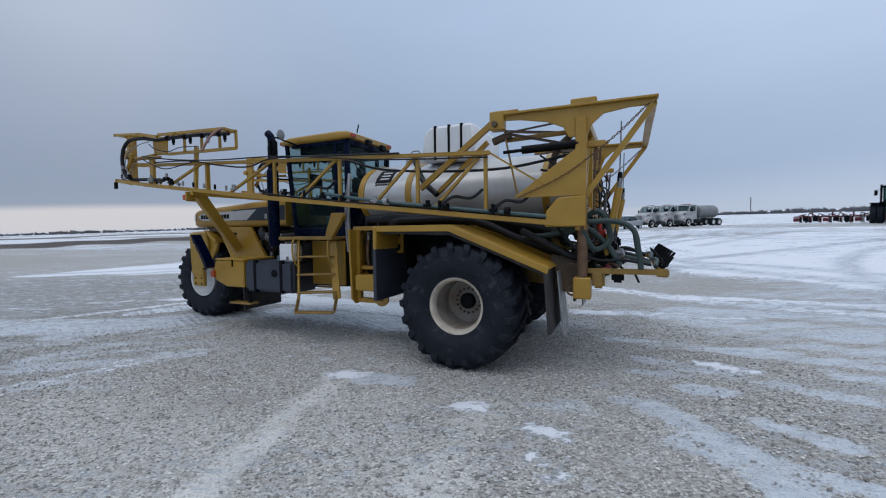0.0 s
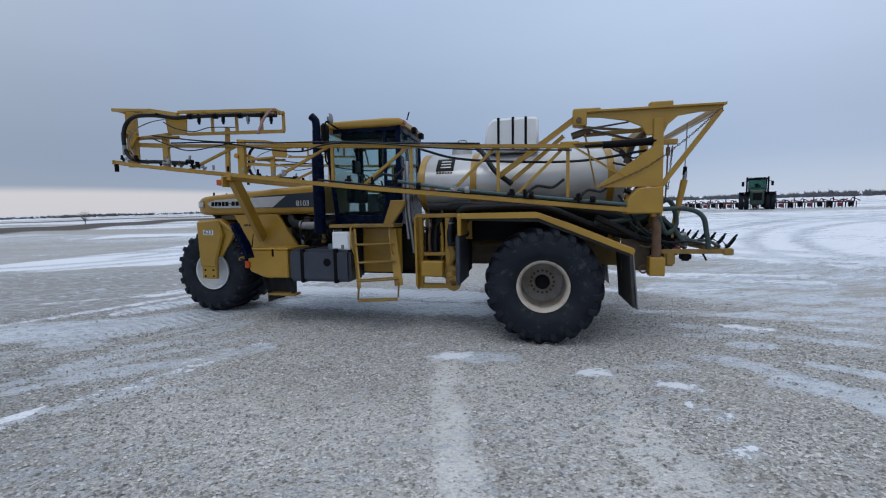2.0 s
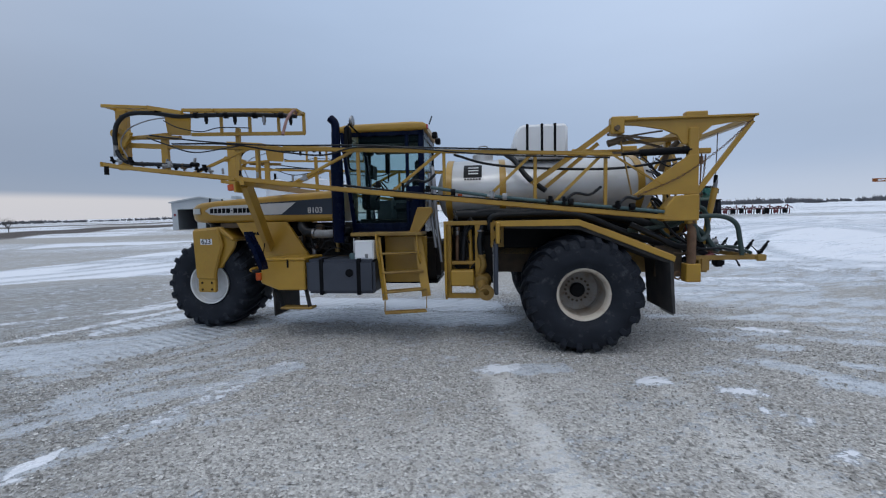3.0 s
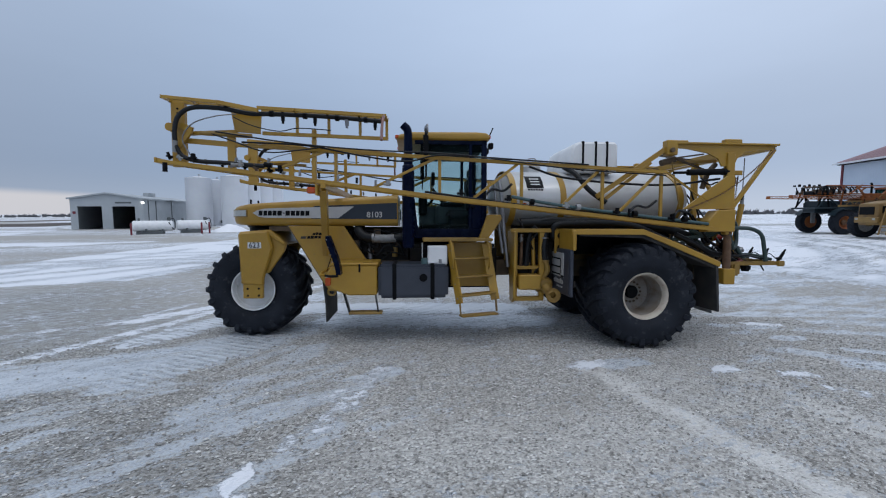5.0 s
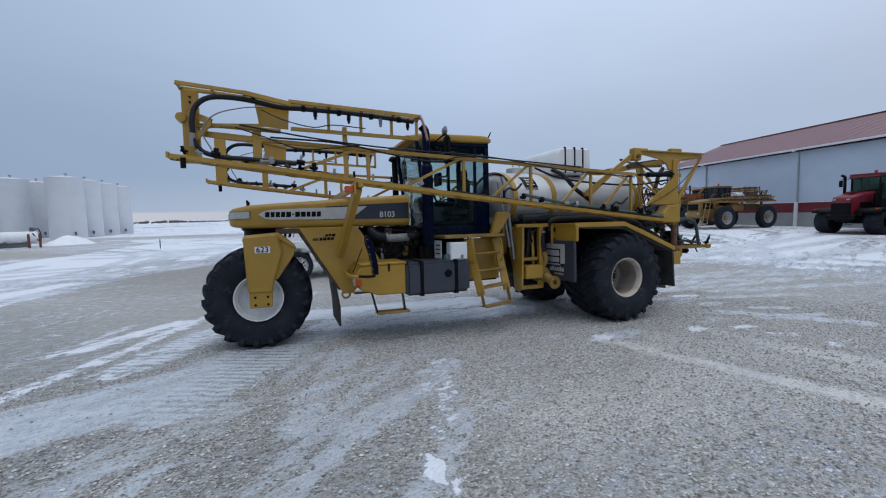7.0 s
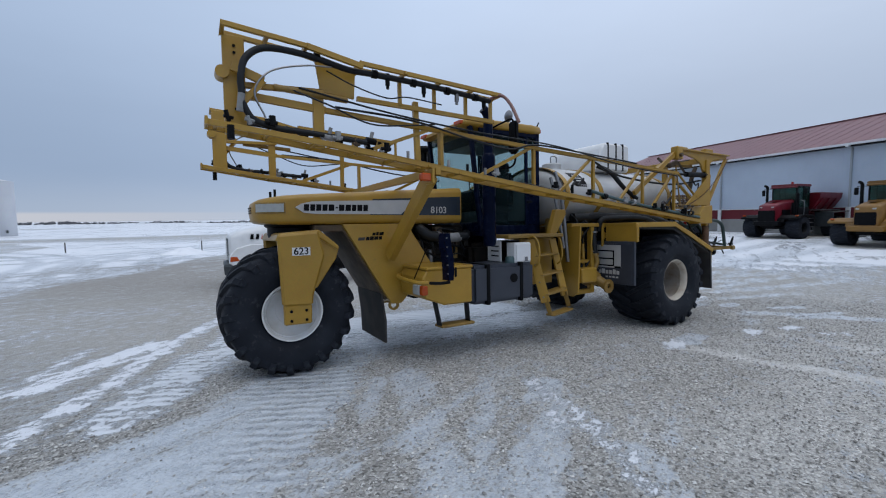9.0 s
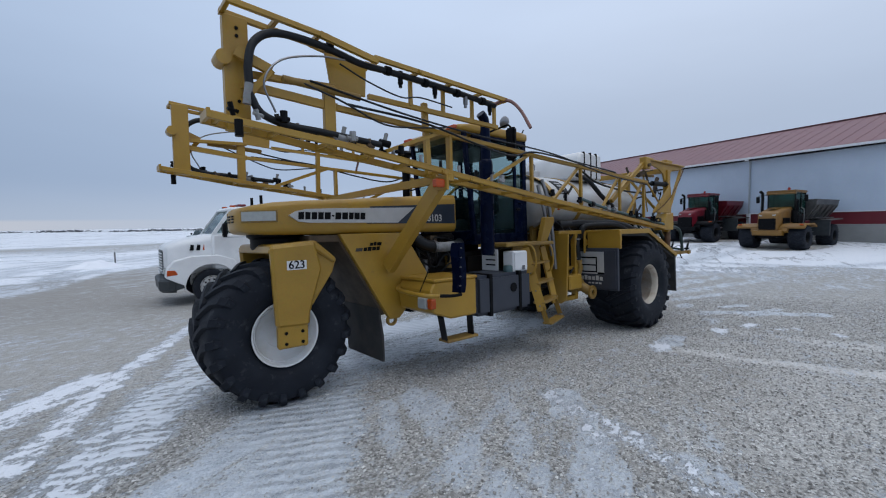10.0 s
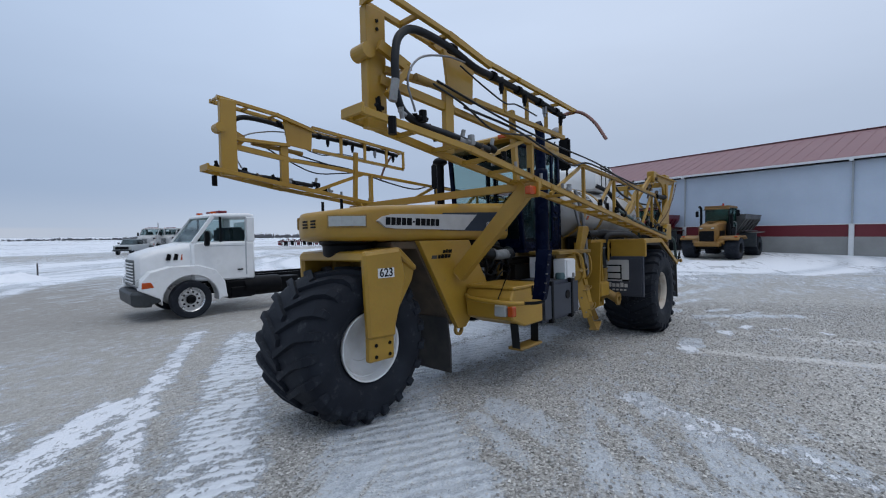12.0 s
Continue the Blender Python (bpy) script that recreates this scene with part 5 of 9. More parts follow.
# unseen black plates added to keep far-side light out of the engine bay
part("far_light_block", box(2.80, 5.50, -0.60, -0.56, 0.98, 2.06, 0.005), BLACK, sprayer)
part("belly_light_block", box(2.60, 5.40, -0.56, 0.60, 0.90, 0.94, 0.005), BLACK, sprayer)
rng_e = random.Random(11)
for k in range(9):
    x, z = 4.30 + 0.13 * k, 1.50 + 0.42 * rng_e.random()
    part("engine_bracket", box(x, x + 0.06 + 0.07 * rng_e.random(), 0.44, 0.52 + 0.06 * rng_e.random(), z, z + 0.05 + 0.12 * rng_e.random(), 0.008), (BROWN, GRIME, RUSTY)[k % 3], sprayer)
for k in range(4):
    z = 1.5 + 0.14 * k
    part("engine_hose", pipe([(4.3, 0.50, z), (4.6 + 0.1 * k, 0.60, z + 0.08), (4.9, 0.58, z - 0.1), (5.2, 0.52, z + 0.05)], 0.012 + 0.004 * (k % 3), n=6), HOSE, sprayer, smooth=True)
# --- pump frame and rear fender
bm = bmesh.new()
for x in (2.34, 1.84):
    box(x - 0.045, x + 0.045, 1.05, 1.15, 0.74, 2.02, 0.006, bm)
box(1.45, 2.42, 1.04, 1.16, 1.98, 2.05, 0.006, bm)
box(1.80, 2.40, 1.04, 1.14, 0.72, 0.80, 0.006, bm)
box(1.84, 2.34, 0.9, 1.10, 1.30, 1.36, 0.006, bm)
part("pump_frame", bm, YELLOW, sprayer)
part("bulkhead", prism([(0.80, 2.0), (1.34, 2.0), (1.28, 0.80), (1.16, 0.70), (0.99, 0.72), (0.94, 1.15), (0.80, 1.5)], 2.36, 2.40, "x", 0.006), YELLOW, sprayer)
part("bracket_plate", box(1.40, 1.62, 1.16, 1.19, 1.60, 2.02, 0.006), YELLOW, sprayer)
for z in (1.70, 1.92):
    part("bracket_hole", lathe([(0.0, 1.188), (0.062, 1.188), (0.062, 1.194), (0.0, 1.194)], 20, "y", (1.51, 0, z)), BLACK, sprayer)
part("frame_panel", box(0.7, 1.9, 0.50, 0.54, 1.10, 2.0, 0.006), GRIME, sprayer)
rng_p = random.Random(21)
for k in range(10):
    x, z, y = 1.88 + 0.045 * k, 0.9 + 0.95 * rng_p.random(), 0.86 + 0.2 * rng_p.random()
    if k % 2:
        part("valve_body", lathe([(0.0, -0.06), (0.035, -0.06), (0.045, -0.02), (0.045, 0.03), (0.028, 0.05), (0.028, 0.1), (0.0, 0.1)], 12, "z", (x, y, z)), (YELLOW_WORN, STEEL, RUSTY)[k % 3], sprayer, smooth=True)
    else:
        part("small_hose", pipe([(x, y, z), (x + 0.08, y + 0.08, z + 0.16), (x - 0.05, y + 0.1, z + 0.34), (x + 0.02, y, z + 0.5)], 0.014 + 0.008 * rng_p.random(), n=7), HOSE, sprayer, smooth=True)
part("feed_pipe", pipe([(1.96, 1.0, 0.9), (1.96, 1.02, 1.4), (1.98, 1.0, 1.9)], 0.035, n=10), YELLOW, sprayer, smooth=True)
part("feed_pipe", pipe([(2.20, 1.0, 1.3), (2.20, 1.04, 1.6), (2.18, 1.0, 1.95)], 0.03, n=10), RUSTY, sprayer, smooth=True)
part("tank_hose", pipe([(2.2, 0.98, 2.16), (1.2, 1.06, 2.17), (0.2, 1.06, 2.16), (-0.6, 1.02, 2.05), (-1.2, 0.95, 1.85)], 0.085, n=12), HOSE, sprayer, "thick black hose under the tank", smooth=True)
# black sheet behind the gap below the tank, near side only
part("black_tank_backing", box(-0.9, 2.3, 0.60, 0.64, 1.55, 2.10, 0.005), BLACK, sprayer)
part("pump_cover", box(1.90, 2.30, 1.06, 1.30, 0.95, 1.22, 0.02), YELLOW, sprayer)
bm = lathe([(0.0, 0.86), (0.14, 0.88), (0.17, 0.95), (0.17, 1.1), (0.12, 1.2), (0.0, 1.22)], 24, "y", (1.78, 0, 1.0))
rod((1.78, 1.2, 0.98), (1.72, 1.38, 0.86), 0.09, bm, 16)
lathe([(0.05, -0.02), (0.13, -0.02), (0.13, 0.02), (0.05, 0.02)], 18, "y", (1.70, 1.39, 0.86), bm, True)
part("pump", bm, YELLOW_WORN, sprayer, "ochre cast pump housing", smooth=True)
bm = bmesh.new()
pipe([(1.80, 1.12, 1.14), (1.74, 1.16, 1.30), (1.78, 1.15, 1.46)], 0.05, bm, 12)
lathe([(0.05, -0.015), (0.075, -0.015), (0.075, 0.015), (0.05, 0.015)], 16, "z", (1.78, 1.15, 1.46), bm, True)
part("riser_hose", pipe([(1.78, 1.15, 1.46), (1.80, 1.14, 1.70), (1.76, 1.10, 1.98)], 0.055, n=12), HOSE, sprayer, "thick black hose above the pump", smooth=True)
for z in (1.52, 1.88):
    part("hose_clamp", lathe([(0.056, -0.014), (0.062, -0.014), (0.062, 0.014), (0.056, 0.014)], 16, "z", (1.785, 1.135, z), None, True), STEEL, sprayer)
part("pump_elbow", bm, YELLOW_WORN, sprayer, smooth=True)
bm = bmesh.new()
pipe([(2.1, 1.0, 1.35), (2.08, 1.02, 1.7), (2.0, 1.0, 2.0), (1.8, 1.05, 2.2), (1.2, 1.08, 2.2)], 0.05, bm, 10)
pipe([(1.62, 1.1, 1.9), (1.6, 1.15, 2.1), (1.2, 1.15, 2.14), (0.2, 1.15, 2.12), (-0.5, 1.15, 1.85), (-1.2, 1.05, 1.6)], 0.055, bm, 10)
part("suction_hose", bm, HOSE, sprayer, smooth=True)
bm = pipe([(2.62, 0.95, 3.0), (2.58, 1.05, 2.6), (2.55, 1.1, 2.1), (2.5, 1.1, 1.7), (2.46, 1.1, 1.35)], 0.035, n=10)
pipe([(2.68, 0.9, 2.9), (2.66, 1.02, 2.4), (2.60, 1.08, 1.9), (2.56, 1.1, 1.6)], 0.03, bm, 10)
part("steel_riser", bm, STEEL, sprayer, smooth=True)
splash = part("splash_board", box(1.510, 1.570, 0.85, 1.84, 0.90, 1.70, 0.01), FUEL_GREY, sprayer, "dark panel in front of the rear wheel")
board = part("decal_board", box(1.570, 1.582, 0.88, 1.80, 0.94, 1.66, 0.003), FUEL_GREY, splash, "slate board with a pale square mark and pale bars")
part("mark", box(1.581, 1.586, 0.92, 1.57, 1.20, 1.63, 0.0), TANK_WHITE, splash, "pale square mark")
for y0, y1, z0, z1 in ((1.405, 1.43, 1.23, 1.53), (0.98, 1.405, 1.505, 1.53), (0.98, 1.405, 1.36, 1.385), (0.98, 1.405, 1.23, 1.255), (1.44, 1.57, 1.20, 1.235)):
    part("logo_bar", box(1.585, 1.590, y0, y1, z0, z1, 0.0), BLACK, splash)
for k in range(6):
    part("lettering_bar", box(1.581, 1.586, 1.08 + 0.08 * k, 1.14 + 0.08 * k, 1.08, 1.17 if k % 3 == 1 else 1.15, 0.0), TANK_WHITE, splash)
for k in range(4):
    part("lettering_bar", box(1.581, 1.586, 1.24 + 0.075 * k, 1.29 + 0.075 * k, 1.01, 1.04, 0.0), TANK_WHITE, splash)
part("hydraulic_block", box(1.5, 2.3, 0.45, 0.95, 0.95, 1.85, 0.06), BROWN, sprayer)
front_board = part("front_board", box(4.02, 4.035, 0.76, 1.12, 1.44, 1.78, 0.003), WHITE_PAINT, sprayer, "small white board with dark bars under the platform")
for z in (1.52, 1.60, 1.68):
    part("logo_bar", box(4.034, 4.040, 0.86, 1.06, z, z + 0.022, 0.0), BLACK, front_board)
# folded marker panel beyond the toolbox, on a bar round its front
blade = []
for z, x, w in ((1.30, 5.41, 0.040), (1.42, 5.42, 0.045), (1.60, 5.46, 0.048), (1.78, 5.52, 0.048), (1.88, 5.545, 0.042), (1.94, 5.55, 0.03)):
    y = 1.69 + 0.26 * (z - 1.30)
    blade.append([(x - w, y - 0.09, z), (x + w, y - 0.08, z), (x + w * 0.9, y + 0.08, z), (x - w * 0.9, y + 0.09, z)])
marker = part("marker_panel", loft(blade), NAVY, sprayer, "narrow dark blue curved folded panel", smooth=True)
for z in (1.40, 1.52, 1.64, 1.76, 1.88):
    part("bolt", rod((5.46 + 0.18 * (z - 1.3), 1.765 + 0.26 * (z - 1.30), z), (5.46 + 0.18 * (z - 1.3), 1.79 + 0.26 * (z - 1.30), z), 0.009, n=6), STEEL, marker)
part("bumper_bar", pipe([(5.62, 0.66, 1.32), (5.74, 0.80, 1.30), (5.78, 1.10, 1.28), (5.76, 1.45, 1.27), (5.66, 1.62, 1.27)], 0.028, n=10), YELLOW, sprayer, smooth=True)
part("bumper_bar", pipe([(5.66, 1.60, 1.27), (5.54, 1.72, 1.27), (5.42, 1.76, 1.28)], 0.022, n=8), BLACK, sprayer, smooth=True)
part("tie_rod", rod((5.70, 1.25, 1.30), (5.55, 1.36, 1.72), 0.008, n=6), BLACK, sprayer)
for s in (1, -1):
    fend = new("fender")
    fend.parent = sprayer
    top = [(1.55, 2.00), (1.55, 2.045), (0.32, 2.05), (-0.2, 1.86), (-1.06, 1.50), (-1.09, 1.46), (-0.25, 1.81), (0.32, 1.995)]
    y0, y1 = sorted((s * 0.66, s * 1.84))
    part("fender_sheet", prism(top, y0, y1, "y", 0.006), YELLOW, fend)
    lip = [(1.55, 1.96), (1.55, 2.045), (0.32, 2.05), (-1.08, 1.48), (-1.06, 1.40), (0.30, 1.955)]
    part("fender_lip", prism(lip, s * 1.83, s * 1.855, "y", 0.004), YELLOW, fend)
    part("fender_front", box(1.48, 1.54, min(s * 1.20, s * 1.88), max(s * 1.20, s * 1.88), 1.69, 2.03, 0.015), YELLOW, fend)
    part("mud_flap", prism([(-1.0, 1.46), (-1.05, 1.46), (-1.10, 0.62), (-1.06, 0.62)], min(s * 0.80, s * 1.83), max(s * 0.80, s * 1.83), "y", 0.004), FLAP, fend, "hanging black rubber flap")
    part("inner_flap", prism([(-1.12, 1.40), (-1.14, 1.40), (-1.22, 0.52), (-1.20, 0.52)], min(s * 1.02, s * 1.50), max(s * 1.02, s * 1.50), "y", 0.002), FITTING_GREY, fend, "dusty grey flap")
    part("fender_lining", prism([(1.40, 1.985), (0.32, 1.975), (-1.02, 1.43), (-1.0, 1.38), (0.30, 1.90), (1.40, 1.93)], min(s * 0.68, s * 1.80), max(s * 0.68, s * 1.80), "y", 0.0), FLAP, fend)


# --- rear boom carrier
carrier = new("boom_carrier")
chain_ring = lathe([(0.012, -0.005), (0.017, 0.0), (0.012, 0.005), (0.007, 0.0)], 12, "z", (0, 0, 0), None, True)
bmesh.ops.scale(chain_ring, vec=(1.7, 1.0, 1.0), verts=chain_ring.verts[:])
CHAIN = finished(chain_ring, "chain_link", RUSTY)
carrier.parent = sprayer
for s in (1, -1):
    y = 1.50 * s
    arm = [(-0.26, 3.56), (-0.30, 3.48), (-0.62, 3.46), (-1.00, 3.39), (-1.20, 3.30), (-1.28, 3.16), (-1.50, 3.16), (-1.56, 3.30), (-1.70, 3.42), (-2.00, 3.46), (-2.24, 3.455), (-2.31, 3.545), (-1.85, 3.548), (-1.30, 3.552), (-0.45, 3.55)]
    part("top_arm", prism(arm, y - 0.02, y + 0.02, "y", 0.004), YELLOW, carrier)
    part("top_flange", bar((-0.26, y, 3.555), (-2.31, y, 3.548), 0.14, 0.03), YELLOW, carrier)
    part("arm_lug", box(-0.62, -0.28, y - 0.06, y + 0.06, 3.53, 3.60, 0.01), YELLOW, carrier)
    part("arm_lug", box(-1.62, -1.30, y - 0.06, y + 0.06, 3.55, 3.635, 0.015), YELLOW, carrier)
    part("mast", box(-1.50, -1.36, y - 0.06, y + 0.06, 1.95, 3.40, 0.012), YELLOW, carrier)
    part("mast_foot", box(-1.56, -1.34, y - 0.09, y + 0.09, 1.06, 1.34, 0.012), YELLOW, carrier)
    part("mast_tube", rod((-1.45, y, 1.3), (-1.45, y, 2.1), 0.065, n=14), RUSTY, carrier, smooth=True)
    gus = [(-0.55, 2.40), (-1.34, 2.98), (-1.50, 3.0), (-1.50, 2.40)]
    part("gusset", prism(gus, y + s * 0.04, y + s * 0.07, "y", 0.004), YELLOW, carrier)
    part("pivot_block", prism([(-0.98, 2.0), (-1.0, 2.20), (-1.15, 2.38), (-1.50, 2.40), (-1.50, 2.0)], y - 0.12, y + 0.12, "y", 0.015), YELLOW, carrier)
    part("tip_strut", bar((-2.26, y, 3.47), (-1.46, y, 2.36), 0.05, 0.07), YELLOW, carrier)
    part("hanger_tube", rod((-1.88, y * 0.85, 2.50), (-1.72, y * 0.85, 1.62), 0.05, n=12, r2=0.035), YELLOW, carrier, smooth=True)
    part("hanger_rod", rod((-1.90, y * 0.85, 3.35), (-1.88, y * 0.85, 2.50), 0.009, n=6), STEEL, carrier)
    part("turnbuckle", rod((-1.89, y * 0.85, 2.62), (-1.88, y * 0.85, 2.50), 0.03, n=10), STEEL, carrier)
    part("hanger_rod", rod((-1.60, y * 0.95, 3.05), (-1.58, y * 0.95, 2.2), 0.012, n=6), RUSTY, carrier)
    part("hanger_bracket", box(-1.72, -1.42, y * 0.95 - 0.04, y * 0.95 + 0.04, 3.02, 3.10, 0.008), YELLOW, carrier)
    hung = curve_points([(-1.66, y * 0.95, 3.00), (-1.64, y * 0.95, 2.75), (-1.61, y * 0.95, 2.36)], 9)
    for k, (p, q) in enumerate(zip(hung, hung[1:])):
        piece = new("chain_link", CHAIN)
        piece.parent = carrier
        piece.matrix_local = Matrix.Translation((p + q) / 2) @ (q - p).normalized().to_track_quat("X", "Z").to_matrix().to_4x4() @ pose(0, 0, 0, 90 * (k % 2), 0, 0)
    part("pivot_lug", box(-0.42, -0.22, y - 0.08, y + 0.08, 3.34, 3.60, 0.015), YELLOW, carrier)
    part("pivot_pin", rod((-0.30, y - 0.13, 3.42), (-0.30, y + 0.13, 3.42), 0.04, n=12), GRIME, carrier)
    part("pivot_motor", rod((-0.22, y * 0.93, 3.22), (-0.48, y * 0.93, 3.30), 0.055, n=12), GRIME, carrier, smooth=True)
    part("tie_rod", rod((-0.40, y * 0.95, 3.28), (-0.58, y * 0.95, 2.42), 0.014, n=6), YELLOW_WORN, carrier)
    part("tie_rod", rod((-0.42, y, 3.30), (-1.05, y * 0.9, 3.40), 0.014, n=6), GRIME, carrier)
    part("carrier_rail", bar((-0.40, y * 0.88, 3.24), (-1.40, y * 0.8, 3.30), 0.05, 0.06), YELLOW_WORN, carrier)
    part("elbow", pipe([(-1.28, y * 0.9, 3.22), (-1.12, y * 0.92, 3.05), (-1.02, y * 0.92, 2.78)], 0.045, n=10), GRIME, carrier, smooth=True)
    part("frame_plate", prism([(0.1, 1.2), (0.1, 1.85), (-0.5, 1.70), (-1.25, 1.40), (-1.25, 1.08)], min(s * 0.60, s * 0.64), max(s * 0.60, s * 0.64), "y", 0.01), YELLOW_WORN, carrier)
    bm = rod((-0.66, y, 3.05), (-1.36, y, 3.07), 0.055, n=14)
    rod((-0.40, y, 3.04), (-0.7, y, 3.05), 0.024, bm)
    rod((-1.30, y, 3.07), (-1.40, y, 3.07), 0.062, bm, 14)
    part("fold_cylinder", bm, BLACK, carrier, "black hydraulic cylinder", smooth=True)
    part("lift_arm", bar((-0.30, y, 3.50), (0.95, y * 0.93, 2.62), 0.05, 0.08), YELLOW, carrier)
    part("lift_arm", bar((-0.10, y * 0.85, 3.25), (0.75, y * 0.80, 2.55), 0.05, 0.06), YELLOW, carrier)
    chain = curve_points([(-2.22, y + 0.08 * s, 3.47), (-1.80, y + 0.10 * s, 3.08), (-1.25, y + 0.10 * s, 2.68), (-0.62, y + 0.09 * s, 2.40)], 16)
    for k, (p, q) in enumerate(zip(chain, chain[1:])):
        d = (q - p).normalized()
        piece = new("chain_link", CHAIN)
        piece.parent = carrier
        piece.matrix_local = Matrix.Translation((p + q) / 2) @ d.to_track_quat("X", "Z").to_matrix().to_4x4() @ pose(0, 0, 0, 90 * (k % 2), 0, 0)
for z, x in ((3.40, -1.45), (2.20, -1.45), (1.25, -1.48)):
    part("cross_beam", box(x - 0.06, x + 0.06, -1.40, 1.40, z - 0.06, z + 0.06, 0.008), YELLOW, carrier)
part("cross_beam", box(-2.30, -2.20, -1.48, 1.48, 3.46, 3.54, 0.008), YELLOW, carrier)
for y in (-0.55, 0.55):
    part("carrier_post", box(-1.50, -1.40, y - 0.05, y + 0.05, 1.2, 3.4, 0.008), YELLOW, carrier)
for s in (1, -1):
    part("carrier_brace", bar((-1.45, 0.55 * s, 1.3), (-1.45, 1.4 * s, 2.15), 0.05, 0.05), YELLOW_WORN, carrier)
    part("carrier_brace", bar((-1.45, 0.55 * s, 3.35), (-1.45, 1.4 * s, 2.3), 0.05, 0.05), YELLOW, carrier)
    part("carrier_link", bar((-0.9, 0.5 * s, 1.3), (-1.45, 0.55 * s, 1.3), 0.06, 0.08), YELLOW_WORN, carrier)

rng = random.Random(3)
for k in range(9):
    y = -1.2 + 0.3 * k
    z0, z1 = 1.5 + 0.9 * rng.random(), 1.3 + 0.5 * rng.random()
    pts = [(-0.95, y, z0), (-1.25, y + 0.1, z0 + 0.1 - 0.3 * rng.random()), (-1.62, y + 0.2 * rng.random(), z1 + 0.45), (-1.78, y + 0.1, z1 + 0.1), (-1.6, y + 0.25, z1 - 0.05), (-1.45, y + 0.4 * rng.random(), z1 + 0.2)]
    part("loose_hose", pipe(pts, 0.022 + 0.016 * rng.random(), n=8), HOSE if k % 4 else HOSE_DARK_GREEN, carrier, smooth=True)
for k, (y, z) in enumerate(((-0.9, 1.75), (-0.3, 1.9), (0.35, 1.7), (0.95, 1.85), (1.25, 1.55))):
    bm = rod((-1.55, y, z), (-1.72, y + 0.05, z + 0.06), 0.055, n=12)
    rod((-1.62, y, z + 0.05), (-1.62, y, z + 0.2), 0.035, bm, 10)
    part("section_valve", bm, RED_LENS if k == 3 else BLACK, carrier, smooth=True)
rng_h = random.Random(11)
for k in range(12):
    y = 0.5 + 0.85 * rng_h.random()
    z0 = 1.35 + 0.6 * rng_h.random()
    pts = [(-1.05 - 0.3 * rng_h.random(), y, z0), (-1.40, y + 0.06, z0 + 0.22 * (rng_h.random() - 0.3)), (-1.62, y - 0.08, z0 + 0.25 * (rng_h.random() - 0.5)), (-1.78 - 0.2 * rng_h.random(), y + 0.1, 1.42 + 0.2 * rng_h.random())]
    part("small_hose", pipe(pts, 0.014 + 0.016 * rng_h.random(), n=7), (HOSE, HOSE, HOSE_DARK_GREEN, GRIME)[k % 4], carrier, smooth=True)
    x, z = -1.2 - 0.7 * rng_h.random(), 1.40 + 0.5 * rng_h.random()
    bm = rod((x, y + 0.1, z), (x - 0.10, y + 0.12, z + 0.03), 0.03 + 0.02 * rng_h.random(), n=10)
    rod((x - 0.05, y + 0.11, z - 0.07), (x - 0.05, y + 0.11, z + 0.08), 0.022, bm, 8)
    part("valve", bm, (BLACK, GRIME, RUSTY, BLACK, STEEL, WINE_CAP)[k % 6], carrier, smooth=True)
part("hose", pipe([(-0.6, 1.3, 1.95), (-1.0, 1.35, 1.75), (-1.3, 1.3, 1.6), (-1.6, 1.2, 1.55), (-1.85, 1.25, 1.42)], 0.05, n=10), HOSE, carrier, smooth=True)
part("hose", pipe([(-0.6, 1.2, 1.85), (-1.05, 1.25, 1.9), (-1.4, 1.3, 2.0), (-1.7, 1.3, 1.8), (-1.9, 1.35, 1.5)], 0.04, n=10), HOSE_DARK_GREEN, carrier, smooth=True)

for k in range(14):
    y0, y1 = -1.3 + 2.6 * rng.random(), -1.3 + 2.6 * rng.random()
    z0, z1 = 2.2 + 1.1 * rng.random(), 1.4 + 1.0 * rng.random()
    pts = [(-0.7 - 0.4 * rng.random(), y0, z0), (-1.2, (y0 * 2 + y1) / 3, z0 - 0.15 * rng.random()), (-1.5 - 0.25 * rng.random(), (y0 + y1) / 2, (z0 + z1) / 2), (-1.55, y1, z1)]
    part("thin_hose", pipe(pts, 0.010 + 0.012 * rng.random(), n=6), HOSE, carrier, smooth=True)
for s in (1, -1):
    part("mast_base", box(-1.42, -1.0, min(s * 1.22, s * 1.26), max(s * 1.22, s * 1.26), 1.10, 1.60, 0.008), GRIME, carrier)
    part("rail_stay", bar((-0.30, 1.1 * s, 3.42), (-1.45, 0.6 * s, 3.38), 0.035, 0.035), GRIME, carrier)
    part("rail_stay", bar((-0.45, 1.45 * s, 3.30), (-1.40, 1.1 * s, 3.10), 0.03, 0.03), GRIME, carrier)
    part("cylinder_hose", pipe([(-0.9, 1.5 * s, 2.96), (-1.1, 1.46 * s, 2.84), (-1.3, 1.42 * s, 2.88), (-1.42, 1.3 * s, 2.6)], 0.014, n=6), HOSE, carrier, smooth=True)
    part("spring", rod((-1.89, 1.275 * s, 2.70), (-1.88, 1.275 * s, 2.58), 0.028, n=10), BLACK, carrier)
    part("shackle", rod((-1.60, 1.42 * s, 2.98), (-1.60, 1.42 * s, 2.86), 0.03, n=8), RUSTY, carrier)

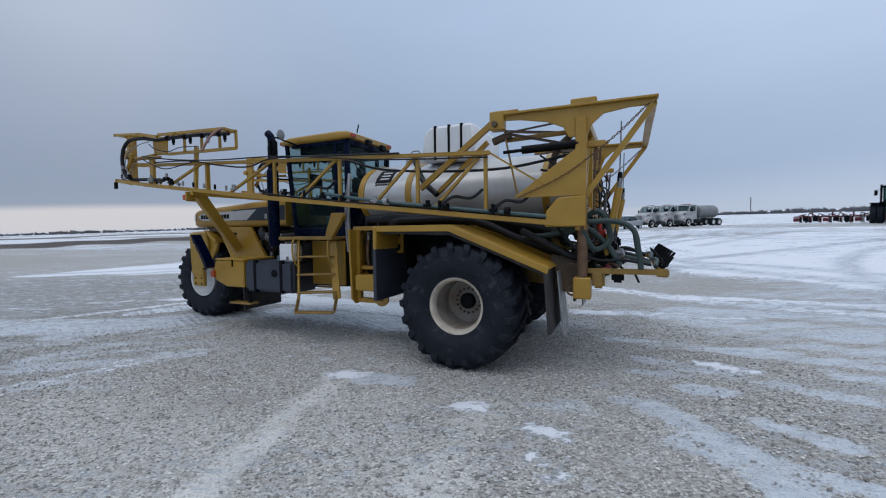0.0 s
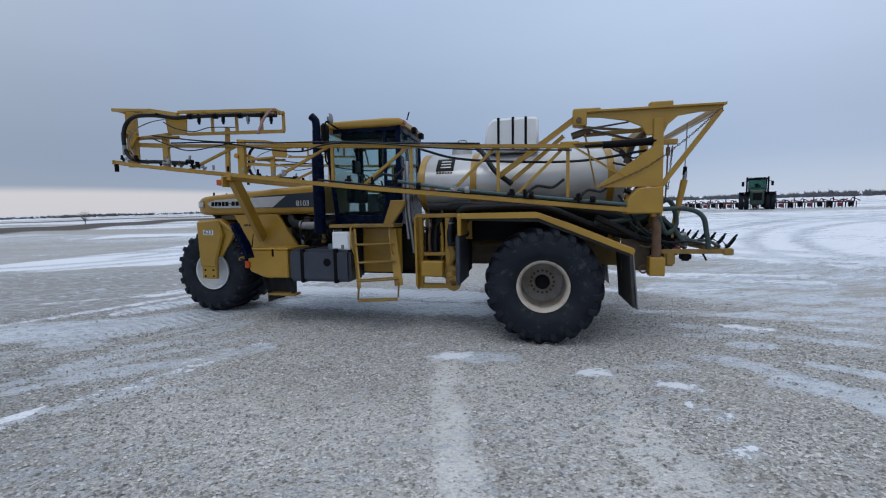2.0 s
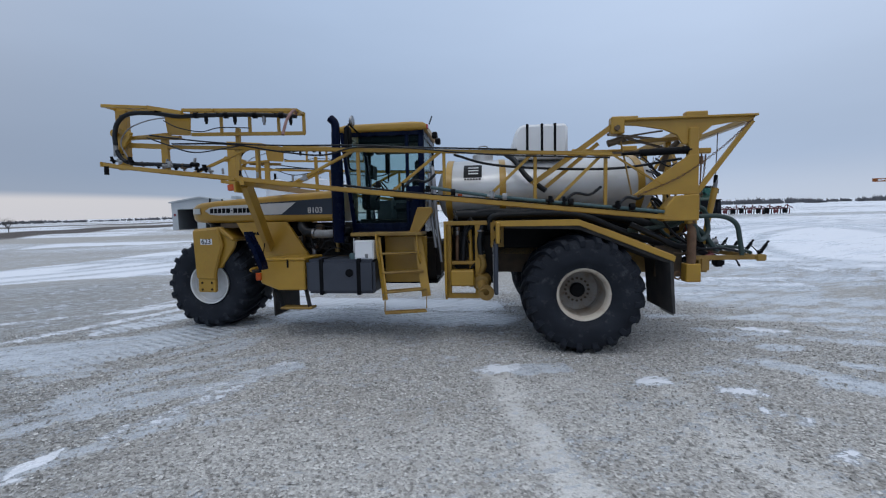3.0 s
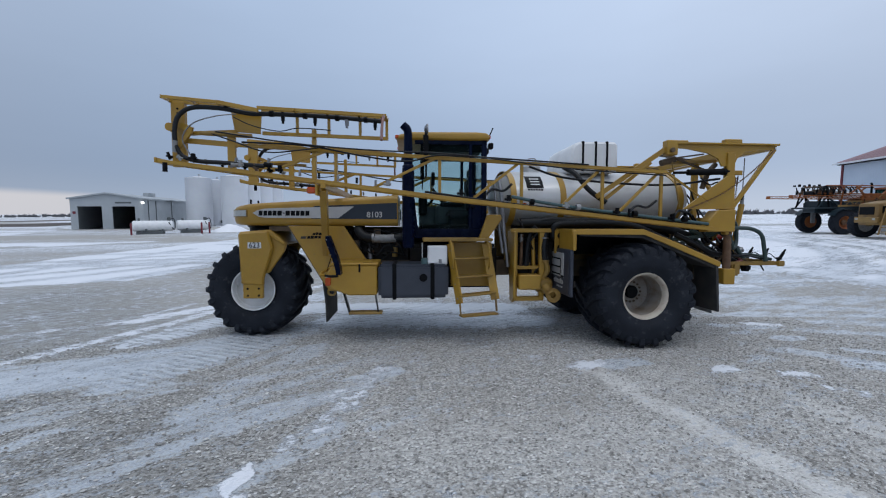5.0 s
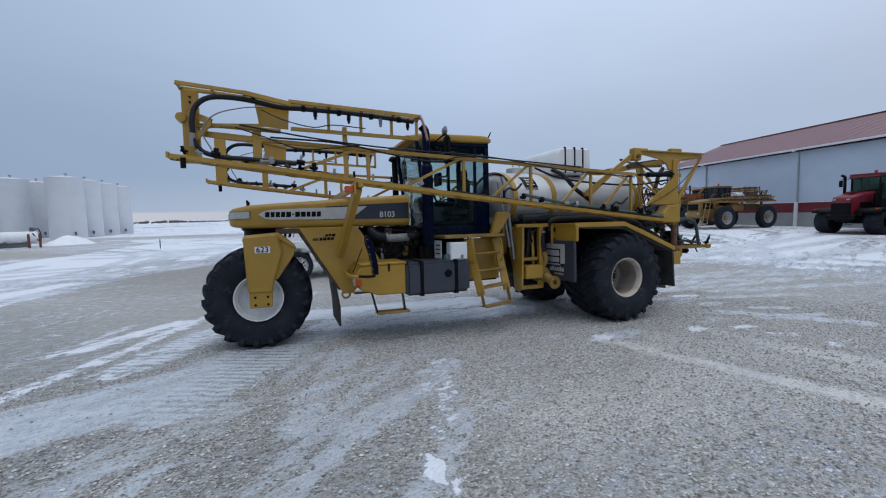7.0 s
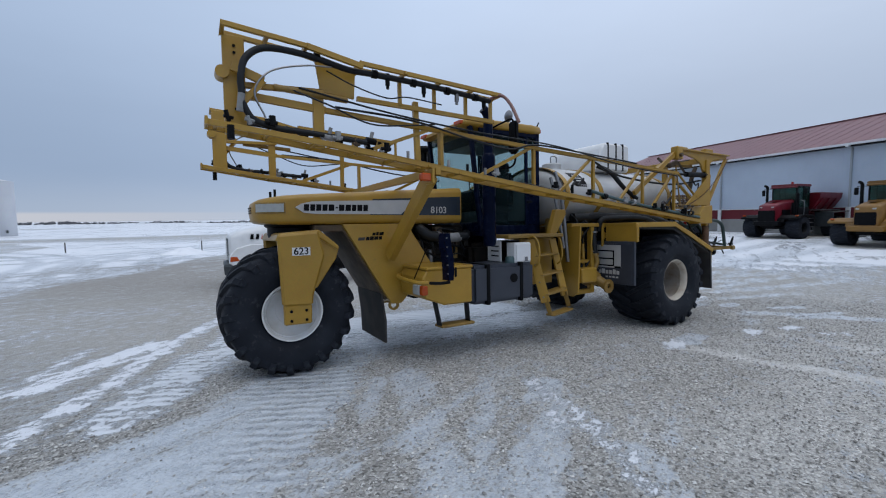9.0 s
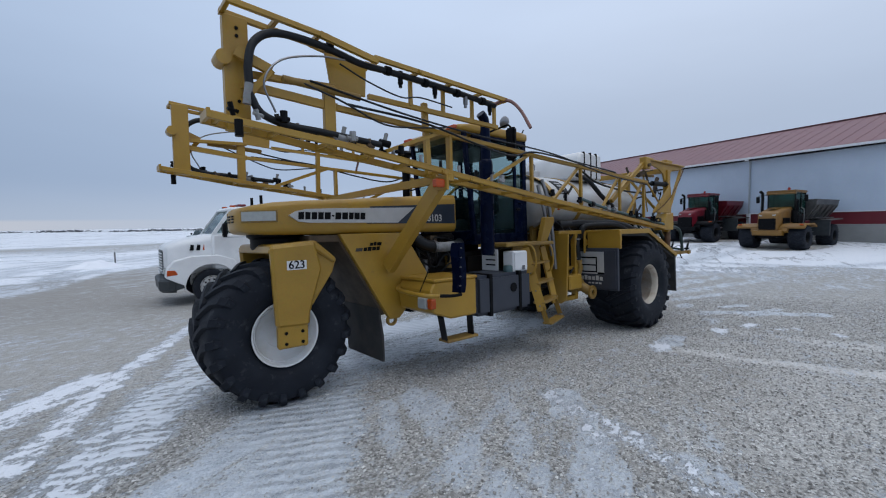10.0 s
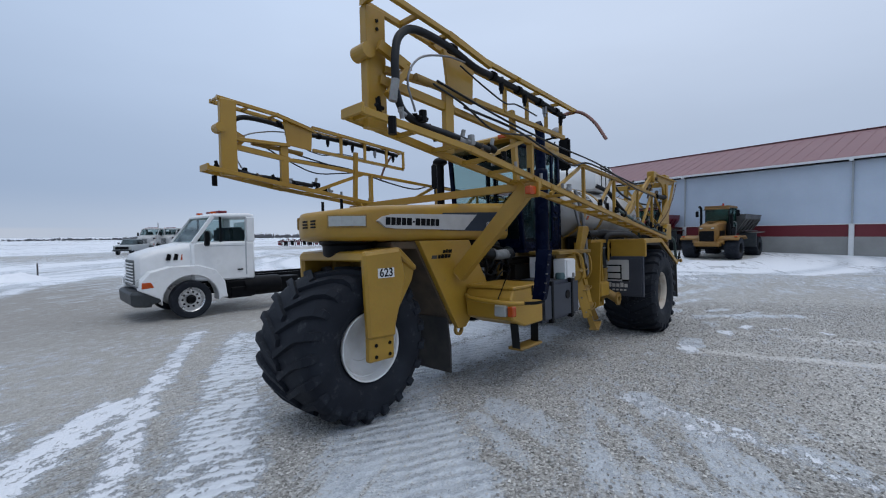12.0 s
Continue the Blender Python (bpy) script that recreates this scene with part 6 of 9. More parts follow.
# rear spray bar with drop nozzles
rear_bar = new("rear_spray_bar")
rear_bar.parent = sprayer
part("bar", box(-2.40, -2.33, -1.62, 1.62, 1.40, 1.47, 0.006), YELLOW_WORN, rear_bar)
for s in (1, -1):
    part("bracket", bar((-1.50, 1.45 * s, 1.42), (-2.38, 1.60 * s, 1.44), 0.05, 0.06), YELLOW_WORN, rear_bar)
    part("hose", pipe([(-1.44, 1.48 * s, 2.06), (-1.84, 1.52 * s, 2.06), (-2.05, 1.55 * s, 1.95), (-2.11, 1.56 * s, 1.70), (-2.14, 1.57 * s, 1.47)], 0.035, n=10), HOSE_DARK_GREEN, rear_bar, "green-black ribbed hose", smooth=True)
part("feed_hose", pipe([(-2.30, 1.50, 1.50), (-2.34, 1.0, 1.55), (-2.30, 0.3, 1.52), (-2.34, -0.5, 1.55), (-2.30, -1.5, 1.5)], 0.026, n=8), HOSE_DARK_GREEN, rear_bar, smooth=True)
for k in range(9):
    y = 1.58 - 0.36 * k
    bm = rod((-2.36, y, 1.47), (-2.41, y, 1.55), 0.024, n=8)
    rod((-2.41, y, 1.54), (-2.47, y, 1.63), 0.026, bm, 8)
    rod((-2.45, y, 1.61), (-2.50, y, 1.68), 0.016, bm, 8)
    rod((-2.38, y - 0.05, 1.52), (-2.38, y + 0.05, 1.52), 0.022, bm, 8)
    part("nozzle_body", bm, BLACK, rear_bar)
    part("nozzle_wire", pipe([(-2.44, y, 1.58), (-2.42, y - 0.08, 1.50 + 0.05 * (k % 2)), (-2.36, y - 0.18, 1.60), (-2.38, y - 0.30, 1.52)], 0.008, n=5, steps=4), BLACK, rear_bar)
for s in (1, -1):
    part("end_cap", box(-2.44, -2.30, min(s * 1.61, s * 1.66), max(s * 1.61, s * 1.66), 1.385, 1.485, 0.025, seg=2), YELLOW_WORN, rear_bar)
    part("hose_tail", pipe([(-2.05, s * 1.52, 1.46), (-2.08, s * 1.54, 1.39), (-2.12, s * 1.56, 1.30)], 0.014, n=6), HOSE, rear_bar)
    part("drain_valve", box(-1.95, -1.80, min(s * 1.36, s * 1.50), max(s * 1.36, s * 1.50), 1.28, 1.41, 0.03, seg=2), BLACK, rear_bar)
    part("foot_ring", lathe([(0.045, -0.012), (0.07, -0.012), (0.07, 0.012), (0.045, 0.012)], 16, "y", (-1.30, s * 1.40, 1.14), None, True), RUSTY, carrier, smooth=True)
    part("foot_knuckle", box(-1.72, -1.57, min(s * 1.36, s * 1.52), max(s * 1.36, s * 1.52), 1.20, 1.44, 0.03, seg=2), YELLOW_WORN, carrier)
    # valve hoses sagging between the mast and the bar
    for k in range(3):
        y = s * (1.24 - 0.26 * k)
        part("valve_hose", pipe([(-0.95 - 0.06 * k, y, 2.30 - 0.10 * k), (-1.20, y + s * 0.10, 1.86 - 0.05 * k), (-1.55 - 0.04 * k, y + s * 0.16, 1.58), (-1.95, y + s * 0.12, 1.56 + 0.03 * k), (-2.26, y + s * 0.06, 1.50)], 0.020 + 0.006 * (k % 3), n=7, steps=5), (HOSE, HOSE_DARK_GREEN, HOSE)[k % 3], rear_bar, smooth=True)
    part("valve_block", box(-1.86, -1.62, min(s * 0.95, s * 1.25), max(s * 0.95, s * 1.25), 1.62, 1.80, 0.03, seg=2), BLACK, rear_bar)


# --- booms: folded forward along both sides of the machine
def low(x):
    return 2.16 + 0.1015 * x + 0.0018 * x * x


def upp(x):
    return 3.05 + 0.048 * x


def boom(s):
    b = new("boom")
    b.parent = sprayer
    tagged(b, "folded ochre steel lattice spray boom with hoses and nozzles")

    def P(x, y, z):
        return (x, y * s, z)

    def Y(x):
        return 1.54 + 0.016 * max(x, 0)
    # lower chord, a flat ladder of two rails
    def inner(x):
        return 1.44 + 0.010 * max(x, 0)

    def outer(x):
        return 1.60 + 0.046 * min(max(x, 0), 5.8) - 0.12 * max(x - 7.0, 0)
    for side in (inner, outer):
        for xa, xb in ((-1.1, 3.6), (3.6, 7.0), (7.0, 8.2)):
            part("lower_rail", bar(P(xa, side(xa), low(xa)), P(xb, side(xb), low(xb)), 0.04, 0.06), YELLOW, b)
    for k in range(20):
        x = -0.9 + 0.475 * k
        part("rung", bar(P(x, inner(x), low(x) - 0.008), P(x, outer(x), low(x) - 0.008), 0.035, 0.03), YELLOW, b)
    part("end_plate", prism([(8.22, low(8.2) - 0.03), (8.22, low(8.2) + 0.05), (8.19, low(8.2) + 0.05), (8.19, low(8.2) - 0.03)], min(s * 1.48, s * 1.76), max(s * 1.48, s * 1.76), "y", 0.004), YELLOW, b)
    part("upper_rail", bar(P(-0.22, 1.58, upp(-0.2)), P(3.6, Y(3.6), upp(3.6)), 0.05, 0.05), YELLOW, b)
    part("upper_rail", bar(P(3.6, Y(3.6), upp(3.6)), P(7.0, Y(7.0), upp(7.0)), 0.05, 0.05), YELLOW, b)
    for x in (-0.15, 0.92, 2.35, 3.75):
        part("upright", bar(P(x, Y(x), low(x)), P(x, Y(x), upp(x)), 0.05, 0.05), YELLOW, b)
    for xa, xb in ((0.72, -0.10), (1.75, 0.95), (3.25, 2.40), (4.9, 3.8)):
        part("brace", bar(P(xa, Y(xa), low(xa)), P(xb, Y(xb), upp(xb)), 0.045, 0.045), YELLOW, b)
    part("brace", bar(P(-0.22, 1.58, upp(-0.2)), P(-1.2, 1.55, 2.40), 0.025, 0.025), YELLOW, b)
    part("brace", bar(P(6.65, Y(6.6), low(6.6)), P(5.60, Y(5.6), upp(5.6)), 0.045, 0.045), YELLOW, b)
    # stop post with the marker lamp below
    part("stop_post", bar(P(5.80, Y(5.8), low(5.8) - 0.02), P(5.80, Y(5.8) - 0.05, 3.66), 0.06, 0.07), YELLOW, b)
    part("stop_post", bar(P(5.45, Y(5.5), low(5.45)), P(5.45, Y(5.5), upp(5.45)), 0.08, 0.05), YELLOW, b)
    lamp = part("marker_lamp", box(5.73, 5.87, min(s * 1.78, s * 1.87), max(s * 1.78, s * 1.87), 2.61, 2.71, 0.015), AMBER, b)
    part("lamp_bracket", box(5.70, 5.735, min(s * 1.70, s * 1.90), max(s * 1.70, s * 1.90), 2.58, 2.76, 0.006), YELLOW, lamp)
    # hinge section at the front
    part("hinge_post", box(7.82, 8.03, min(s * 1.51, s * 1.60), max(s * 1.51, s * 1.60), low(8) - 0.05, 4.06, 0.008), YELLOW, b)
    part("hinge_pin", rod(P(8.04, 1.47, 3.66), P(8.04, 1.64, 3.66), 0.065, n=18), YELLOW, b)
    for bz in (3.95, 3.88, 3.30):
        part("bolt", rod(P(7.92, 1.60, bz), P(7.92, 1.612, bz), 0.016, n=6), BLACK, b)
    part("hinge_arm", bar(P(7.90, 1.60, 3.46), P(7.0, Y(7.0), upp(7.0)), 0.05, 0.07), YELLOW, b)
    part("hinge_arm", bar(P(7.95, 1.66, 3.72), P(7.66, 1.70, 3.60), 0.05, 0.08), YELLOW, b)
    part("hinge_arm", bar(P(7.66, 1.70, 3.60), P(7.9, 1.70, 3.30), 0.05, 0.06), YELLOW, b)
    part("hinge_upright", bar(P(7.08, Y(7.0), low(7.08) - 0.02), P(7.08, Y(7.0), 3.60), 0.06, 0.12), YELLOW, b)
    part("fold_cylinder", rod(P(7.55, 1.68, 3.56), P(6.75, 1.70, 3.52), 0.035, n=12), YELLOW_WORN, b, smooth=True)
    # outer section, folded back on top
    for dy in (0.0, 0.24):
        part("outer_rail", bar(P(8.05, 1.57 + dy, 4.075), P(7.22, 1.57 + dy, 4.01), 0.045, 0.05), YELLOW, b)
        part("outer_rail", bar(P(7.22, 1.57 + dy, 4.01), P(6.60, 1.60 + dy, 3.89), 0.045, 0.05), YELLOW, b)
    for x in (8.03, 7.62, 7.22):
        part("rung", bar(P(x, 1.57, 4.075 - 0.078 * (8.05 - x)), P(x, 1.81, 4.075 - 0.078 * (8.05 - x)), 0.04, 0.03), YELLOW, b)
    part("gusset", prism([(7.10, 3.98), (7.04, 3.60), (6.64, 3.57), (6.62, 3.88), (6.78, 3.94)], s * 1.60, s * 1.63, "y", 0.004), YELLOW, b)
    part("outer_rail", bar(P(7.85, 1.60, 3.56), P(7.0, 1.62, 3.60), 0.05, 0.05), YELLOW, b)

    def top(x):
        return 3.585 + 0.053 * x

    def bot(x):
        return 3.36 + 0.034 * x
    part("outer_rail", bar(P(6.62, 1.60, top(6.62)), P(4.60, 1.66, top(4.6)), 0.045, 0.045), YELLOW, b)
    part("outer_rail", bar(P(6.62, 1.80, top(6.62) + 0.005), P(4.62, 1.88, top(4.6) + 0.005), 0.04, 0.04), YELLOW, b)
    part("outer_rail", bar(P(6.60, 1.62, bot(6.6)), P(4.60, 1.68, bot(4.6)), 0.045, 0.045), YELLOW, b)
    for x in (6.05, 5.55, 5.05, 4.62):
        part("outer_upright", bar(P(x, 1.65, bot(x)), P(x, 1.65, top(x)), 0.04, 0.045), YELLOW, b)
        part("rung", bar(P(x, 1.64, top(x)), P(x, 1.86, top(x)), 0.03, 0.03), YELLOW, b)
    # hoses
    part("hose", pipe([P(4.7, 1.74, 3.78), P(5.6, 1.74, 3.84), P(6.4, 1.74, 3.86), P(6.75, 1.75, 3.86), P(7.2, 1.76, 3.93), P(7.62, 1.76, 3.93), P(7.82, 1.77, 3.80), P(7.88, 1.78, 3.60), P(7.88, 1.78, 3.42)], 0.036, n=10), HOSE, b, "thick black boom hose", smooth=True)
    part("hose_fitting", rod(P(7.88, 1.78, 3.42), P(7.90, 1.76, 3.24), 0.036, n=14), FITTING_GREY, b, "white plastic hose fitting", smooth=True)
    part("hose", pipe([P(7.88, 1.77, 3.34), P(7.78, 1.76, 3.18), P(7.55, 1.75, 3.11), P(7.2, 1.75, 3.09), P(6.55, 1.76, 3.04)], 0.034, n=10), HOSE, b, "thick black boom hose", smooth=True)
    for x in (7.0, 6.5):
        part("hose_fitting", rod(P(x, 1.75, 3.05), P(x - 0.03, 1.76, 3.17), 0.022, n=10), FITTING_GREY, b, smooth=True)
        part("hose_fitting", rod(P(x + 0.05, 1.75, 3.07), P(x - 0.07, 1.75, 3.055), 0.040, n=10), FITTING_GREY if x > 6.8 else BLACK, b, smooth=True)
    part("hose", pipe([P(6.95, 1.78, 3.84), P(7.25, 1.8, 3.80), P(7.6, 1.8, 3.68), P(7.76, 1.8, 3.45), P(7.66, 1.78, 3.2)], 0.010), STEEL, b, smooth=True)
    part("hydraulic_hose", pipe([P(7.4, 1.70, 3.56), P(7.0, 1.78, 3.42), P(6.5, 1.78, 3.26), P(6.0, 1.76, 3.30), P(5.6, 1.74, 3.36)], 0.011, n=6), HOSE, b, smooth=True)
    part("hydraulic_hose", pipe([P(7.0, 1.76, 3.80), P(6.7, 1.82, 3.66), P(6.3, 1.82, 3.58), P(6.0, 1.78, 3.64), P(5.5, 1.76, 3.62)], 0.009, n=6), HOSE, b, smooth=True)
    for x in (7.1, 6.42, 5.9, 5.4, 4.95):
        part("hose_clamp", lathe([(0.034, -0.03), (0.05, -0.03), (0.05, 0.03), (0.034, 0.03)], 12, "x", P(x, 1.745, 3.80 + 0.045 * (x - 5.0) + (0.04 if x > 7 else 0)), None, True), BLACK, b)
    for x in (2.2, 1.4, 0.4, -0.5):
        part("hose_clamp", lathe([(0.034, -0.035), (0.052, -0.035), (0.052, 0.035), (0.034, 0.035)], 12, "x", P(x, 1.70, low(x) + 0.115), None, True), BLACK if x != 1.4 else FITTING_GREY, b)
    part("hose", pipe([P(2.55, 1.70, low(2.55) + 0.16), P(1.9, 1.68, low(1.9) + 0.12), P(1.0, 1.64, low(1.0) + 0.10), P(-1.0, 1.6, low(-1.0) + 0.08)], 0.028, n=10), HOSE_GREEN, b, "blue-green ribbed boom hose", smooth=True)
    part("cable", pipe([P(7.3, 1.72, 3.58), P(6.2, 1.76, 3.42), P(5.0, 1.78, upp(5.0) + 0.03), P(3.4, 1.74, upp(3.4) + 0.05), P(1.6, 1.66, upp(1.6) - 0.05), P(-0.2, 1.6, upp(-0.2) - 0.06)], 0.012), HOSE, b, smooth=True)
    part("cable", pipe([P(6.9, 1.72, upp(6.9) + 0.04), P(5.9, 1.70, upp(5.9) + 0.05), P(5.0, 1.70, upp(5.0) - 0.06), P(4.3, 1.68, upp(4.3) - 0.10), P(3.7, 1.66, upp(3.7) + 0.04), P(2.4, 1.64, upp(2.4) + 0.045), P(1.2, 1.62, upp(1.2) + 0.04)], 0.014, n=7), HOSE, b, smooth=True)
    part("hose", pipe([P(1.35, 0.85, 3.2), P(1.2, 1.05, 3.05), P(1.0, 1.2, 2.75), P(0.72, 1.3, 2.52)], 0.045, n=10), HOSE, b, smooth=True)
    part("cable", pipe([P(2.2, 1.5, 3.12), P(1.6, 1.45, 2.95), P(0.6, 1.4, 2.86), P(-0.4, 1.4, 2.84), P(-1.3, 1.45, 2.95)], 0.02), HOSE, b, smooth=True)
    part("spare_hose", pipe([P(4.72, 1.74, 3.79), P(4.66, 1.82, 3.83), P(4.65, 1.98, 3.79), P(4.66, 2.16, 3.62), P(4.66, 2.31, 3.37)], 0.022), HOSE_RED, b, "faded red hose end", smooth=True)
    for x in (6.25, 5.75, 5.25, 4.8):
        bm = rod(P(x, 1.74, top(x) - 0.02), P(x, 1.74, top(x) - 0.16), 0.03, n=8)
        rod(P(x, 1.74, top(x) - 0.15), P(x, 1.74, top(x) - 0.20), 0.02, bm, 8)
        part("nozzle_body", bm, BLACK if x != 5.25 else STEEL, b)
    for x in (7.6, 6.9, 6.3, 4.6, 3.4, 2.6, 1.6, 0.7, -0.3):
        z = low(x) + 0.08
        bm = rod(P(x, 1.66 + 0.02 * x, z), P(x, 1.66 + 0.02 * x, z + 0.10), 0.035, n=8)
        rod(P(x - 0.05, 1.66 + 0.02 * x, z + 0.03), P(x + 0.07, 1.66 + 0.02 * x, z + 0.03), 0.022, bm, 8)
        part("nozzle_body", bm, BLACK if x not in (6.9, 4.6, 1.6) else FITTING_GREY, b)
    for x, dz, w in ((3.0, 0.0, 0.5), (0.5, 0.0, 0.6), (-0.3, 0.0, 0.5)):
        part("feed_hose", pipe([P(x, 1.68, low(x) + 0.12), P(x - 0.3 * w, 1.60, low(x) + 0.24 + dz), P(x - 0.7 * w, 1.52, low(x) + 0.22 + dz), P(x - w, 1.50, low(x) + 0.34)], 0.022, n=7), HOSE, b, smooth=True)
        part("hose_fitting", rod(P(x, 1.70, low(x) + 0.06), P(x, 1.70, low(x) + 0.19), 0.024, n=8), BLACK if dz >= 0 else FITTING_GREY, b)
    part("chord_hose", pipe([P(4.0, 1.66, low(4.0) + 0.07), P(2.4, 1.62, low(2.4) + 0.05), P(0.8, 1.60, low(0.8) + 0.07), P(-0.9, 1.56, low(-0.9) + 0.05)], 0.018, n=7), HOSE, b, smooth=True)
    clutter = random.Random(17)
    for k in range(10):
        x = 8.0 - 0.19 * k
        y, z = 1.62 + 0.16 * clutter.random(), low(x) + 0.05
        bm = rod(P(x, y, z), P(x + 0.03, y + 0.02, z + 0.07 + 0.05 * clutter.random()), 0.022, n=8)
        rod(P(x - 0.04, y, z + 0.04), P(x + 0.05, y + 0.02, z + 0.05), 0.018, bm, 8)
        part("nozzle_body", bm, (BLACK, FITTING_GREY, BLACK, GRIME)[k % 4], b)
    for k in range(6):
        x = 6.3 - 0.3 * k
        bm = rod(P(x, 1.75, low(x) + 0.06), P(x, 1.75, low(x) + 0.15), 0.02, n=8)
        part("hose_barb", bm, (BLACK, FITTING_GREY)[k % 2], b)
    part("tip_nozzle", rod(P(8.0, 1.86, low(8) - 0.16), P(8.0, 1.86, low(8) - 0.02), 0.035, n=10), BLACK, b)


boom(1)
boom(-1)
# boom rest across the bonnet
rest = new("boom_rest")
rest.parent = sprayer
part("rest_beam", bar((5.62, -1.85, 2.74), (5.62, 1.85, 2.74), 0.08, 0.09), YELLOW, rest)
for s in (1, -1):
    part("rest_leg", bar((5.64, 1.70 * s, 2.72), (5.82, 0.69 * s, 1.60), 0.20, 0.10, up=(1, 0, 0)), YELLOW, rest)


# ---------------------------------------------------------------- far buildings and yard
BARN_WALL = material("pale_metal_siding", (0.56, 0.64, 0.745), (0.52, 0.60, 0.705), rough=0.5, vary=0.08, scale=0.6, fine=8, bump=0.02)
BARN_RED = material("dark_red_siding", (0.17, 0.018, 0.028), rough=0.5, vary=0.12, scale=0.6, fine=8)
BARN_ROOF = material("maroon_metal_roof", (0.20, 0.085, 0.10), (0.24, 0.12, 0.13), rough=0.5, vary=0.1, scale=0.5, fine=6)
CONCRETE = material("grey_concrete", (0.34, 0.34, 0.33), (0.28, 0.28, 0.27), rough=0.8, vary=0.15, scale=0.8, fine=12)
GRIMY_WHITE = material("grimy_white_paint", (0.50, 0.51, 0.52), (0.36, 0.36, 0.36), rough=0.5, vary=0.2, scale=1.5, dirt=(0.16, 0.14, 0.12), dirt_amount=0.3)
TANK_GREY = material("dull_grey_tank_shell", (0.16, 0.17, 0.18), (0.24, 0.25, 0.26), rough=0.5, vary=0.2, scale=1.0)
SNOW = material("drifted_snow", (0.84, 0.86, 0.90), (0.78, 0.80, 0.85), rough=0.6, vary=0.06, scale=0.7, fine=20, bump=0.1)
SILO_WHITE = material("white_silo_paint", (0.66, 0.68, 0.71), (0.58, 0.60, 0.64), rough=0.5, vary=0.08, scale=0.25, fine=3, bump=0.02)
SHED_GREY = material("pale_grey_shed_siding", (0.40, 0.43, 0.45), (0.36, 0.39, 0.41), rough=0.6, vary=0.08, scale=0.5, fine=6)
SHED_DARK = material("dark_shed_interior", (0.10, 0.115, 0.12), (0.14, 0.155, 0.16), rough=0.8, vary=0.3, scale=0.8)
ORANGE = material("dusty_orange_paint", (0.34, 0.105, 0.02), (0.26, 0.075, 0.02), rough=0.5, vary=0.25, scale=2, dirt=(0.15, 0.09, 0.05), dirt_amount=0.2)
GOLD = material("golden_yellow_paint", (0.24, 0.122, 0.02), (0.19, 0.092, 0.018), rough=0.45, vary=0.2, scale=2)
GOLD_DUSTY = material("dusty_tan_paint", (0.30, 0.17, 0.06), (0.24, 0.12, 0.04), rough=0.6, vary=0.3, scale=2)
TAN_PAINT = material("mud_stained_tan_yellow_paint", (0.31, 0.185, 0.05), (0.20, 0.115, 0.04), rough=0.6, vary=0.35, scale=1.6, dirt=(0.12, 0.08, 0.05), dirt_amount=0.35)
RED_PAINT = material("deep_red_paint", (0.18, 0.006, 0.017), (0.13, 0.005, 0.013), rough=0.35, vary=0.15, scale=2)
TRACTOR_GLASS = plain_glass("green_tinted_tractor_glass", (0.02, 0.06, 0.05), through=0.66, clear=(0.55, 0.74, 0.70))
GREEN_PAINT = material("dark_green_paint", (0.006, 0.040, 0.022), (0.005, 0.030, 0.017), rough=0.4, vary=0.2, scale=2)
WINE = material("wine_red_implement_paint", (0.15, 0.010, 0.020), (0.08, 0.008, 0.013), rough=0.5, vary=0.3, scale=2)
CHROME = material("bright_wheel_alloy", (0.72, 0.73, 0.74), rough=0.28, metal=0.7, vary=0.1, scale=6)
DEEP_TEAL = material("deep_teal_frame_paint", (0.005, 0.019, 0.030), (0.009, 0.026, 0.036), rough=0.5, vary=0.3, scale=2)
HOPPER_GREY = material("dusty_stainless_hopper", (0.15, 0.146, 0.142), (0.09, 0.087, 0.084), rough=0.5, metal=0.3, vary=0.25, scale=2)
PALE_GLASS = plain_glass("pale_lorry_glass", (0.02, 0.045, 0.05), through=0.8, clear=(0.88, 0.94, 0.94))
DARK_GLASS = plain_glass("dark_window_glass", (0.02, 0.035, 0.04), through=0.45, clear=(0.5, 0.6, 0.64))
LIT_LENS = lamp_lens("lit_lamp_lens", (0.8, 0.8, 0.78))
LIT_LENS.node_tree.nodes["Principled BSDF"].inputs["Emission Color"].default_value = (1.0, 0.97, 0.9, 1)
LIT_LENS.node_tree.nodes["Principled BSDF"].inputs["Emission Strength"].default_value = 3.0
# twig colour made paler and bluer: distance haze is put into it
HAZED_WOOD = material("hazed_winter_twigs", (0.125, 0.13, 0.145), (0.165, 0.165, 0.175), rough=0.9, vary=0.3, scale=0.5)
BUMPER_GREY = material("dark_grey_bumper_plastic", (0.028, 0.035, 0.04), (0.045, 0.052, 0.058), rough=0.5, vary=0.25, scale=5)
BARK = material("winter_twigs", (0.095, 0.085, 0.085), (0.13, 0.115, 0.11), rough=0.9, vary=0.3, scale=0.5)


def place(x, y, turn, size=1.0):
    return Matrix.Translation((x, y, float(ground_z(x, y)))) @ Matrix.Rotation(radians(turn), 4, "Z") @ Matrix.Scale(size, 4)


